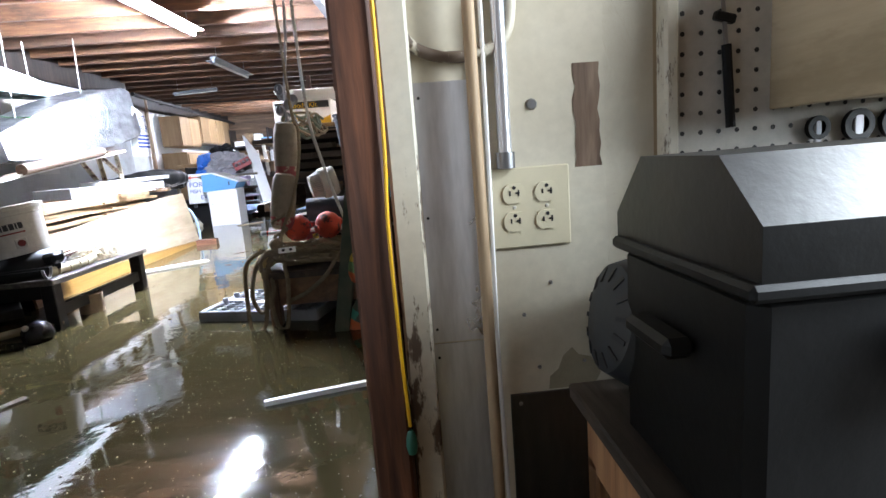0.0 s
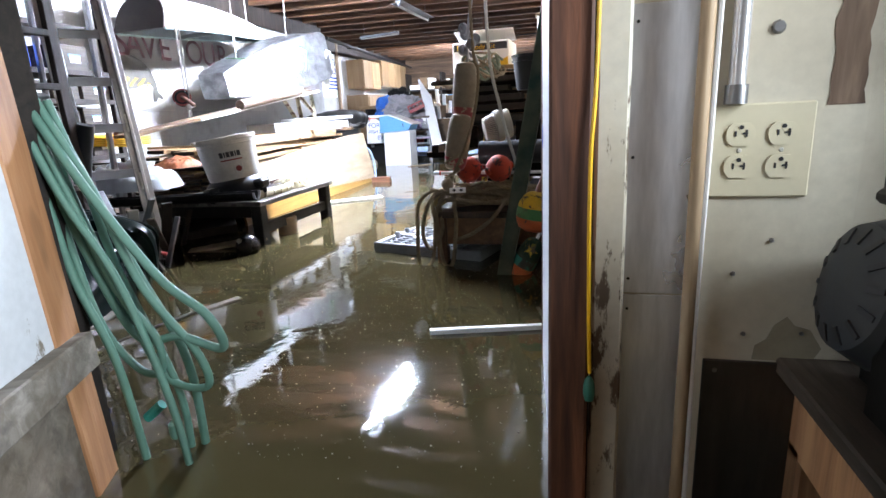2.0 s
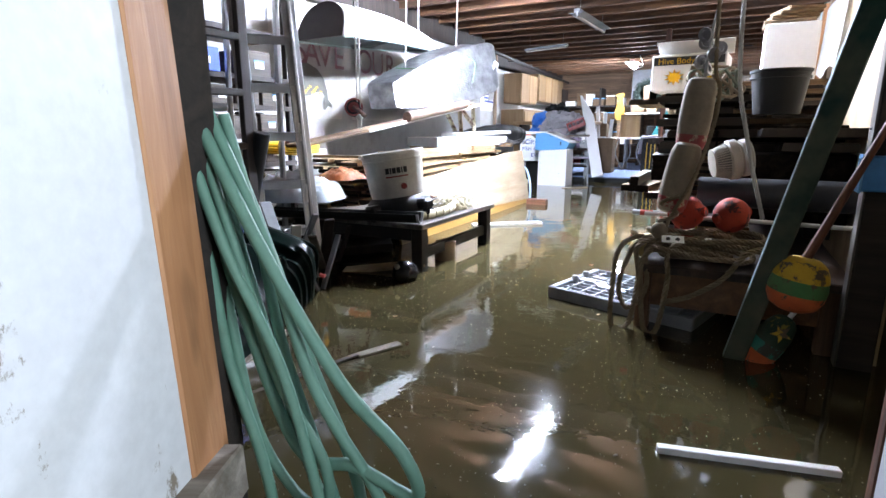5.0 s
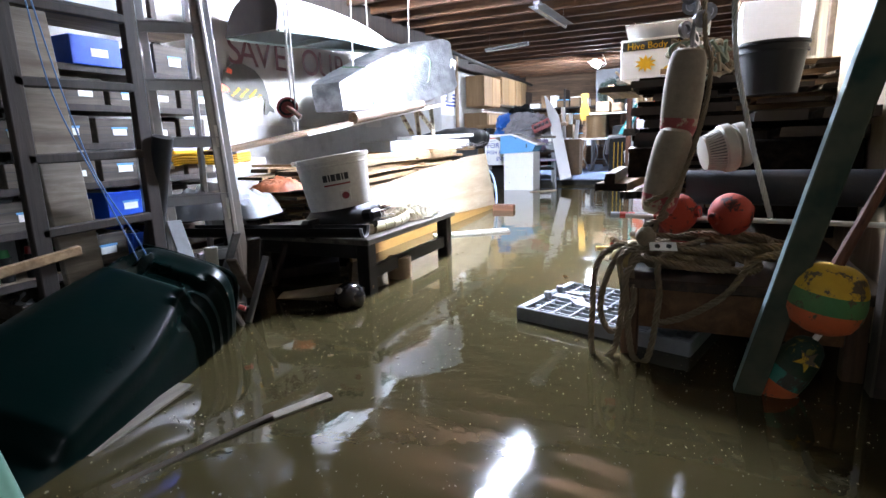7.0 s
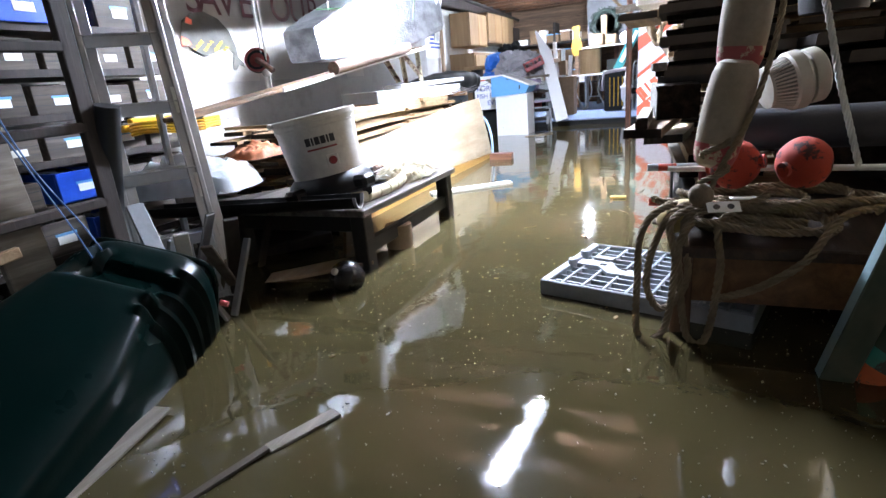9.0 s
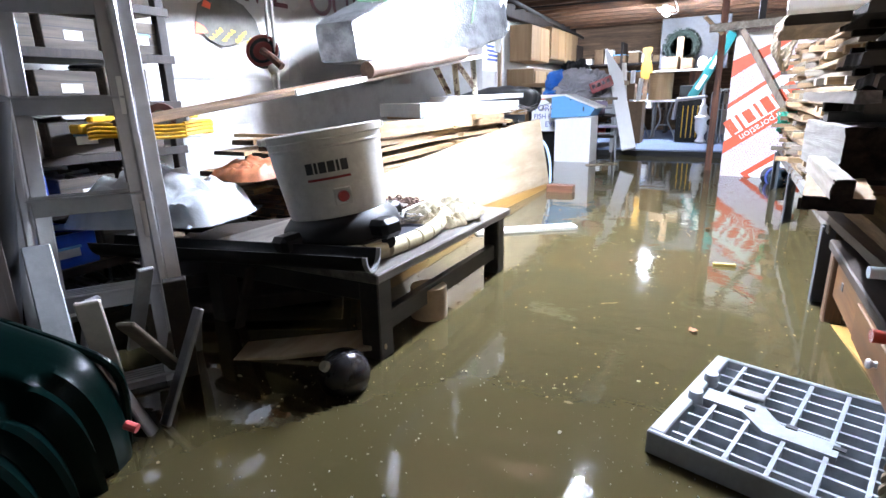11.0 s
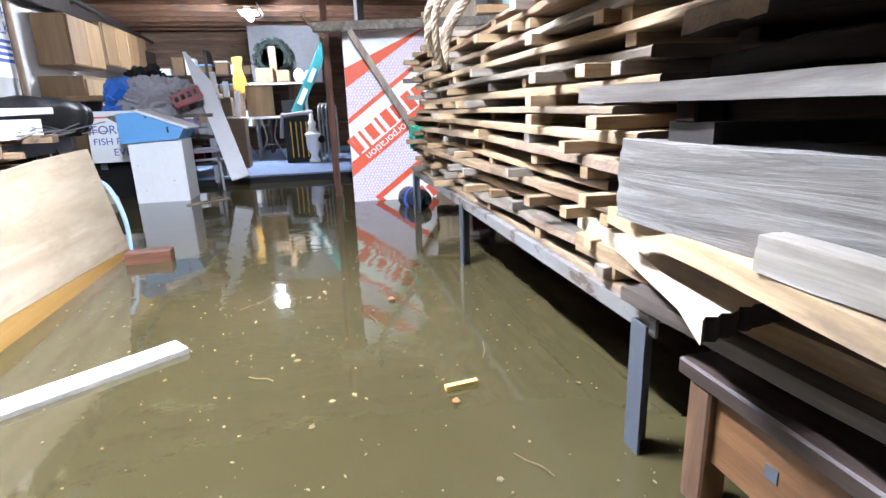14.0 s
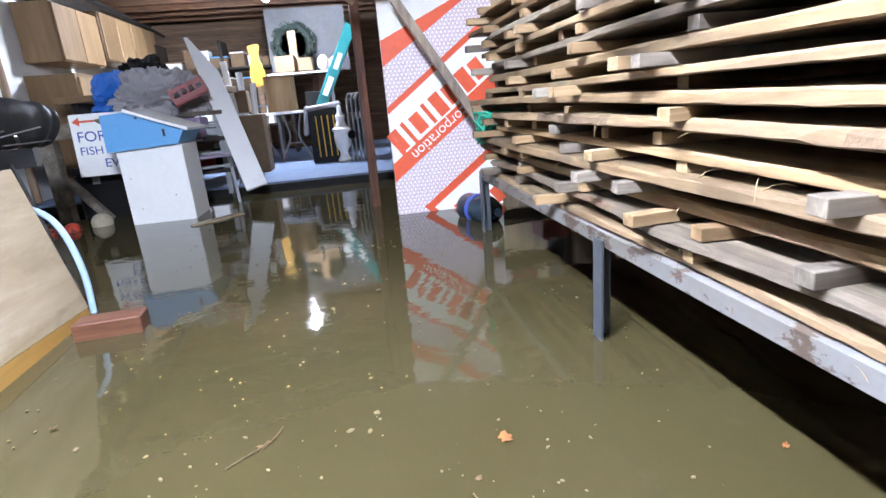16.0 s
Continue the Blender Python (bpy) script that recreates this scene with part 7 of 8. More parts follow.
for k, (px, py, pz) in enumerate(((-1.52, 2.35, 0.3), (-1.46, 2.4, 0.26), (-1.4, 2.48, 0.22), (-1.34, 2.5, 0.18), (-1.5, 2.52, 0.28), (-1.58, 2.3, 0.2), (-1.44, 2.3, 0.16), (-1.36, 2.4, 0.1))):
    d = Vector((rnd.uniform(-0.12, 0.12), rnd.uniform(-0.1, 0.1), rnd.uniform(0.02, 0.1)))
    solo("metal_offcut", add_bar(bmesh.new(), Vector((px, py, pz)) - d - Vector((0, 0, 0.12)), Vector((px, py, pz)) + d, rnd.uniform(0.03, 0.055), 0.012, 0.003), (M_GALV, M_OFFWHITE, M_WEATHERED, M_DULLSTEEL)[k % 4], ("bent grey metal offcut", "dirty white plastic offcut", "grey split batten", "dull steel offcut")[k % 4] + " in the jumble", "offcut", "offcuts in the jumble")
cloth("plastic_bag", pose(-1.93, 2.9, 0.34, 0, 0, 20), (0.52, 0.42), M_FILM, "crumpled clear plastic bag on the pile", "bag", 9, 0.22, 0.5)
cloth("orange_bag", pose(-1.8, 3.18, 0.44, 0, 0, 0), (0.26, 0.24), plain("orange_white_bag", (0.62, 0.25, 0.12), 0.5, spread=0.7, scale=4, dirty=0.8, dirt=(0.75, 0.7, 0.6)), "orange and white bag on the pile", "bag", 13, 0.10, 0.4)
for k in range(4):
    solo("dark_board", add_bar(bmesh.new(), (-2.05, 2.9 + 0.05 * k, -0.1 + 0.1 * k), (-1.55, 3.3 + 0.03 * k, -0.06 + 0.1 * k), 0.3, 0.05, 0.004), M_DARKBROWN, "dark wet board in the pile behind the table", "board", "dark boards")
yc = thing("cord_coil", pose(-2.05, 3.0, 0.6), "coil of yellow extension cord", "cord")
for k in range(4):
    part("coil", add_sweep(bmesh.new(), [Vector((0.16 * math.cos(a * 0.35), 0.2 * math.sin(a * 0.35), 0.012 * k + 0.006 * math.sin(a))) for a in range(19)], 0.006, 6), M_YELLOW, yc, smooth=True)
ylw = thing("yellow_level", pose(-2.2, 3.05, 0.625, 0, 0, 8), "yellow tool lying on the ledge behind the ladder", "tool")
part("bar", add_box(bmesh.new(), (0.05, 0.5, 0.03), Matrix(), 0.005), M_YELLOW, ylw)
part("bar", add_box(bmesh.new(), (0.03, 0.46, 0.02), pose(0.02, 0.02, 0.03), 0.005), M_YELLOW, ylw)
cs2 = thing("swivel_caster", pose(-2.0, 3.0, 0.65, 80, 0, 40), "rusty red caster wheel lying on the pile", "caster")
part("tyre", add_lathe(bmesh.new(), [(0.03, -0.015), (0.05, -0.015), (0.054, 0.0), (0.05, 0.015), (0.03, 0.015), (0.03, -0.015)], Matrix(), 20), plain("rust_rubber", (0.1, 0.03, 0.025), 0.6), cs2, smooth=True)
part("hub", add_cyl(bmesh.new(), 0.03, 0.03, 0.016, pose(0, 0, -0.008), 16), M_DULLSTEEL, cs2, smooth=True)
part("fork", add_box(bmesh.new(), (0.07, 0.04, 0.03), pose(0.05, 0, 0.0), 0.004), M_DULLSTEEL, cs2)
solo("support_shelf", add_box(bmesh.new(), (0.5, 0.6, 0.04), Matrix(), 0.004), M_OFFWHITE, "pale ledge along the wall under the banner", "ledge", m=pose(-2.6, 3.4, 0.58))


# ---- painted banner ----
def banner():
    t = thing("cloth_banner", pose(-2.812, 4.6, 1.25, 90, 0, 90), "off-white cloth banner with maroon letters and a painted whale", "banner")
    b = bmesh.new()
    nx, nz = 40, 8
    g = [[b.verts.new((-0.95 + 2.3 * i / nx, -0.42 + 0.92 * j / nz, 0.008 * math.sin(i * 0.7) + 0.004 * math.sin(j * 1.3 + i * 0.3))) for j in range(nz + 1)] for i in range(nx + 1)]
    for i in range(nx):
        for j in range(nz):
            b.faces.new((g[i][j], g[i + 1][j], g[i + 1][j + 1], g[i][j + 1]))
    bmesh.ops.solidify(b, geom=b.faces[:], thickness=-0.003)
    part("cloth", b, M_CANVAS, t, smooth=True)
    for ch, y, w in (("S", 3.97, 1.0), ("A", 4.10, 1.0), ("V", 4.26, 1.0), ("E", 4.44, 1.0), ("O", 4.82, 1.0), ("U", 5.03, 1.0), ("R", 5.24, 1.0)):
        text_part("lettering", ch, 0.3, M_PRINTMAROON, t, pose(y - 4.6, 0.095, 0.014), label="maroon painted letter")
    whale = [(-0.25, 0.0), (-0.22, 0.09), (-0.14, 0.14), (-0.03, 0.155), (0.08, 0.12), (0.16, 0.05), (0.2, -0.05), (0.205, -0.12), (0.25, -0.16), (0.25, -0.185), (0.2, -0.17), (0.165, -0.205), (0.14, -0.2), (0.15, -0.15), (0.17, -0.1), (0.13, -0.06), (0.06, -0.07), (-0.02, -0.1), (-0.1, -0.11), (-0.18, -0.08)]
    part("whale", add_prism(bmesh.new(), whale, 0.002, pose(-0.53, -0.14, 0.013)), plain("whale_grey", (0.06, 0.058, 0.05), 0.8, spread=0.4, scale=6), t, "painted dark grey whale")
    for k in range(14):
        part("whale_spot", add_prism(bmesh.new(), [(0.014 * math.cos(a) * (1 + 0.5 * math.sin(3 * a + k)), 0.009 * math.sin(a) * (1 + 0.4 * math.cos(2 * a + k))) for a in [i * 0.7 for i in range(9)]], 0.002, pose(-0.69 + 0.021 * k, -0.215 + 0.016 * ((k * 5) % 4), 0.0152)), M_SPOT, t, "ochre belly fleck")
    part("mouth", add_prism(bmesh.new(), [(-0.06, 0), (0.02, 0.012), (0.0, 0.04), (-0.05, 0.06)], 0.002, pose(-0.73, -0.2, 0.0152)), M_PRINTRED, t, "orange-red painted mouth")
    part("snout", add_prism(bmesh.new(), [(-0.03, 0), (0.02, -0.01), (0.03, 0.02), (-0.01, 0.035)], 0.002, pose(-0.7, -0.06, 0.0152)), M_PRINTRED, t, "orange-red painted snout tip")


M_SPOT = plain("ochre_print", (0.55, 0.32, 0.02), 0.7)

banner()


# ---- printed insulation board with its strut and post ----
def foil_print_material():
    ma, nt, bs = base("printed_foil_facing", 0.45)
    v = coords(nt, (1, 0.577, 1), vary=False)
    tone = None
    # two offset square lattices of rings give a hexagonal print
    for k, shift in enumerate(((0.0, 0.0), (0.5, 0.5))):
        mp = nt.nodes.new("ShaderNodeMapping")
        mp.inputs["Scale"].default_value = (42, 42, 0)
        mp.inputs["Location"].default_value = (*shift, 0)
        nt.links.new(v, mp.inputs["Vector"])
        fr = nt.nodes.new("ShaderNodeVectorMath")
        fr.operation = "FRACTION"
        nt.links.new(mp.outputs[0], fr.inputs[0])
        su = nt.nodes.new("ShaderNodeVectorMath")
        su.operation = "SUBTRACT"
        su.inputs[1].default_value = (0.5, 0.5, 0)
        nt.links.new(fr.outputs[0], su.inputs[0])
        sc = nt.nodes.new("ShaderNodeVectorMath")
        sc.operation = "MULTIPLY"
        sc.inputs[1].default_value = (1, 1.733, 0)
        nt.links.new(su.outputs[0], sc.inputs[0])
        ln = nt.nodes.new("ShaderNodeVectorMath")
        ln.operation = "LENGTH"
        nt.links.new(sc.outputs[0], ln.inputs[0])
        ring = ramp(nt, ln.outputs["Value"], [(0.27, (0, 0, 0)), (0.36, (1, 1, 1)), (0.44, (1, 1, 1)), (0.5, (0, 0, 0))])
        tone = ring if tone is None else mixed(nt, 1.0, tone, ring, "ADD")
    line = mixed(nt, tone, (0.82, 0.79, 0.82), (0.46, 0.3, 0.36))
    sc = noise_of(nt, v, 30, 5)
    dirt = ramp(nt, sc, [(0.62, (0, 0, 0)), (0.8, (0.3, 0.3, 0.3))])
    nt.links.new(mixed(nt, dirt, line, (0.35, 0.33, 0.32)), bs.inputs["Base Color"])
    bump(nt, bs, noise_of(nt, v, 22, 4), 0.15, 0.003)
    return ma


def insulation_board():
    t = thing("insulation_board", pose(-0.035, 7.05, -0.5, 87.5, 0, 0), "white insulation board with red diagonal print standing in the water", "insulation board")
    W2, T = 0.315, 1.75
    part("panel", add_box(bmesh.new(), (2 * W2, T, 0.05), pose(0, T / 2, -0.026), 0.002), foil_print_material(), t)
    slope = 0.74

    def stripe(y_left, width, x0=-W2, x1=W2, name="stripe", mt=None, lift=0.0):
        pts = [(x0, y_left + slope * (x0 + W2)), (x1, y_left + slope * (x1 + W2)), (x1, y_left + slope * (x1 + W2) + width), (x0, y_left + slope * (x0 + W2) + width)]
        pts = [(x, min(max(y, 0.0), T)) for x, y in pts]
        part(name, add_prism(bmesh.new(), pts, 0.0015, pose(0, 0, -0.0005 + lift)), mt or M_PRINTRED, t)
    stripe(0.69, 0.105)
    stripe(0.795, 0.275, mt=M_PAPER, name="white_band")
    stripe(1.07, 0.04)
    stripe(1.325, 0.135)
    stripe(1.46, 0.2, mt=M_PAPER, name="white_band")
    part("chevron", add_prism(bmesh.new(), [(-0.16, 0.53), (0.24, 0.83), (0.28, 0.83), (0.28, 0.80), (-0.11, 0.515)], 0.0015, pose(0, 0, -0.0005)), M_PRINTRED, t)
    part("chevron", add_prism(bmesh.new(), [(-0.16, 0.53), (-0.11, 0.53), (0.2, 0.25), (0.2, 0.21)], 0.0015, pose(0, 0, -0.0005)), M_PRINTRED, t)
    part("white_field", add_prism(bmesh.new(), [(-0.1, 0.525), (W2, 0.83), (W2, 0.25), (0.19, 0.27)], 0.0008, pose(0, 0, -0.0005)), M_PAPER, t)
    ang = math.degrees(math.atan(slope))
    ca, sa = math.cos(math.radians(ang)), math.sin(math.radians(ang))

    def glyph(x, y, w, h, kind):
        """One letter of the mark, kept as plain bars."""
        base_m = pose(x, y, 0.0012, 0, 0, ang + 180)
        bars = {"i": ((0, 0, 0.42, 1.0),), "l": ((0, 0.15, 0.42, 1.3),), "o": ((0, 0, 0.95, 0.86),), "n": ((0, 0, 0.95, 1.0),), "d": ((-0.2, 0, 0.55, 1.0), (0.28, 0.17, 0.4, 1.34))}[kind]
        b = bmesh.new()
        for dx, dy, bw, bh in bars:
            add_box(b, (bw * w, bh * h, 0.0015), base_m @ pose(dx * w, dy * h, 0))
        part("print_bar", b, M_PRINTRED, t)
    # large mark along the white band
    d = 0.05
    for kind, w in (("d", 0.07), ("l", 0.055), ("o", 0.07), ("i", 0.055), ("n", 0.07), ("o", 0.09), ("n", 0.075), ("o", 0.075)):
        d += w * 0.62
        glyph(-W2 + d * ca - 0.055 * sa, 0.82 + d * sa + 0.055 * ca, w, 0.13, kind)
        d += w * 0.62
    text_part("lettering", "corporation", 0.085, M_PAPER, t, pose(-0.03, 0.948, 0.0018, 0, 0, ang + 180), label="white printed word")
    for k, kind in enumerate(("o", "n", "d", "n")):
        glyph(0.06 + 0.075 * k, 0.5 + 0.02 * k, 0.06, 0.1, kind)


insulation_board()
stud("timber_post", pose(-0.46, 7.45, 0.68), 0.055, 0.07, 2.36, M_REDWOOD, "dark upright post beside the insulation board")
solo("post_beam", add_box(bmesh.new(), (1.3, 0.05, 0.06), Matrix(), 0.004), M_WEATHERED, "grey timber cross beam over the insulation board", "beam", m=pose(0.1, 6.98, 1.235, 0, -2, 0))
solo("timber_strut", add_bar(bmesh.new(), (-0.31, 6.9, 1.18), (0.15, 6.72, 0.39), 0.045, 0.03, 0.003, up=(0, 1, 0)), wood("grey_strut", (0.16, 0.12, 0.09), (0.33, 0.27, 0.21), 2, 0.7), "weathered diagonal strut in front of the insulation board", "strut")
solo("timber_strut", add_bar(bmesh.new(), (-0.62, 7.42, 1.36), (-0.46, 7.42, 1.2), 0.03, 0.03, 0.003, up=(0, 1, 0)), M_PINE_X, "short pale knee brace on the post", "brace")
gn = thing("green_twine", pose(0.09, 6.4, 0.49) @ Matrix.Scale(1.3, 4), "tangle of bright green twine on the lumber end", "twine")
rnd = random.Random(14)
M_TWINE = plain("green_twine_fibre", (0.01, 0.32, 0.2), 0.7)
for k in range(26):
    a0 = rnd.uniform(0, 6)
    part("loop", add_sweep(bmesh.new(), smooth_path([(0.085 * math.cos(a0 + a) * rnd.uniform(0.5, 1.0), 0.06 * math.sin(a0 + a), 0.05 * rnd.uniform(-1, 1.2)) for a in range(9)], 5), 0.0035, 5), M_TWINE, gn, smooth=True)
# coil of pale rope over the far lumber
rc = thing("rope_coil", pose(-0.06, 4.9, 1.02), "coil of pale stiff rope draped over the lumber", "rope")
rnd = random.Random(33)
for k in range(4):
    q = lambda: rnd.uniform(-0.02, 0.02)
    part("loop", add_rope(bmesh.new(), smooth_path([(0.12, -0.02 + 0.05 * k + q(), 0.02), (0.02, -0.06 + 0.05 * k + q(), 0.03 + q()), (-0.07 + q(), -0.03 + 0.05 * k, -0.02 + q()), (-0.1 + q(), 0.02 + 0.05 * k, -0.14 + 0.02 * k), (-0.06 + q(), 0.08 + 0.05 * k, -0.22 + 0.03 * k), (-0.02, 0.1 + 0.06 * k, -0.1), (0.06, 0.12 + 0.06 * k + q(), 0.02)], 10), 0.0125, 0.07), M_ROPE, rc, smooth=True)
rk = thing("metal_shelf", pose(0.36, 7.75, -0.5), "dark metal rack with red crates behind the insulation board", "rack")
for z in (0.35, 0.75, 1.1, 1.45):
    part("shelf", add_box(bmesh.new(), (1.1, 0.35, 0.03), pose(0, 0, z)), M_DARKBROWN, rk)
for x in (-0.53, 0.53):
    part("upright", add_box(bmesh.new(), (0.05, 0.35, 2.2), pose(x, 0, 1.1)), M_DARKBROWN, rk)
for k in range(4):
    solo("red_crate", add_box(bmesh.new(), (0.2, 0.25, 0.14), Matrix(), 0.01), M_RED, "red plastic crate on the dark rack", "crate", "red crates", m=pose(0.05 + 0.25 * k, 7.68, 0.345 if k % 2 else 0.695))
wl = thing("water_bottle", pose(0.06, 6.75, 0.05, 88, 0, 20), "clear blue water bottle floating under the rack", "bottle")
part("bottle", add_lathe(bmesh.new(), [(0.0, -0.12), (0.075, -0.12), (0.08, -0.1), (0.074, -0.06), (0.08, -0.02), (0.074, 0.02), (0.08, 0.06), (0.06, 0.12), (0.025, 0.15), (0.025, 0.17), (0, 0.17)], Matrix(), 24), plain("blue_clear_plastic", (0.02, 0.035, 0.05), 0.12), wl, smooth=True)
part("label_band", add_lathe(bmesh.new(), [(0.0812, -0.03), (0.0812, 0.0)], Matrix(), 24), M_PRINTBLUE, wl, smooth=True)

# ---- donation box stand ----
def box_stand():
    t = thing("box_stand", pose(-1.84, 7.72, -0.45), "white wooden box stand with a sloping light-blue lid, standing in water", "box stand")
    part("body", add_box(bmesh.new(), (0.395, 0.34, 0.94), pose(0, 0.17, 0.47), 0.004), M_WHITE, t)
    hood = [(-0.24, 0.925), (0.185, 0.945), (0.235, 1.03), (-0.07, 1.163), (-0.235, 1.152)]
    part("lid", add_prism(bmesh.new(), hood, 0.4, pose(0, 0.375, 0, 90, 0, 0)), M_BLUE, t, "light-blue painted lid")
    part("roof_board", add_bar(bmesh.new(), (-0.09, 0.17, 1.172), (0.265, 0.17, 1.03), 0.02, 0.44, 0.002, up=(0, 1, 0)), M_WHITE, t, "white sloping top board")
    part("slot", add_box(bmesh.new(), (0.014, 0.004, 0.045), pose(0.115, -0.0262, 1.02), 0.001), M_PRINTBLACK, t)
    part("slot", add_box(bmesh.new(), (0.014, 0.004, 0.012), pose(-0.03, -0.0262, 1.12), 0.001), M_PRINTBLACK, t)
    for x, z in ((-0.12, 0.55), (0.1, 0.62), (-0.15, 0.75)):
        part("nail_head", add_cyl(bmesh.new(), 0.004, 0.003, 0.002, pose(x, -0.0005, z, 90, 0, 0), 8), M_DULLSTEEL, t)


box_stand()
# hand-lettered sign on a dark case
sg = thing("lettered_sign", pose(-2.235, 8.1, 0.52, 84, 0, 4), "white hand-lettered cardboard sign", "sign")
part("board", add_box(bmesh.new(), (0.40, 0.42, 0.006), Matrix(), 0.001), M_PAPER, sg)
for txt, y, s_, x in (("FORGET", 0.055, 0.098, 0.01), ("FISH PAST", -0.04, 0.078, 0.0), ("EVER", -0.13, 0.085, 0.06)):
    text_part("lettering", txt, s_, M_PRINTBLUE, sg, pose(x, y, 0.0036), label="dark blue hand lettering")
part("arrow", add_prism(bmesh.new(), [(-0.185, 0.16), (-0.14, 0.19), (-0.14, 0.167), (-0.05, 0.167), (-0.05, 0.153), (-0.14, 0.153), (-0.14, 0.13)], 0.001, pose(0, 0, 0.0034)), M_PRINTRED, sg, "red arrow")
cs = thing("dark_case", pose(-2.3, 8.35, -0.48), "black hard case standing behind the sign", "case")
part("body", add_box(bmesh.new(), (0.5, 0.3, 0.8), pose(0, 0, 0.4), 0.02), M_BLACK, cs)
part("lid", add_box(bmesh.new(), (0.52, 0.32, 0.05), pose(0, 0, 0.82), 0.012), M_BLACK, cs)
part("latch", add_box(bmesh.new(), (0.05, 0.02, 0.05), pose(-0.1, -0.16, 0.75), 0.004), M_GALV, cs)

# heap of bags and gear on a trolley behind the stand
tv = thing("gear_trolley", pose(-1.98, 8.55, 0.06), "low cart stacked with grey machinery", "cart")
for z in (0.18, 0.42):
    part("deck", add_box(bmesh.new(), (0.95, 0.5, 0.03), pose(0, 0, z), 0.004), M_DARKBROWN, tv)
for x in (-0.45, 0.45):
    for yy in (-0.22, 0.22):
        part("post", add_box(bmesh.new(), (0.035, 0.035, 0.6), pose(x, yy, 0.3)), M_GALV, tv)
part("top", add_box(bmesh.new(), (0.98, 0.52, 0.03), pose(0, 0, 0.61), 0.004), M_WEATHERED, tv)
rnd = random.Random(40)
for k in range(14):
    w, d, h = rnd.uniform(0.1, 0.2), rnd.uniform(0.1, 0.18), rnd.uniform(0.07, 0.17)
    lvl = (0.195, 0.435)[k % 2]
    x = -0.38 + 0.13 * (k // 2)
    m_ = thing("machine_part", pose(-1.98 + x, 8.42 + rnd.uniform(-0.06, 0.08), 0.06 + lvl, 0, 0, rnd.uniform(-15, 15)), ("black tool with grey fittings", "grey metal tool case", "dark red toolbox", "purple plastic tub")[k % 4] + " on the cart", "tool", "cart tools")
    part("body", add_box(bmesh.new(), (w, d, h), pose(0, 0, h / 2), 0.012), (M_BLACK, M_GALV, M_RED, plain("lilac_plastic", (0.34, 0.28, 0.42), 0.5))[k % 4], m_)
    part("handle", add_sweep(bmesh.new(), smooth_path([(-w * 0.35, 0, h), (-w * 0.3, 0, h + 0.03), (w * 0.3, 0, h + 0.03), (w * 0.35, 0, h)], 4), 0.008, 6), M_DULLSTEEL, m_, smooth=True)


def heap(name, m, size, material, label, seed, squash=0.6):
    b = bmesh.new()
    bmesh.ops.create_icosphere(b, subdivisions=5, radius=1.0)
    for v in b.verts:
        n1 = noise.noise(v.co * 1.7 + Vector((seed, 0, 0)))
        p = v.co + 0.55 * noise.noise_vector(v.co * 1.3 + Vector((0, 0, seed)))
        n2 = abs(noise.noise(Vector((p.x * 2.0, p.y * 2.0, p.z * 3.6)) + Vector((0, seed, 0))))
        n3 = abs(noise.noise(p * 5.0 + Vector((0, 0, seed))))
        n4 = abs(noise.noise(p * 11.0 + Vector((seed, 0, 0))))
        k = 1.12 + 0.24 * n1 - 0.7 * n2 - 0.2 * n3 - 0.05 * n4
        v.co = Vector((v.co.x * size[0] * k, v.co.y * size[1] * k, max(v.co.z, -0.35) * size[2] * k))
    return solo(name, b, material, label, "bag", smooth=True, m=m)


heap("blue_bag", pose(-2.24, 8.5, 0.76), (0.2, 0.2, 0.25), M_BLUETARP, "crumpled blue tarpaulin bag on the heap", 3)
heap("grey_bag", pose(-2.0, 8.42, 0.76), (0.25, 0.2, 0.26), M_GREYCLOTH, "grey crumpled cloth heap on the cart", 5)
heap("grey_bag", pose(-1.78, 8.45, 0.76), (0.2, 0.18, 0.24), M_GREYCLOTH, "smaller grey cloth bundle on the cart", 8)
heap("black_bag", pose(-2.15, 8.95, 0.95), (0.24, 0.18, 0.2), M_BLACK, "black plastic bag lying on the boards", 11)
heap("black_bag", pose(-2.7, 7.4, 0.47), (0.17, 0.18, 0.22), M_BLACK, "black plastic rubbish bag on the trestle", 21)
rb = thing("red_basket", pose(-1.645, 8.22, 0.775, 0, -22, 14), "red slotted plastic basket on the heap", "basket")
part("base", add_box(bmesh.new(), (0.24, 0.16, 0.012), Matrix(), 0.004), M_RED, rb)
for sx, sy, w_, d_ in ((0, -0.08, 0.25, 0.01), (0, 0.08, 0.25, 0.01), (-0.12, 0, 0.01, 0.16), (0.12, 0, 0.01, 0.16)):
    part("rim", add_box(bmesh.new(), (w_, d_, 0.025), pose(sx, sy, 0.1), 0.003), M_RED, rb)
    part("band", add_box(bmesh.new(), (w_, d_, 0.04), pose(sx, sy, 0.025), 0.003), M_RED, rb)
    for k in range(5):
        part("slat", add_box(bmesh.new(), (0.016 if w_ > 0.1 else 0.01, 0.016 if d_ > 0.1 else 0.01, 0.06), pose(sx + (w_ - 0.03) * (k / 4 - 0.5) * (w_ > 0.1), sy + (d_ - 0.03) * (k / 4 - 0.5) * (d_ > 0.1), 0.065)), M_RED, rb)
solo("bag_shelf", add_box(bmesh.new(), (1.3, 0.5, 0.05), Matrix(), 0.004), M_CABWOOD, "pale wooden shelf holding bags and boards", "shelf", m=pose(-2.2, 9.1, 0.86))
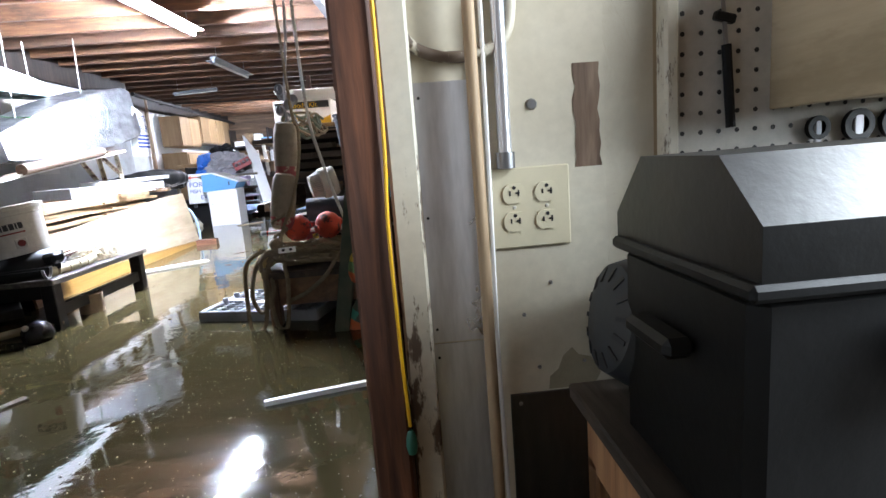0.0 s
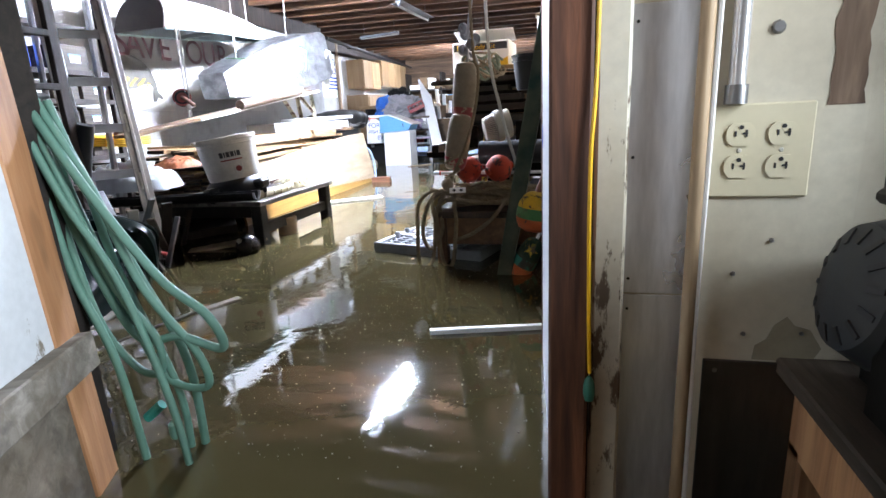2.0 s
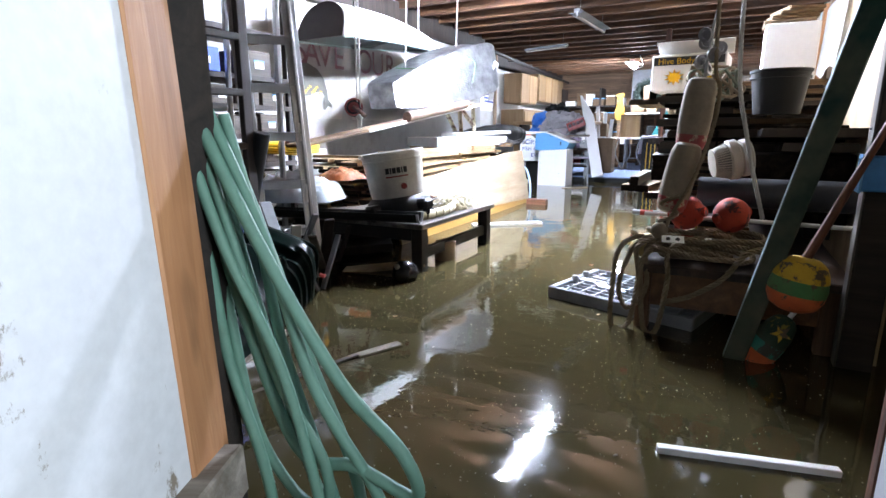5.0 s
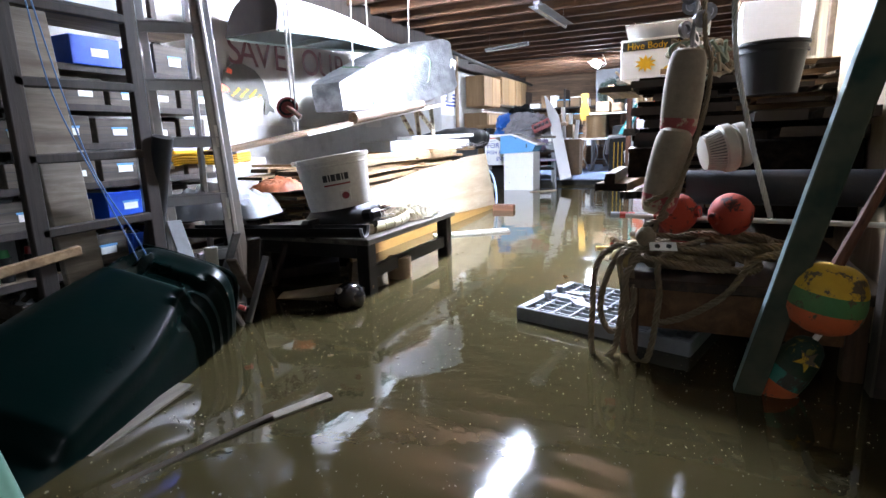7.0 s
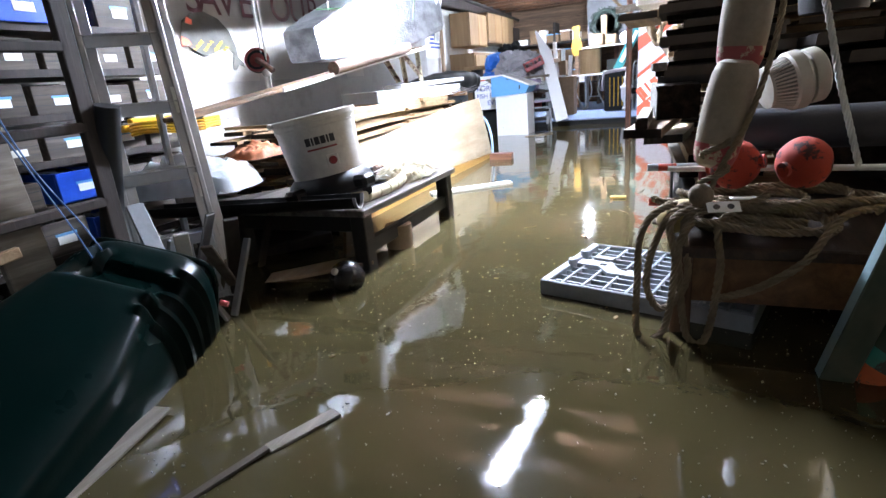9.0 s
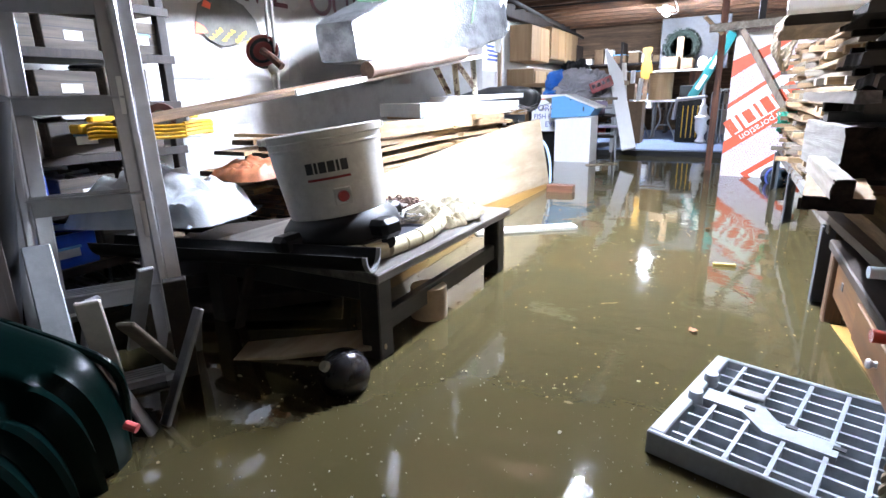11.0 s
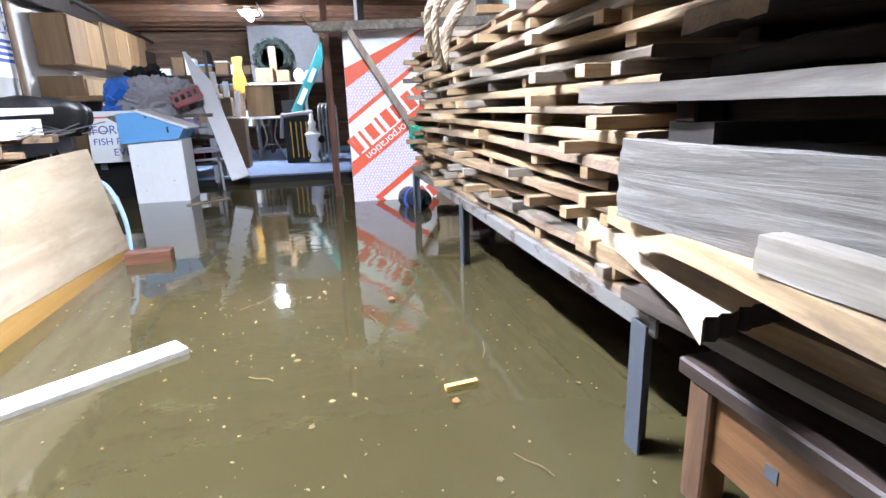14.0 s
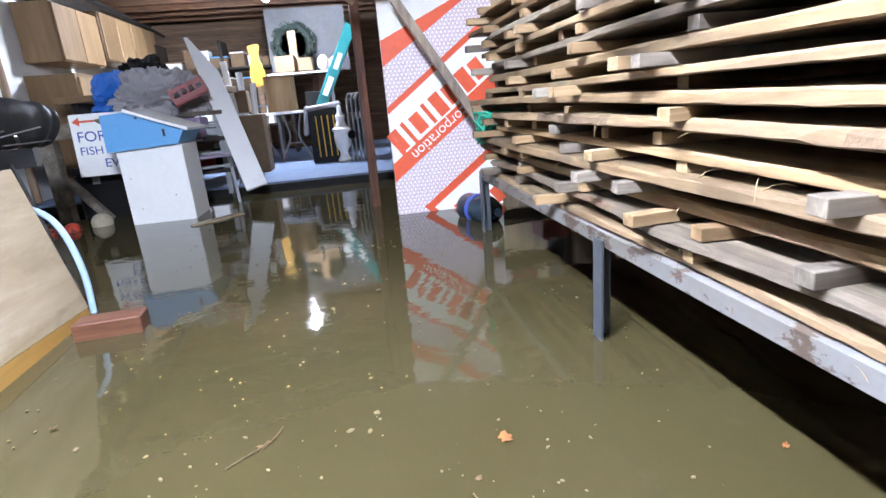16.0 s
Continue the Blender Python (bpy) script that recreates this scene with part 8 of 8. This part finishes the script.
for k in range(3):
    solo("upright_board", add_box(bmesh.new(), (0.05, 0.4, 0.78), Matrix(), 0.003), M_DARKBROWN, "dark upright board holding the pale shelf", "support", "shelf supports", m=pose(-2.75 + 0.55 * k, 9.15, 0.45))
ch = thing("folding_chair", pose(-1.62, 8.28, 0.0, 0, 0, 20), "grey metal folding chair among the clutter", "chair")
for x in (-0.13, 0.13):
    part("leg", add_bar(bmesh.new(), (x, -0.1, 0.0), (x, 0.1, 0.68), 0.02, 0.02), M_GALV, ch)
    part("rear_leg", add_bar(bmesh.new(), (x, 0.15, 0.0), (x, -0.1, 0.38), 0.02, 0.02), M_GALV, ch)
for k in range(4):
    part("bar", add_bar(bmesh.new(), (-0.13, -0.02 + 0.03 * k, 0.28 + 0.1 * k), (0.13, -0.02 + 0.03 * k, 0.28 + 0.1 * k), 0.018, 0.018), M_GALV, ch)
part("seat", add_box(bmesh.new(), (0.26, 0.24, 0.02), pose(0, -0.03, 0.36), 0.006), plain("mauve_seat", (0.3, 0.25, 0.34), 0.6), ch)
for p, r, mt, lb in (((-2.28, 7.85, 0.02), 0.065, M_BURLAP, "cream round float in the water"), ((-2.42, 7.75, 0.0), 0.055, M_ORANGE, "red round float in the water"), ((-2.52, 7.68, -0.01), 0.05, M_ORANGE, "red round float in the water"), ((-2.62, 7.8, -0.01), 0.05, M_ORANGE, "red round float in the water")):
    solo("water_float", add_lathe(bmesh.new(), ball(r, 12), Matrix(), 20), mt, lb, "float", "loose floats", smooth=True, m=pose(*p))
wp = thing("timber_trestle", pose(-2.62, 8.15, -0.5), "rough grey timber trestle frame", "trestle")
part("post", add_box(bmesh.new(), (0.09, 0.09, 1.15), pose(0, 0, 0.575), 0.004), M_WEATHERED, wp)
part("post", add_box(bmesh.new(), (0.08, 0.08, 1.1), pose(0.55, 0.05, 0.55), 0.004), M_WEATHERED, wp)
part("beam", add_box(bmesh.new(), (0.8, 0.08, 0.1), pose(0.2, 0.0, 1.13, 0, -4, 0), 0.004), M_WEATHERED, wp)
part("brace", add_bar(bmesh.new(), (0.05, 0, 0.8), (0.3, 0, 0.45), 0.05, 0.05), M_WEATHERED, wp)
solo("drift_plank", add_bar(bmesh.new(), (-1.6, 7.45, 0.004), (-1.35, 7.7, 0.006), 0.06, 0.012, 0.002), M_PLY, "small plank floating by the box stand", "plank")
bh = thing("blue_hose", pose(-1.62, 5.85, 0.0), "pale blue hose curving behind the plywood", "hose")
part("hose", add_sweep(bmesh.new(), smooth_path([(-0.12, 0.25, 0.4), (0.0, 0.2, 0.33), (0.06, 0.17, 0.15), (0.06, 0.15, -0.1)], 8), 0.011, 8), plain("pale_blue_hose", (0.3, 0.42, 0.56), 0.4), bh, smooth=True)

# ---- raised floor: table, wreath, statue lamp, boxes ----
slb = bmesh.new()
low, top = Vector((-1.275, 7.99, 0.125)), Vector((-1.666, 8.70, 1.225))
ay = (top - low).normalized()
az = Vector((0, -0.83, 0.55))
ax = ay.cross(az).normalized()
az = ax.cross(ay)
lean = Matrix.Translation(low) @ Matrix((ax, ay, az)).transposed().to_4x4()
ln = (top - low).length
add_prism(slb, [(-0.075, 0.0), (0.075, 0.0), (0.07, ln * 0.74), (-0.05, ln * 1.02), (-0.075, ln * 1.02)], 0.022, lean)
solo("leaning_board", slb, plain("white_laminate", (0.88, 0.88, 0.88), 0.3, spread=0.03, dirty=0.03), "long white board leaning at the edge of the raised floor", "board")
ft = thing("folding_table", pose(-1.25, 10.5, 0.075), "white plastic folding table with grey metal legs", "table")
part("tabletop", add_box(bmesh.new(), (0.85, 0.5, 0.03), pose(0, 0, 0.54), 0.006), M_WHITE, ft)
for x in (-0.3, 0.05):
    for s in (-1, 1):
        part("leg", add_sweep(bmesh.new(), smooth_path([(x + 0.17 * s, -0.1, 0.0), (x + 0.13 * s, -0.1, 0.1), (x + 0.05 * s, -0.1, 0.28), (x + 0.09 * s, -0.1, 0.5), (x + 0.1 * s, -0.1, 0.53)], 6), 0.011, 8), M_GALV, ft, smooth=True)
    part("crossbar", add_bar(bmesh.new(), (x - 0.08, -0.1, 0.2), (x + 0.08, -0.1, 0.2), 0.016, 0.016), M_GALV, ft)
kg = thing("drum", pose(-1.28, 10.4, 0.63), "tall pale tan drum on the folding table", "drum")
part("body", add_cyl(bmesh.new(), 0.165, 0.165, 0.36, Matrix(), 28), M_CABWOOD, kg, smooth=True)
part("lid", add_cyl(bmesh.new(), 0.168, 0.168, 0.02, pose(0, 0, 0.355), 28), M_CARD, kg, smooth=True)
wpnl = slab("back_panel", (0.95, 0.02, 0.75), (-0.95, 11.2, 1.45), plain("dull_panel_paint", (0.085, 0.087, 0.095), 0.9, dirty=0.3), "white wall panel behind the wreath", "panel")
wr = thing("wreath", pose(-1.12, 11.15, 1.4, 90, 0, 0) @ Matrix.Scale(1.2, 4), "dark green wreath hanging on the white panel", "wreath")
M_NEEDLE = plain("dark_needles", (0.008, 0.018, 0.014), 0.8)
part("core", add_lathe(bmesh.new(), [(0.17 + 0.035 * math.cos(a), 0.035 * math.sin(a)) for a in [k * math.pi / 4 for k in range(9)]], Matrix(), 30), M_NEEDLE, wr, smooth=True)
nd = bmesh.new()
rnd = random.Random(6)
for k in range(420):
    a = rnd.uniform(0, 2 * math.pi)
    b_ = rnd.uniform(0, 2 * math.pi)
    c = Vector((math.cos(a) * 0.17, math.sin(a) * 0.17, 0))
    d = (Vector((math.cos(a), math.sin(a), 0)) * math.cos(b_) + Vector((0, 0, 1)) * math.sin(b_) + Vector((-math.sin(a), math.cos(a), 0)) * 0.7).normalized()
    add_bar(nd, c + d * 0.02, c + d * 0.075, 0.008, 0.002)
tagged(part("needles", nd, M_NEEDLE, wr), kind="stuff")
for (x, y, z, w, d, h, mt, lb) in ((-1.2, 10.7, 1.06, 0.22, 0.2, 0.17, M_CARD, "brown cardboard box on the shelf"), (-0.98, 10.72, 1.06, 0.16, 0.2, 0.14, M_CARD, "small printed cardboard box"), (-1.1, 10.75, 1.2, 0.09, 0.09, 0.3, M_CARD, "tall narrow cardboard box"), (-1.85, 9.1, 0.886, 0.3, 0.3, 0.14, M_CARD, "flat brown carton on the pale shelf"), (-1.6, 9.6, 0.65, 0.2, 0.2, 0.2, M_CARD, "small brown carton on the grey bin"), (-0.92, 10.65, 0.62, 0.2, 0.25, 0.2, M_BLACK, "black speaker box on the table"), (-0.83, 10.8, 0.83, 0.2, 0.15, 0.2, M_REDWOOD, "reddish wooden box on the table")):
    c = thing("storage_box", pose(x, y, z, 0, 0, rnd.uniform(-8, 8)), lb, "box", "boxes on the raised floor")
    part("box", add_box(bmesh.new(), (w, d, h), pose(0, 0, h / 2), 0.004), mt, c)
    part("flap", add_box(bmesh.new(), (w * 0.98, d * 0.5, 0.004), pose(0, -d * 0.25, h + 0.003), 0.001), mt, c)
sh = thing("wall_shelf", pose(-1.05, 10.75, 1.04), "white shelf board over the table", "shelf")
part("board", add_box(bmesh.new(), (0.75, 0.3, 0.02), pose(0, 0, 0), 0.002), M_WHITE, sh)
for x in (-0.33, 0.33):
    part("support", add_box(bmesh.new(), (0.03, 0.26, 0.98), pose(x, 0.0, -0.49), 0.002), M_GREYPLASTIC, sh)
for x, r, lb in ((-0.78, 0.07, "white round lamp globe"), (-0.66, 0.06, "white rounded plastic jug")):
    solo("white_globe", add_lathe(bmesh.new(), [(rr, z * 1.25) for rr, z in ball(r, 12)], Matrix(), 20), M_WHITE, lb + " on the shelf", "globe", smooth=True, m=pose(x, 10.7, 1.05 + r * 1.25))
tc = thing("teal_carton", pose(-0.7, 10.35, 0.615), "long teal and white printed carton leaning up", "carton")
part("box", add_bar(bmesh.new(), (-0.16, 0, 0.04), (0.28, 0.05, 0.87), 0.12, 0.06, 0.003, up=(0, 1, 0)), M_TEAL, tc)
part("print_bar", add_bar(bmesh.new(), (-0.1, -0.034, 0.15), (0.0, -0.026, 0.34), 0.06, 0.004, up=(0, 1, 0)), M_PAPER, tc)
part("print_bar", add_bar(bmesh.new(), (0.05, -0.024, 0.42), (0.13, -0.012, 0.58), 0.05, 0.004, up=(0, 1, 0)), M_PAPER, tc)
gt = thing("yellow_toy_guitar", pose(-1.6, 10.99, 1.14, 90, 0, 8), "yellow guitar-shaped board hanging on the wall", "guitar shape")
gl = [(0.0, -0.2), (0.04, -0.19), (0.075, -0.15), (0.09, -0.08), (0.085, -0.01), (0.065, 0.06), (0.048, 0.12), (0.05, 0.18), (0.066, 0.23), (0.068, 0.27), (0.03, 0.278)]
gpts = [(x + 0.02, y) for x, y in gl] + [(-0.8 * x + 0.005, y - 0.012) for x, y in gl[:0:-1]]
part("body", add_prism(bmesh.new(), gpts, 0.03), plain("ochre_paint", (0.34, 0.17, 0.008), 0.6), gt)
hang = thing("hook_rail", pose(-1.5, 11.02, 1.0), "narrow upright batten carrying wall things", "batten")
part("batten", add_box(bmesh.new(), (0.06, 0.05, 1.24), pose(-0.08, 0, -0.305)), M_DARKWALL, hang)
# white garden urn lamp, dark draped stand, stack of folding chairs
ul = thing("garden_urn", pose(-0.66, 9.75, 0.075), "white turned garden urn stand with an iron ring", "urn")
part("turned_body", add_lathe(bmesh.new(), [(0.0, 0.0), (0.06, 0.0), (0.07, 0.02), (0.045, 0.06), (0.04, 0.1), (0.075, 0.16), (0.085, 0.26), (0.08, 0.3), (0.095, 0.32), (0.095, 0.34), (0.06, 0.36), (0.04, 0.42), (0.05, 0.47), (0.025, 0.5), (0.02, 0.56), (0.0, 0.58)], Matrix(), 28), M_WHITE, ul, smooth=True)
part("ring", add_lathe(bmesh.new(), [(0.035, -0.005), (0.045, -0.005), (0.045, 0.005), (0.035, 0.005), (0.035, -0.005)], pose(0.1, -0.05, 0.27, 90, 0, 20), 20), M_BLACK, ul, smooth=True)
ds = thing("draped_stand", pose(-0.84, 10.0, 0.075), "dark stand draped with a grey cloth", "stand")
part("stand", add_box(bmesh.new(), (0.3, 0.3, 0.55), pose(0, 0, 0.275), 0.01), M_BLACK, ds)
part("drape", add_box(bmesh.new(), (0.36, 0.34, 0.05), pose(0.02, 0, 0.575, 0, -6, 0), 0.015), M_GREYCLOTH, ds)
part("drape_fall", add_box(bmesh.new(), (0.05, 0.3, 0.3), pose(-0.17, 0, 0.44, 0, 8, 0), 0.015), M_GREYCLOTH, ds)
for k in range(8):
    part("slat", add_box(bmesh.new(), (0.012, 0.01, 0.42), pose(-0.1 + 0.03 * k, -0.157, 0.27), 0.001), M_YELLOW if k % 2 else M_BLACK, ds)
for k in range(4):
    c = thing("stacked_chair", pose(-0.53 + 0.045 * k, 9.9 + 0.03 * k, 0.075, 0, 0, 75), "folded grey metal chair standing on edge", "chair", "folded chairs")
    part("frame", add_sweep(bmesh.new(), smooth_path([(-0.17, 0, 0.0), (-0.17, 0, 0.5), (-0.12, 0, 0.66), (0.12, 0, 0.66), (0.17, 0, 0.5), (0.17, 0, 0.0)], 6), 0.011, 8), M_GALV, c, smooth=True)
    part("seat", add_box(bmesh.new(), (0.3, 0.02, 0.32), pose(0, 0.012, 0.26), 0.006), M_DULLSTEEL, c)
    part("backrest", add_box(bmesh.new(), (0.3, 0.015, 0.14), pose(0, 0.012, 0.56), 0.006), M_DULLSTEEL, c)
sv = thing("back_shelves", pose(-2.1, 11.9, 0.075), "cluttered shelves against the dark back wall", "shelves")
for z in (0.4, 0.8, 1.15):
    part("shelf", add_box(bmesh.new(), (1.6, 0.4, 0.025), pose(0, 0, z)), M_DARKBROWN, sv)
for x in (-0.78, 0.0, 0.78):
    part("upright", add_box(bmesh.new(), (0.04, 0.4, 1.5), pose(x, 0, 0.75)), M_DARKBROWN, sv)
rnd = random.Random(77)
for z in (0.4, 0.8, 1.15):
    x = -2.8
    while x < -1.45:
        w, h = rnd.uniform(0.1, 0.22), rnd.uniform(0.1, 0.26)
        c = thing("shelf_box", pose(x + w / 2, 11.85, 0.075 + z + 0.0125), rnd.choice(("brown carton on the back shelves", "white box on the back shelves", "grey tub on the back shelves")), "box", "boxes on the back shelves")
        part("box", add_box(bmesh.new(), (w, 0.25, h), pose(0, 0, h / 2), 0.006), rnd.choice((M_CARD, M_WHITE, M_GREYPLASTIC, M_CARD)), c)
        part("lid", add_box(bmesh.new(), (w + 0.006, 0.256, 0.02), pose(0, 0, h), 0.004), rnd.choice((M_CARD, M_WHITE, M_BLUE)), c)
        x += w + rnd.uniform(0.01, 0.06)
# tall clear tubes and a tilted crate by the leaning board
for k in range(3):
    solo("poster_tube", add_cyl(bmesh.new(), 0.03, 0.03, 0.5 - 0.1 * k, Matrix(), 16), (M_PAPER, M_FILM, M_WHITE)[k], "pale cardboard or plastic tube standing upright", "tube", "upright tubes", smooth=True, m=pose(-1.62 + 0.08 * k, 9.5 + 0.05 * k, 0.62, 0, 4 * k - 4, 0))
solo("tube_crate", add_box(bmesh.new(), (0.34, 0.26, 0.55), Matrix(), 0.006), M_CARD, "brown carton holding upright tubes", "bin", m=pose(-1.55, 9.6, 0.35))
# poster on the far west wall, pipe, small fittings
ps = thing("wall_poster", pose(-3.212, 8.62, 1.4, 90, 0, 90), "white paper poster with blue lettering", "poster")
part("sheet", add_box(bmesh.new(), (0.8, 0.7, 0.003), Matrix()), M_PAPER, ps)
for txt, y, s in (("EARTH", 0.2, 0.15), ("WALK", 0.07, 0.15)):
    text_part("lettering", txt, s, M_PRINTBLUE, ps, pose(0.08, y, 0.002), label="blue printed letters")
for k in range(4):
    part("print_bar", add_box(bmesh.new(), (0.4 - 0.05 * (k % 2), 0.03, 0.001), pose(0.08, -0.04 - 0.055 * k, 0.0021)), M_PRINTBLUE, ps)
solo("wall_pipe", add_cyl(bmesh.new(), 0.03, 0.03, 2.5, Matrix(), 14), wood("pipe_brown", (0.22, 0.14, 0.08), (0.35, 0.25, 0.16), 2, 0.6), "brown pipe running down the wall by the cabinets", "pipe", smooth=True, m=pose(-3.17, 8.86, -0.5))
lc = thing("base_cabinet", pose(-3.02, 10.05, 0.075), "light maple base cabinet under the wall cabinets", "cabinet")
part("body", add_box(bmesh.new(), (0.4, 1.6, 1.02), pose(0, 0, 0.51), 0.003), M_CABWOOD, lc)
for k in range(3):
    part("door", add_box(bmesh.new(), (0.02, 0.5, 0.95), pose(0.211, -0.53 + 0.53 * k, 0.51), 0.004), M_CABWOOD, lc)
# cables and pipes along the ceiling
for k, (x0, x1, yy) in enumerate(((-2.6, 1.0, 3.3), (-2.9, 0.4, 8.7))):
    solo("ceiling_cable", add_sweep(bmesh.new(), smooth_path([(x0, yy, 1.79), ((x0 + x1) / 2, yy + 0.05, 1.77), (x1, yy - 0.03, 1.79)], 8), 0.009, 6), M_BLACK, "dark cable stapled under the joists", "cable", "ceiling cables", smooth=True)
solo("ceiling_pipe", add_sweep(bmesh.new(), [Vector((-2.6, 7.3, 1.76)), Vector((-2.95, 12.4, 1.76))], 0.025, 10), M_BLACK, "dark pipe under the joists along the wall", "pipe", smooth=True)


solo("ceiling_ledger", add_box(bmesh.new(), (0.05, 5.2, 0.24), Matrix(), 0.004), M_DARKBROWN, "dark board covering the wall top under the joists", "ledger", kind="structure", m=pose(-3.19, 10.1, 1.86))


# Added board that hides the brightly lit wall strips between the joist ends.
solo("ceiling_ledger", add_box(bmesh.new(), (0.05, 6.2, 0.24), Matrix(), 0.004), M_DARKBROWN, "dark board covering the wall top under the joists", "ledger", kind="structure", m=pose(-2.79, 4.4, 1.86))


# ---- what floats on the water ----
def scatter(name, n, box, size, material, label, seed, stretch=(1.0, 2.2)):
    """Many tiny flat chips lying on the water."""
    rnd = random.Random(seed)
    verts, faces = [], []
    for _ in range(n):
        if not verts or rnd.random() < 0.55:
            x, y = rnd.uniform(box[0], box[1]), rnd.uniform(box[2], box[3])
        else:
            x, y = x + rnd.gauss(0, 0.05), y + rnd.gauss(0, 0.05)
        s = size * rnd.uniform(0.2, 1.0) ** 2.2
        a, l = rnd.uniform(0, math.pi), rnd.uniform(*stretch)
        k = len(verts)
        m = rnd.randint(4, 6)
        pts = [(math.cos(2 * math.pi * i / m) * s * l * rnd.uniform(0.7, 1.1), math.sin(2 * math.pi * i / m) * s * rnd.uniform(0.7, 1.1)) for i in range(m)]
        for px, py in pts:
            verts.append((x + px * math.cos(a) - py * math.sin(a), y + px * math.sin(a) + py * math.cos(a), 0.0015))
        for px, py in pts:
            verts.append((x + (px * math.cos(a) - py * math.sin(a)) * 0.8, y + (px * math.sin(a) + py * math.cos(a)) * 0.8, 0.0035))
        faces.append([k + m + i for i in range(m)])
        for i in range(m):
            faces.append([k + i, k + (i + 1) % m, k + m + (i + 1) % m, k + m + i])
    me = bpy.data.meshes.new(name)
    me.from_pydata(verts, [], faces)
    me.materials.append(material)
    return tagged(new(name, me), label, "debris", kind="stuff")


M_CHIP = plain("wood_chip", (0.2, 0.15, 0.085), 0.8, spread=0.6, scale=3)
M_SPECK = plain("foam_speck", (0.2, 0.19, 0.165), 0.7, spread=0.5, scale=3)
scatter("sawdust", 3000, (-1.3, 0.6, 1.12, 3.0), 0.0018, M_SPECK, "pale sawdust specks floating on the water", 1)
scatter("sawdust", 170, (-1.2, 0.5, 1.15, 3.1), 0.0048, M_SPECK, "pale foam and wood flakes floating near the doorway", 5)
scatter("sawdust", 900, (-1.5, 0.1, 3.0, 7.4), 0.0042, M_CHIP, "scattered wood chips floating on the water", 2)
scatter("sawdust", 45, (-1.3, 0.0, 1.6, 6.5), 0.010, M_CHIP, "larger wood flakes floating on the water", 3, (1.0, 1.8))
M_LEAF = plain("brown_leaf", (0.24, 0.085, 0.018), 0.7, spread=0.4)
rnd = random.Random(19)
M_OLDLEAF = plain("dark_wet_leaf", (0.12, 0.07, 0.03), 0.6, spread=0.4)
for x, y, s, mt in ((-0.348, 4.891, 0.017, M_LEAF), (-0.82, 5.0, 0.008, M_OLDLEAF), (-0.424, 4.796, 0.007, M_OLDLEAF), (0.116, 4.731, 0.008, M_LEAF), (-0.541, 5.824, 0.01, M_OLDLEAF), (-1.302, 5.209, 0.008, M_OLDLEAF), (-0.619, 4.143, 0.009, M_OLDLEAF), (-0.29, 4.16, 0.012, M_LEAF), (-0.33, 3.48, 0.015, M_LEAF), (-0.48, 3.42, 0.008, M_OLDLEAF)):
    outline = []
    for k in range(30):
        a = 2 * math.pi * k / 30
        r = s * (0.62 + 0.3 * abs(math.cos(2.5 * a + 0.3)) + 0.13 * math.cos(7 * a + x * 9))
        outline.append((r * math.cos(a) * 1.2, r * math.sin(a) * 0.85))
    leaf = bmesh.new()
    add_prism(leaf, outline, 0.0012)
    for v in leaf.verts:
        v.co.z += 0.25 * s * (v.co.x * v.co.x - v.co.y * v.co.y) / (s * s) * 0.6 + 0.1 * s
    solo("dead_leaf", leaf, mt, "orange-brown dead leaf floating on the water" if mt is M_LEAF else "small dark wet leaf floating on the water", "leaf", "dead leaves", m=pose(x, y, 0.003, rnd.uniform(-4, 4), rnd.uniform(-4, 4), rnd.uniform(0, 180)))
for x, y, a, ln in ((-0.84, 4.98, 40, 0.05), (-0.8, 5.02, 60, 0.04), (-0.43, 4.72, 100, 0.04), (-0.6, 3.6, 30, 0.03), (-0.75, 4.4, 150, 0.035), (-0.15, 4.4, 70, 0.05), (-0.2, 3.9, 120, 0.045)):
    d = Vector((math.cos(radians(a)), math.sin(radians(a)), 0)) * ln
    c = Vector((x, y, 0.003))
    solo("twig", add_sweep(bmesh.new(), smooth_path([c - d, c - d * 0.3 + Vector((0.004, 0.003, 0.001)), c + d * 0.4, c + d + Vector((-0.004, 0.005, 0))], 4), 0.0016, 5), M_OLDLEAF, "thin brown twig floating on the water", "twig", "floating twigs", smooth=True)
solo("yellow_stick", add_box(bmesh.new(), (0.085, 0.016, 0.014), Matrix(), 0.001), plain("yellow_wood", (0.6, 0.42, 0.12), 0.6), "short yellow stick floating on the water", "stick", m=pose(-0.26, 4.225, 0.006, 0, 0, 8))
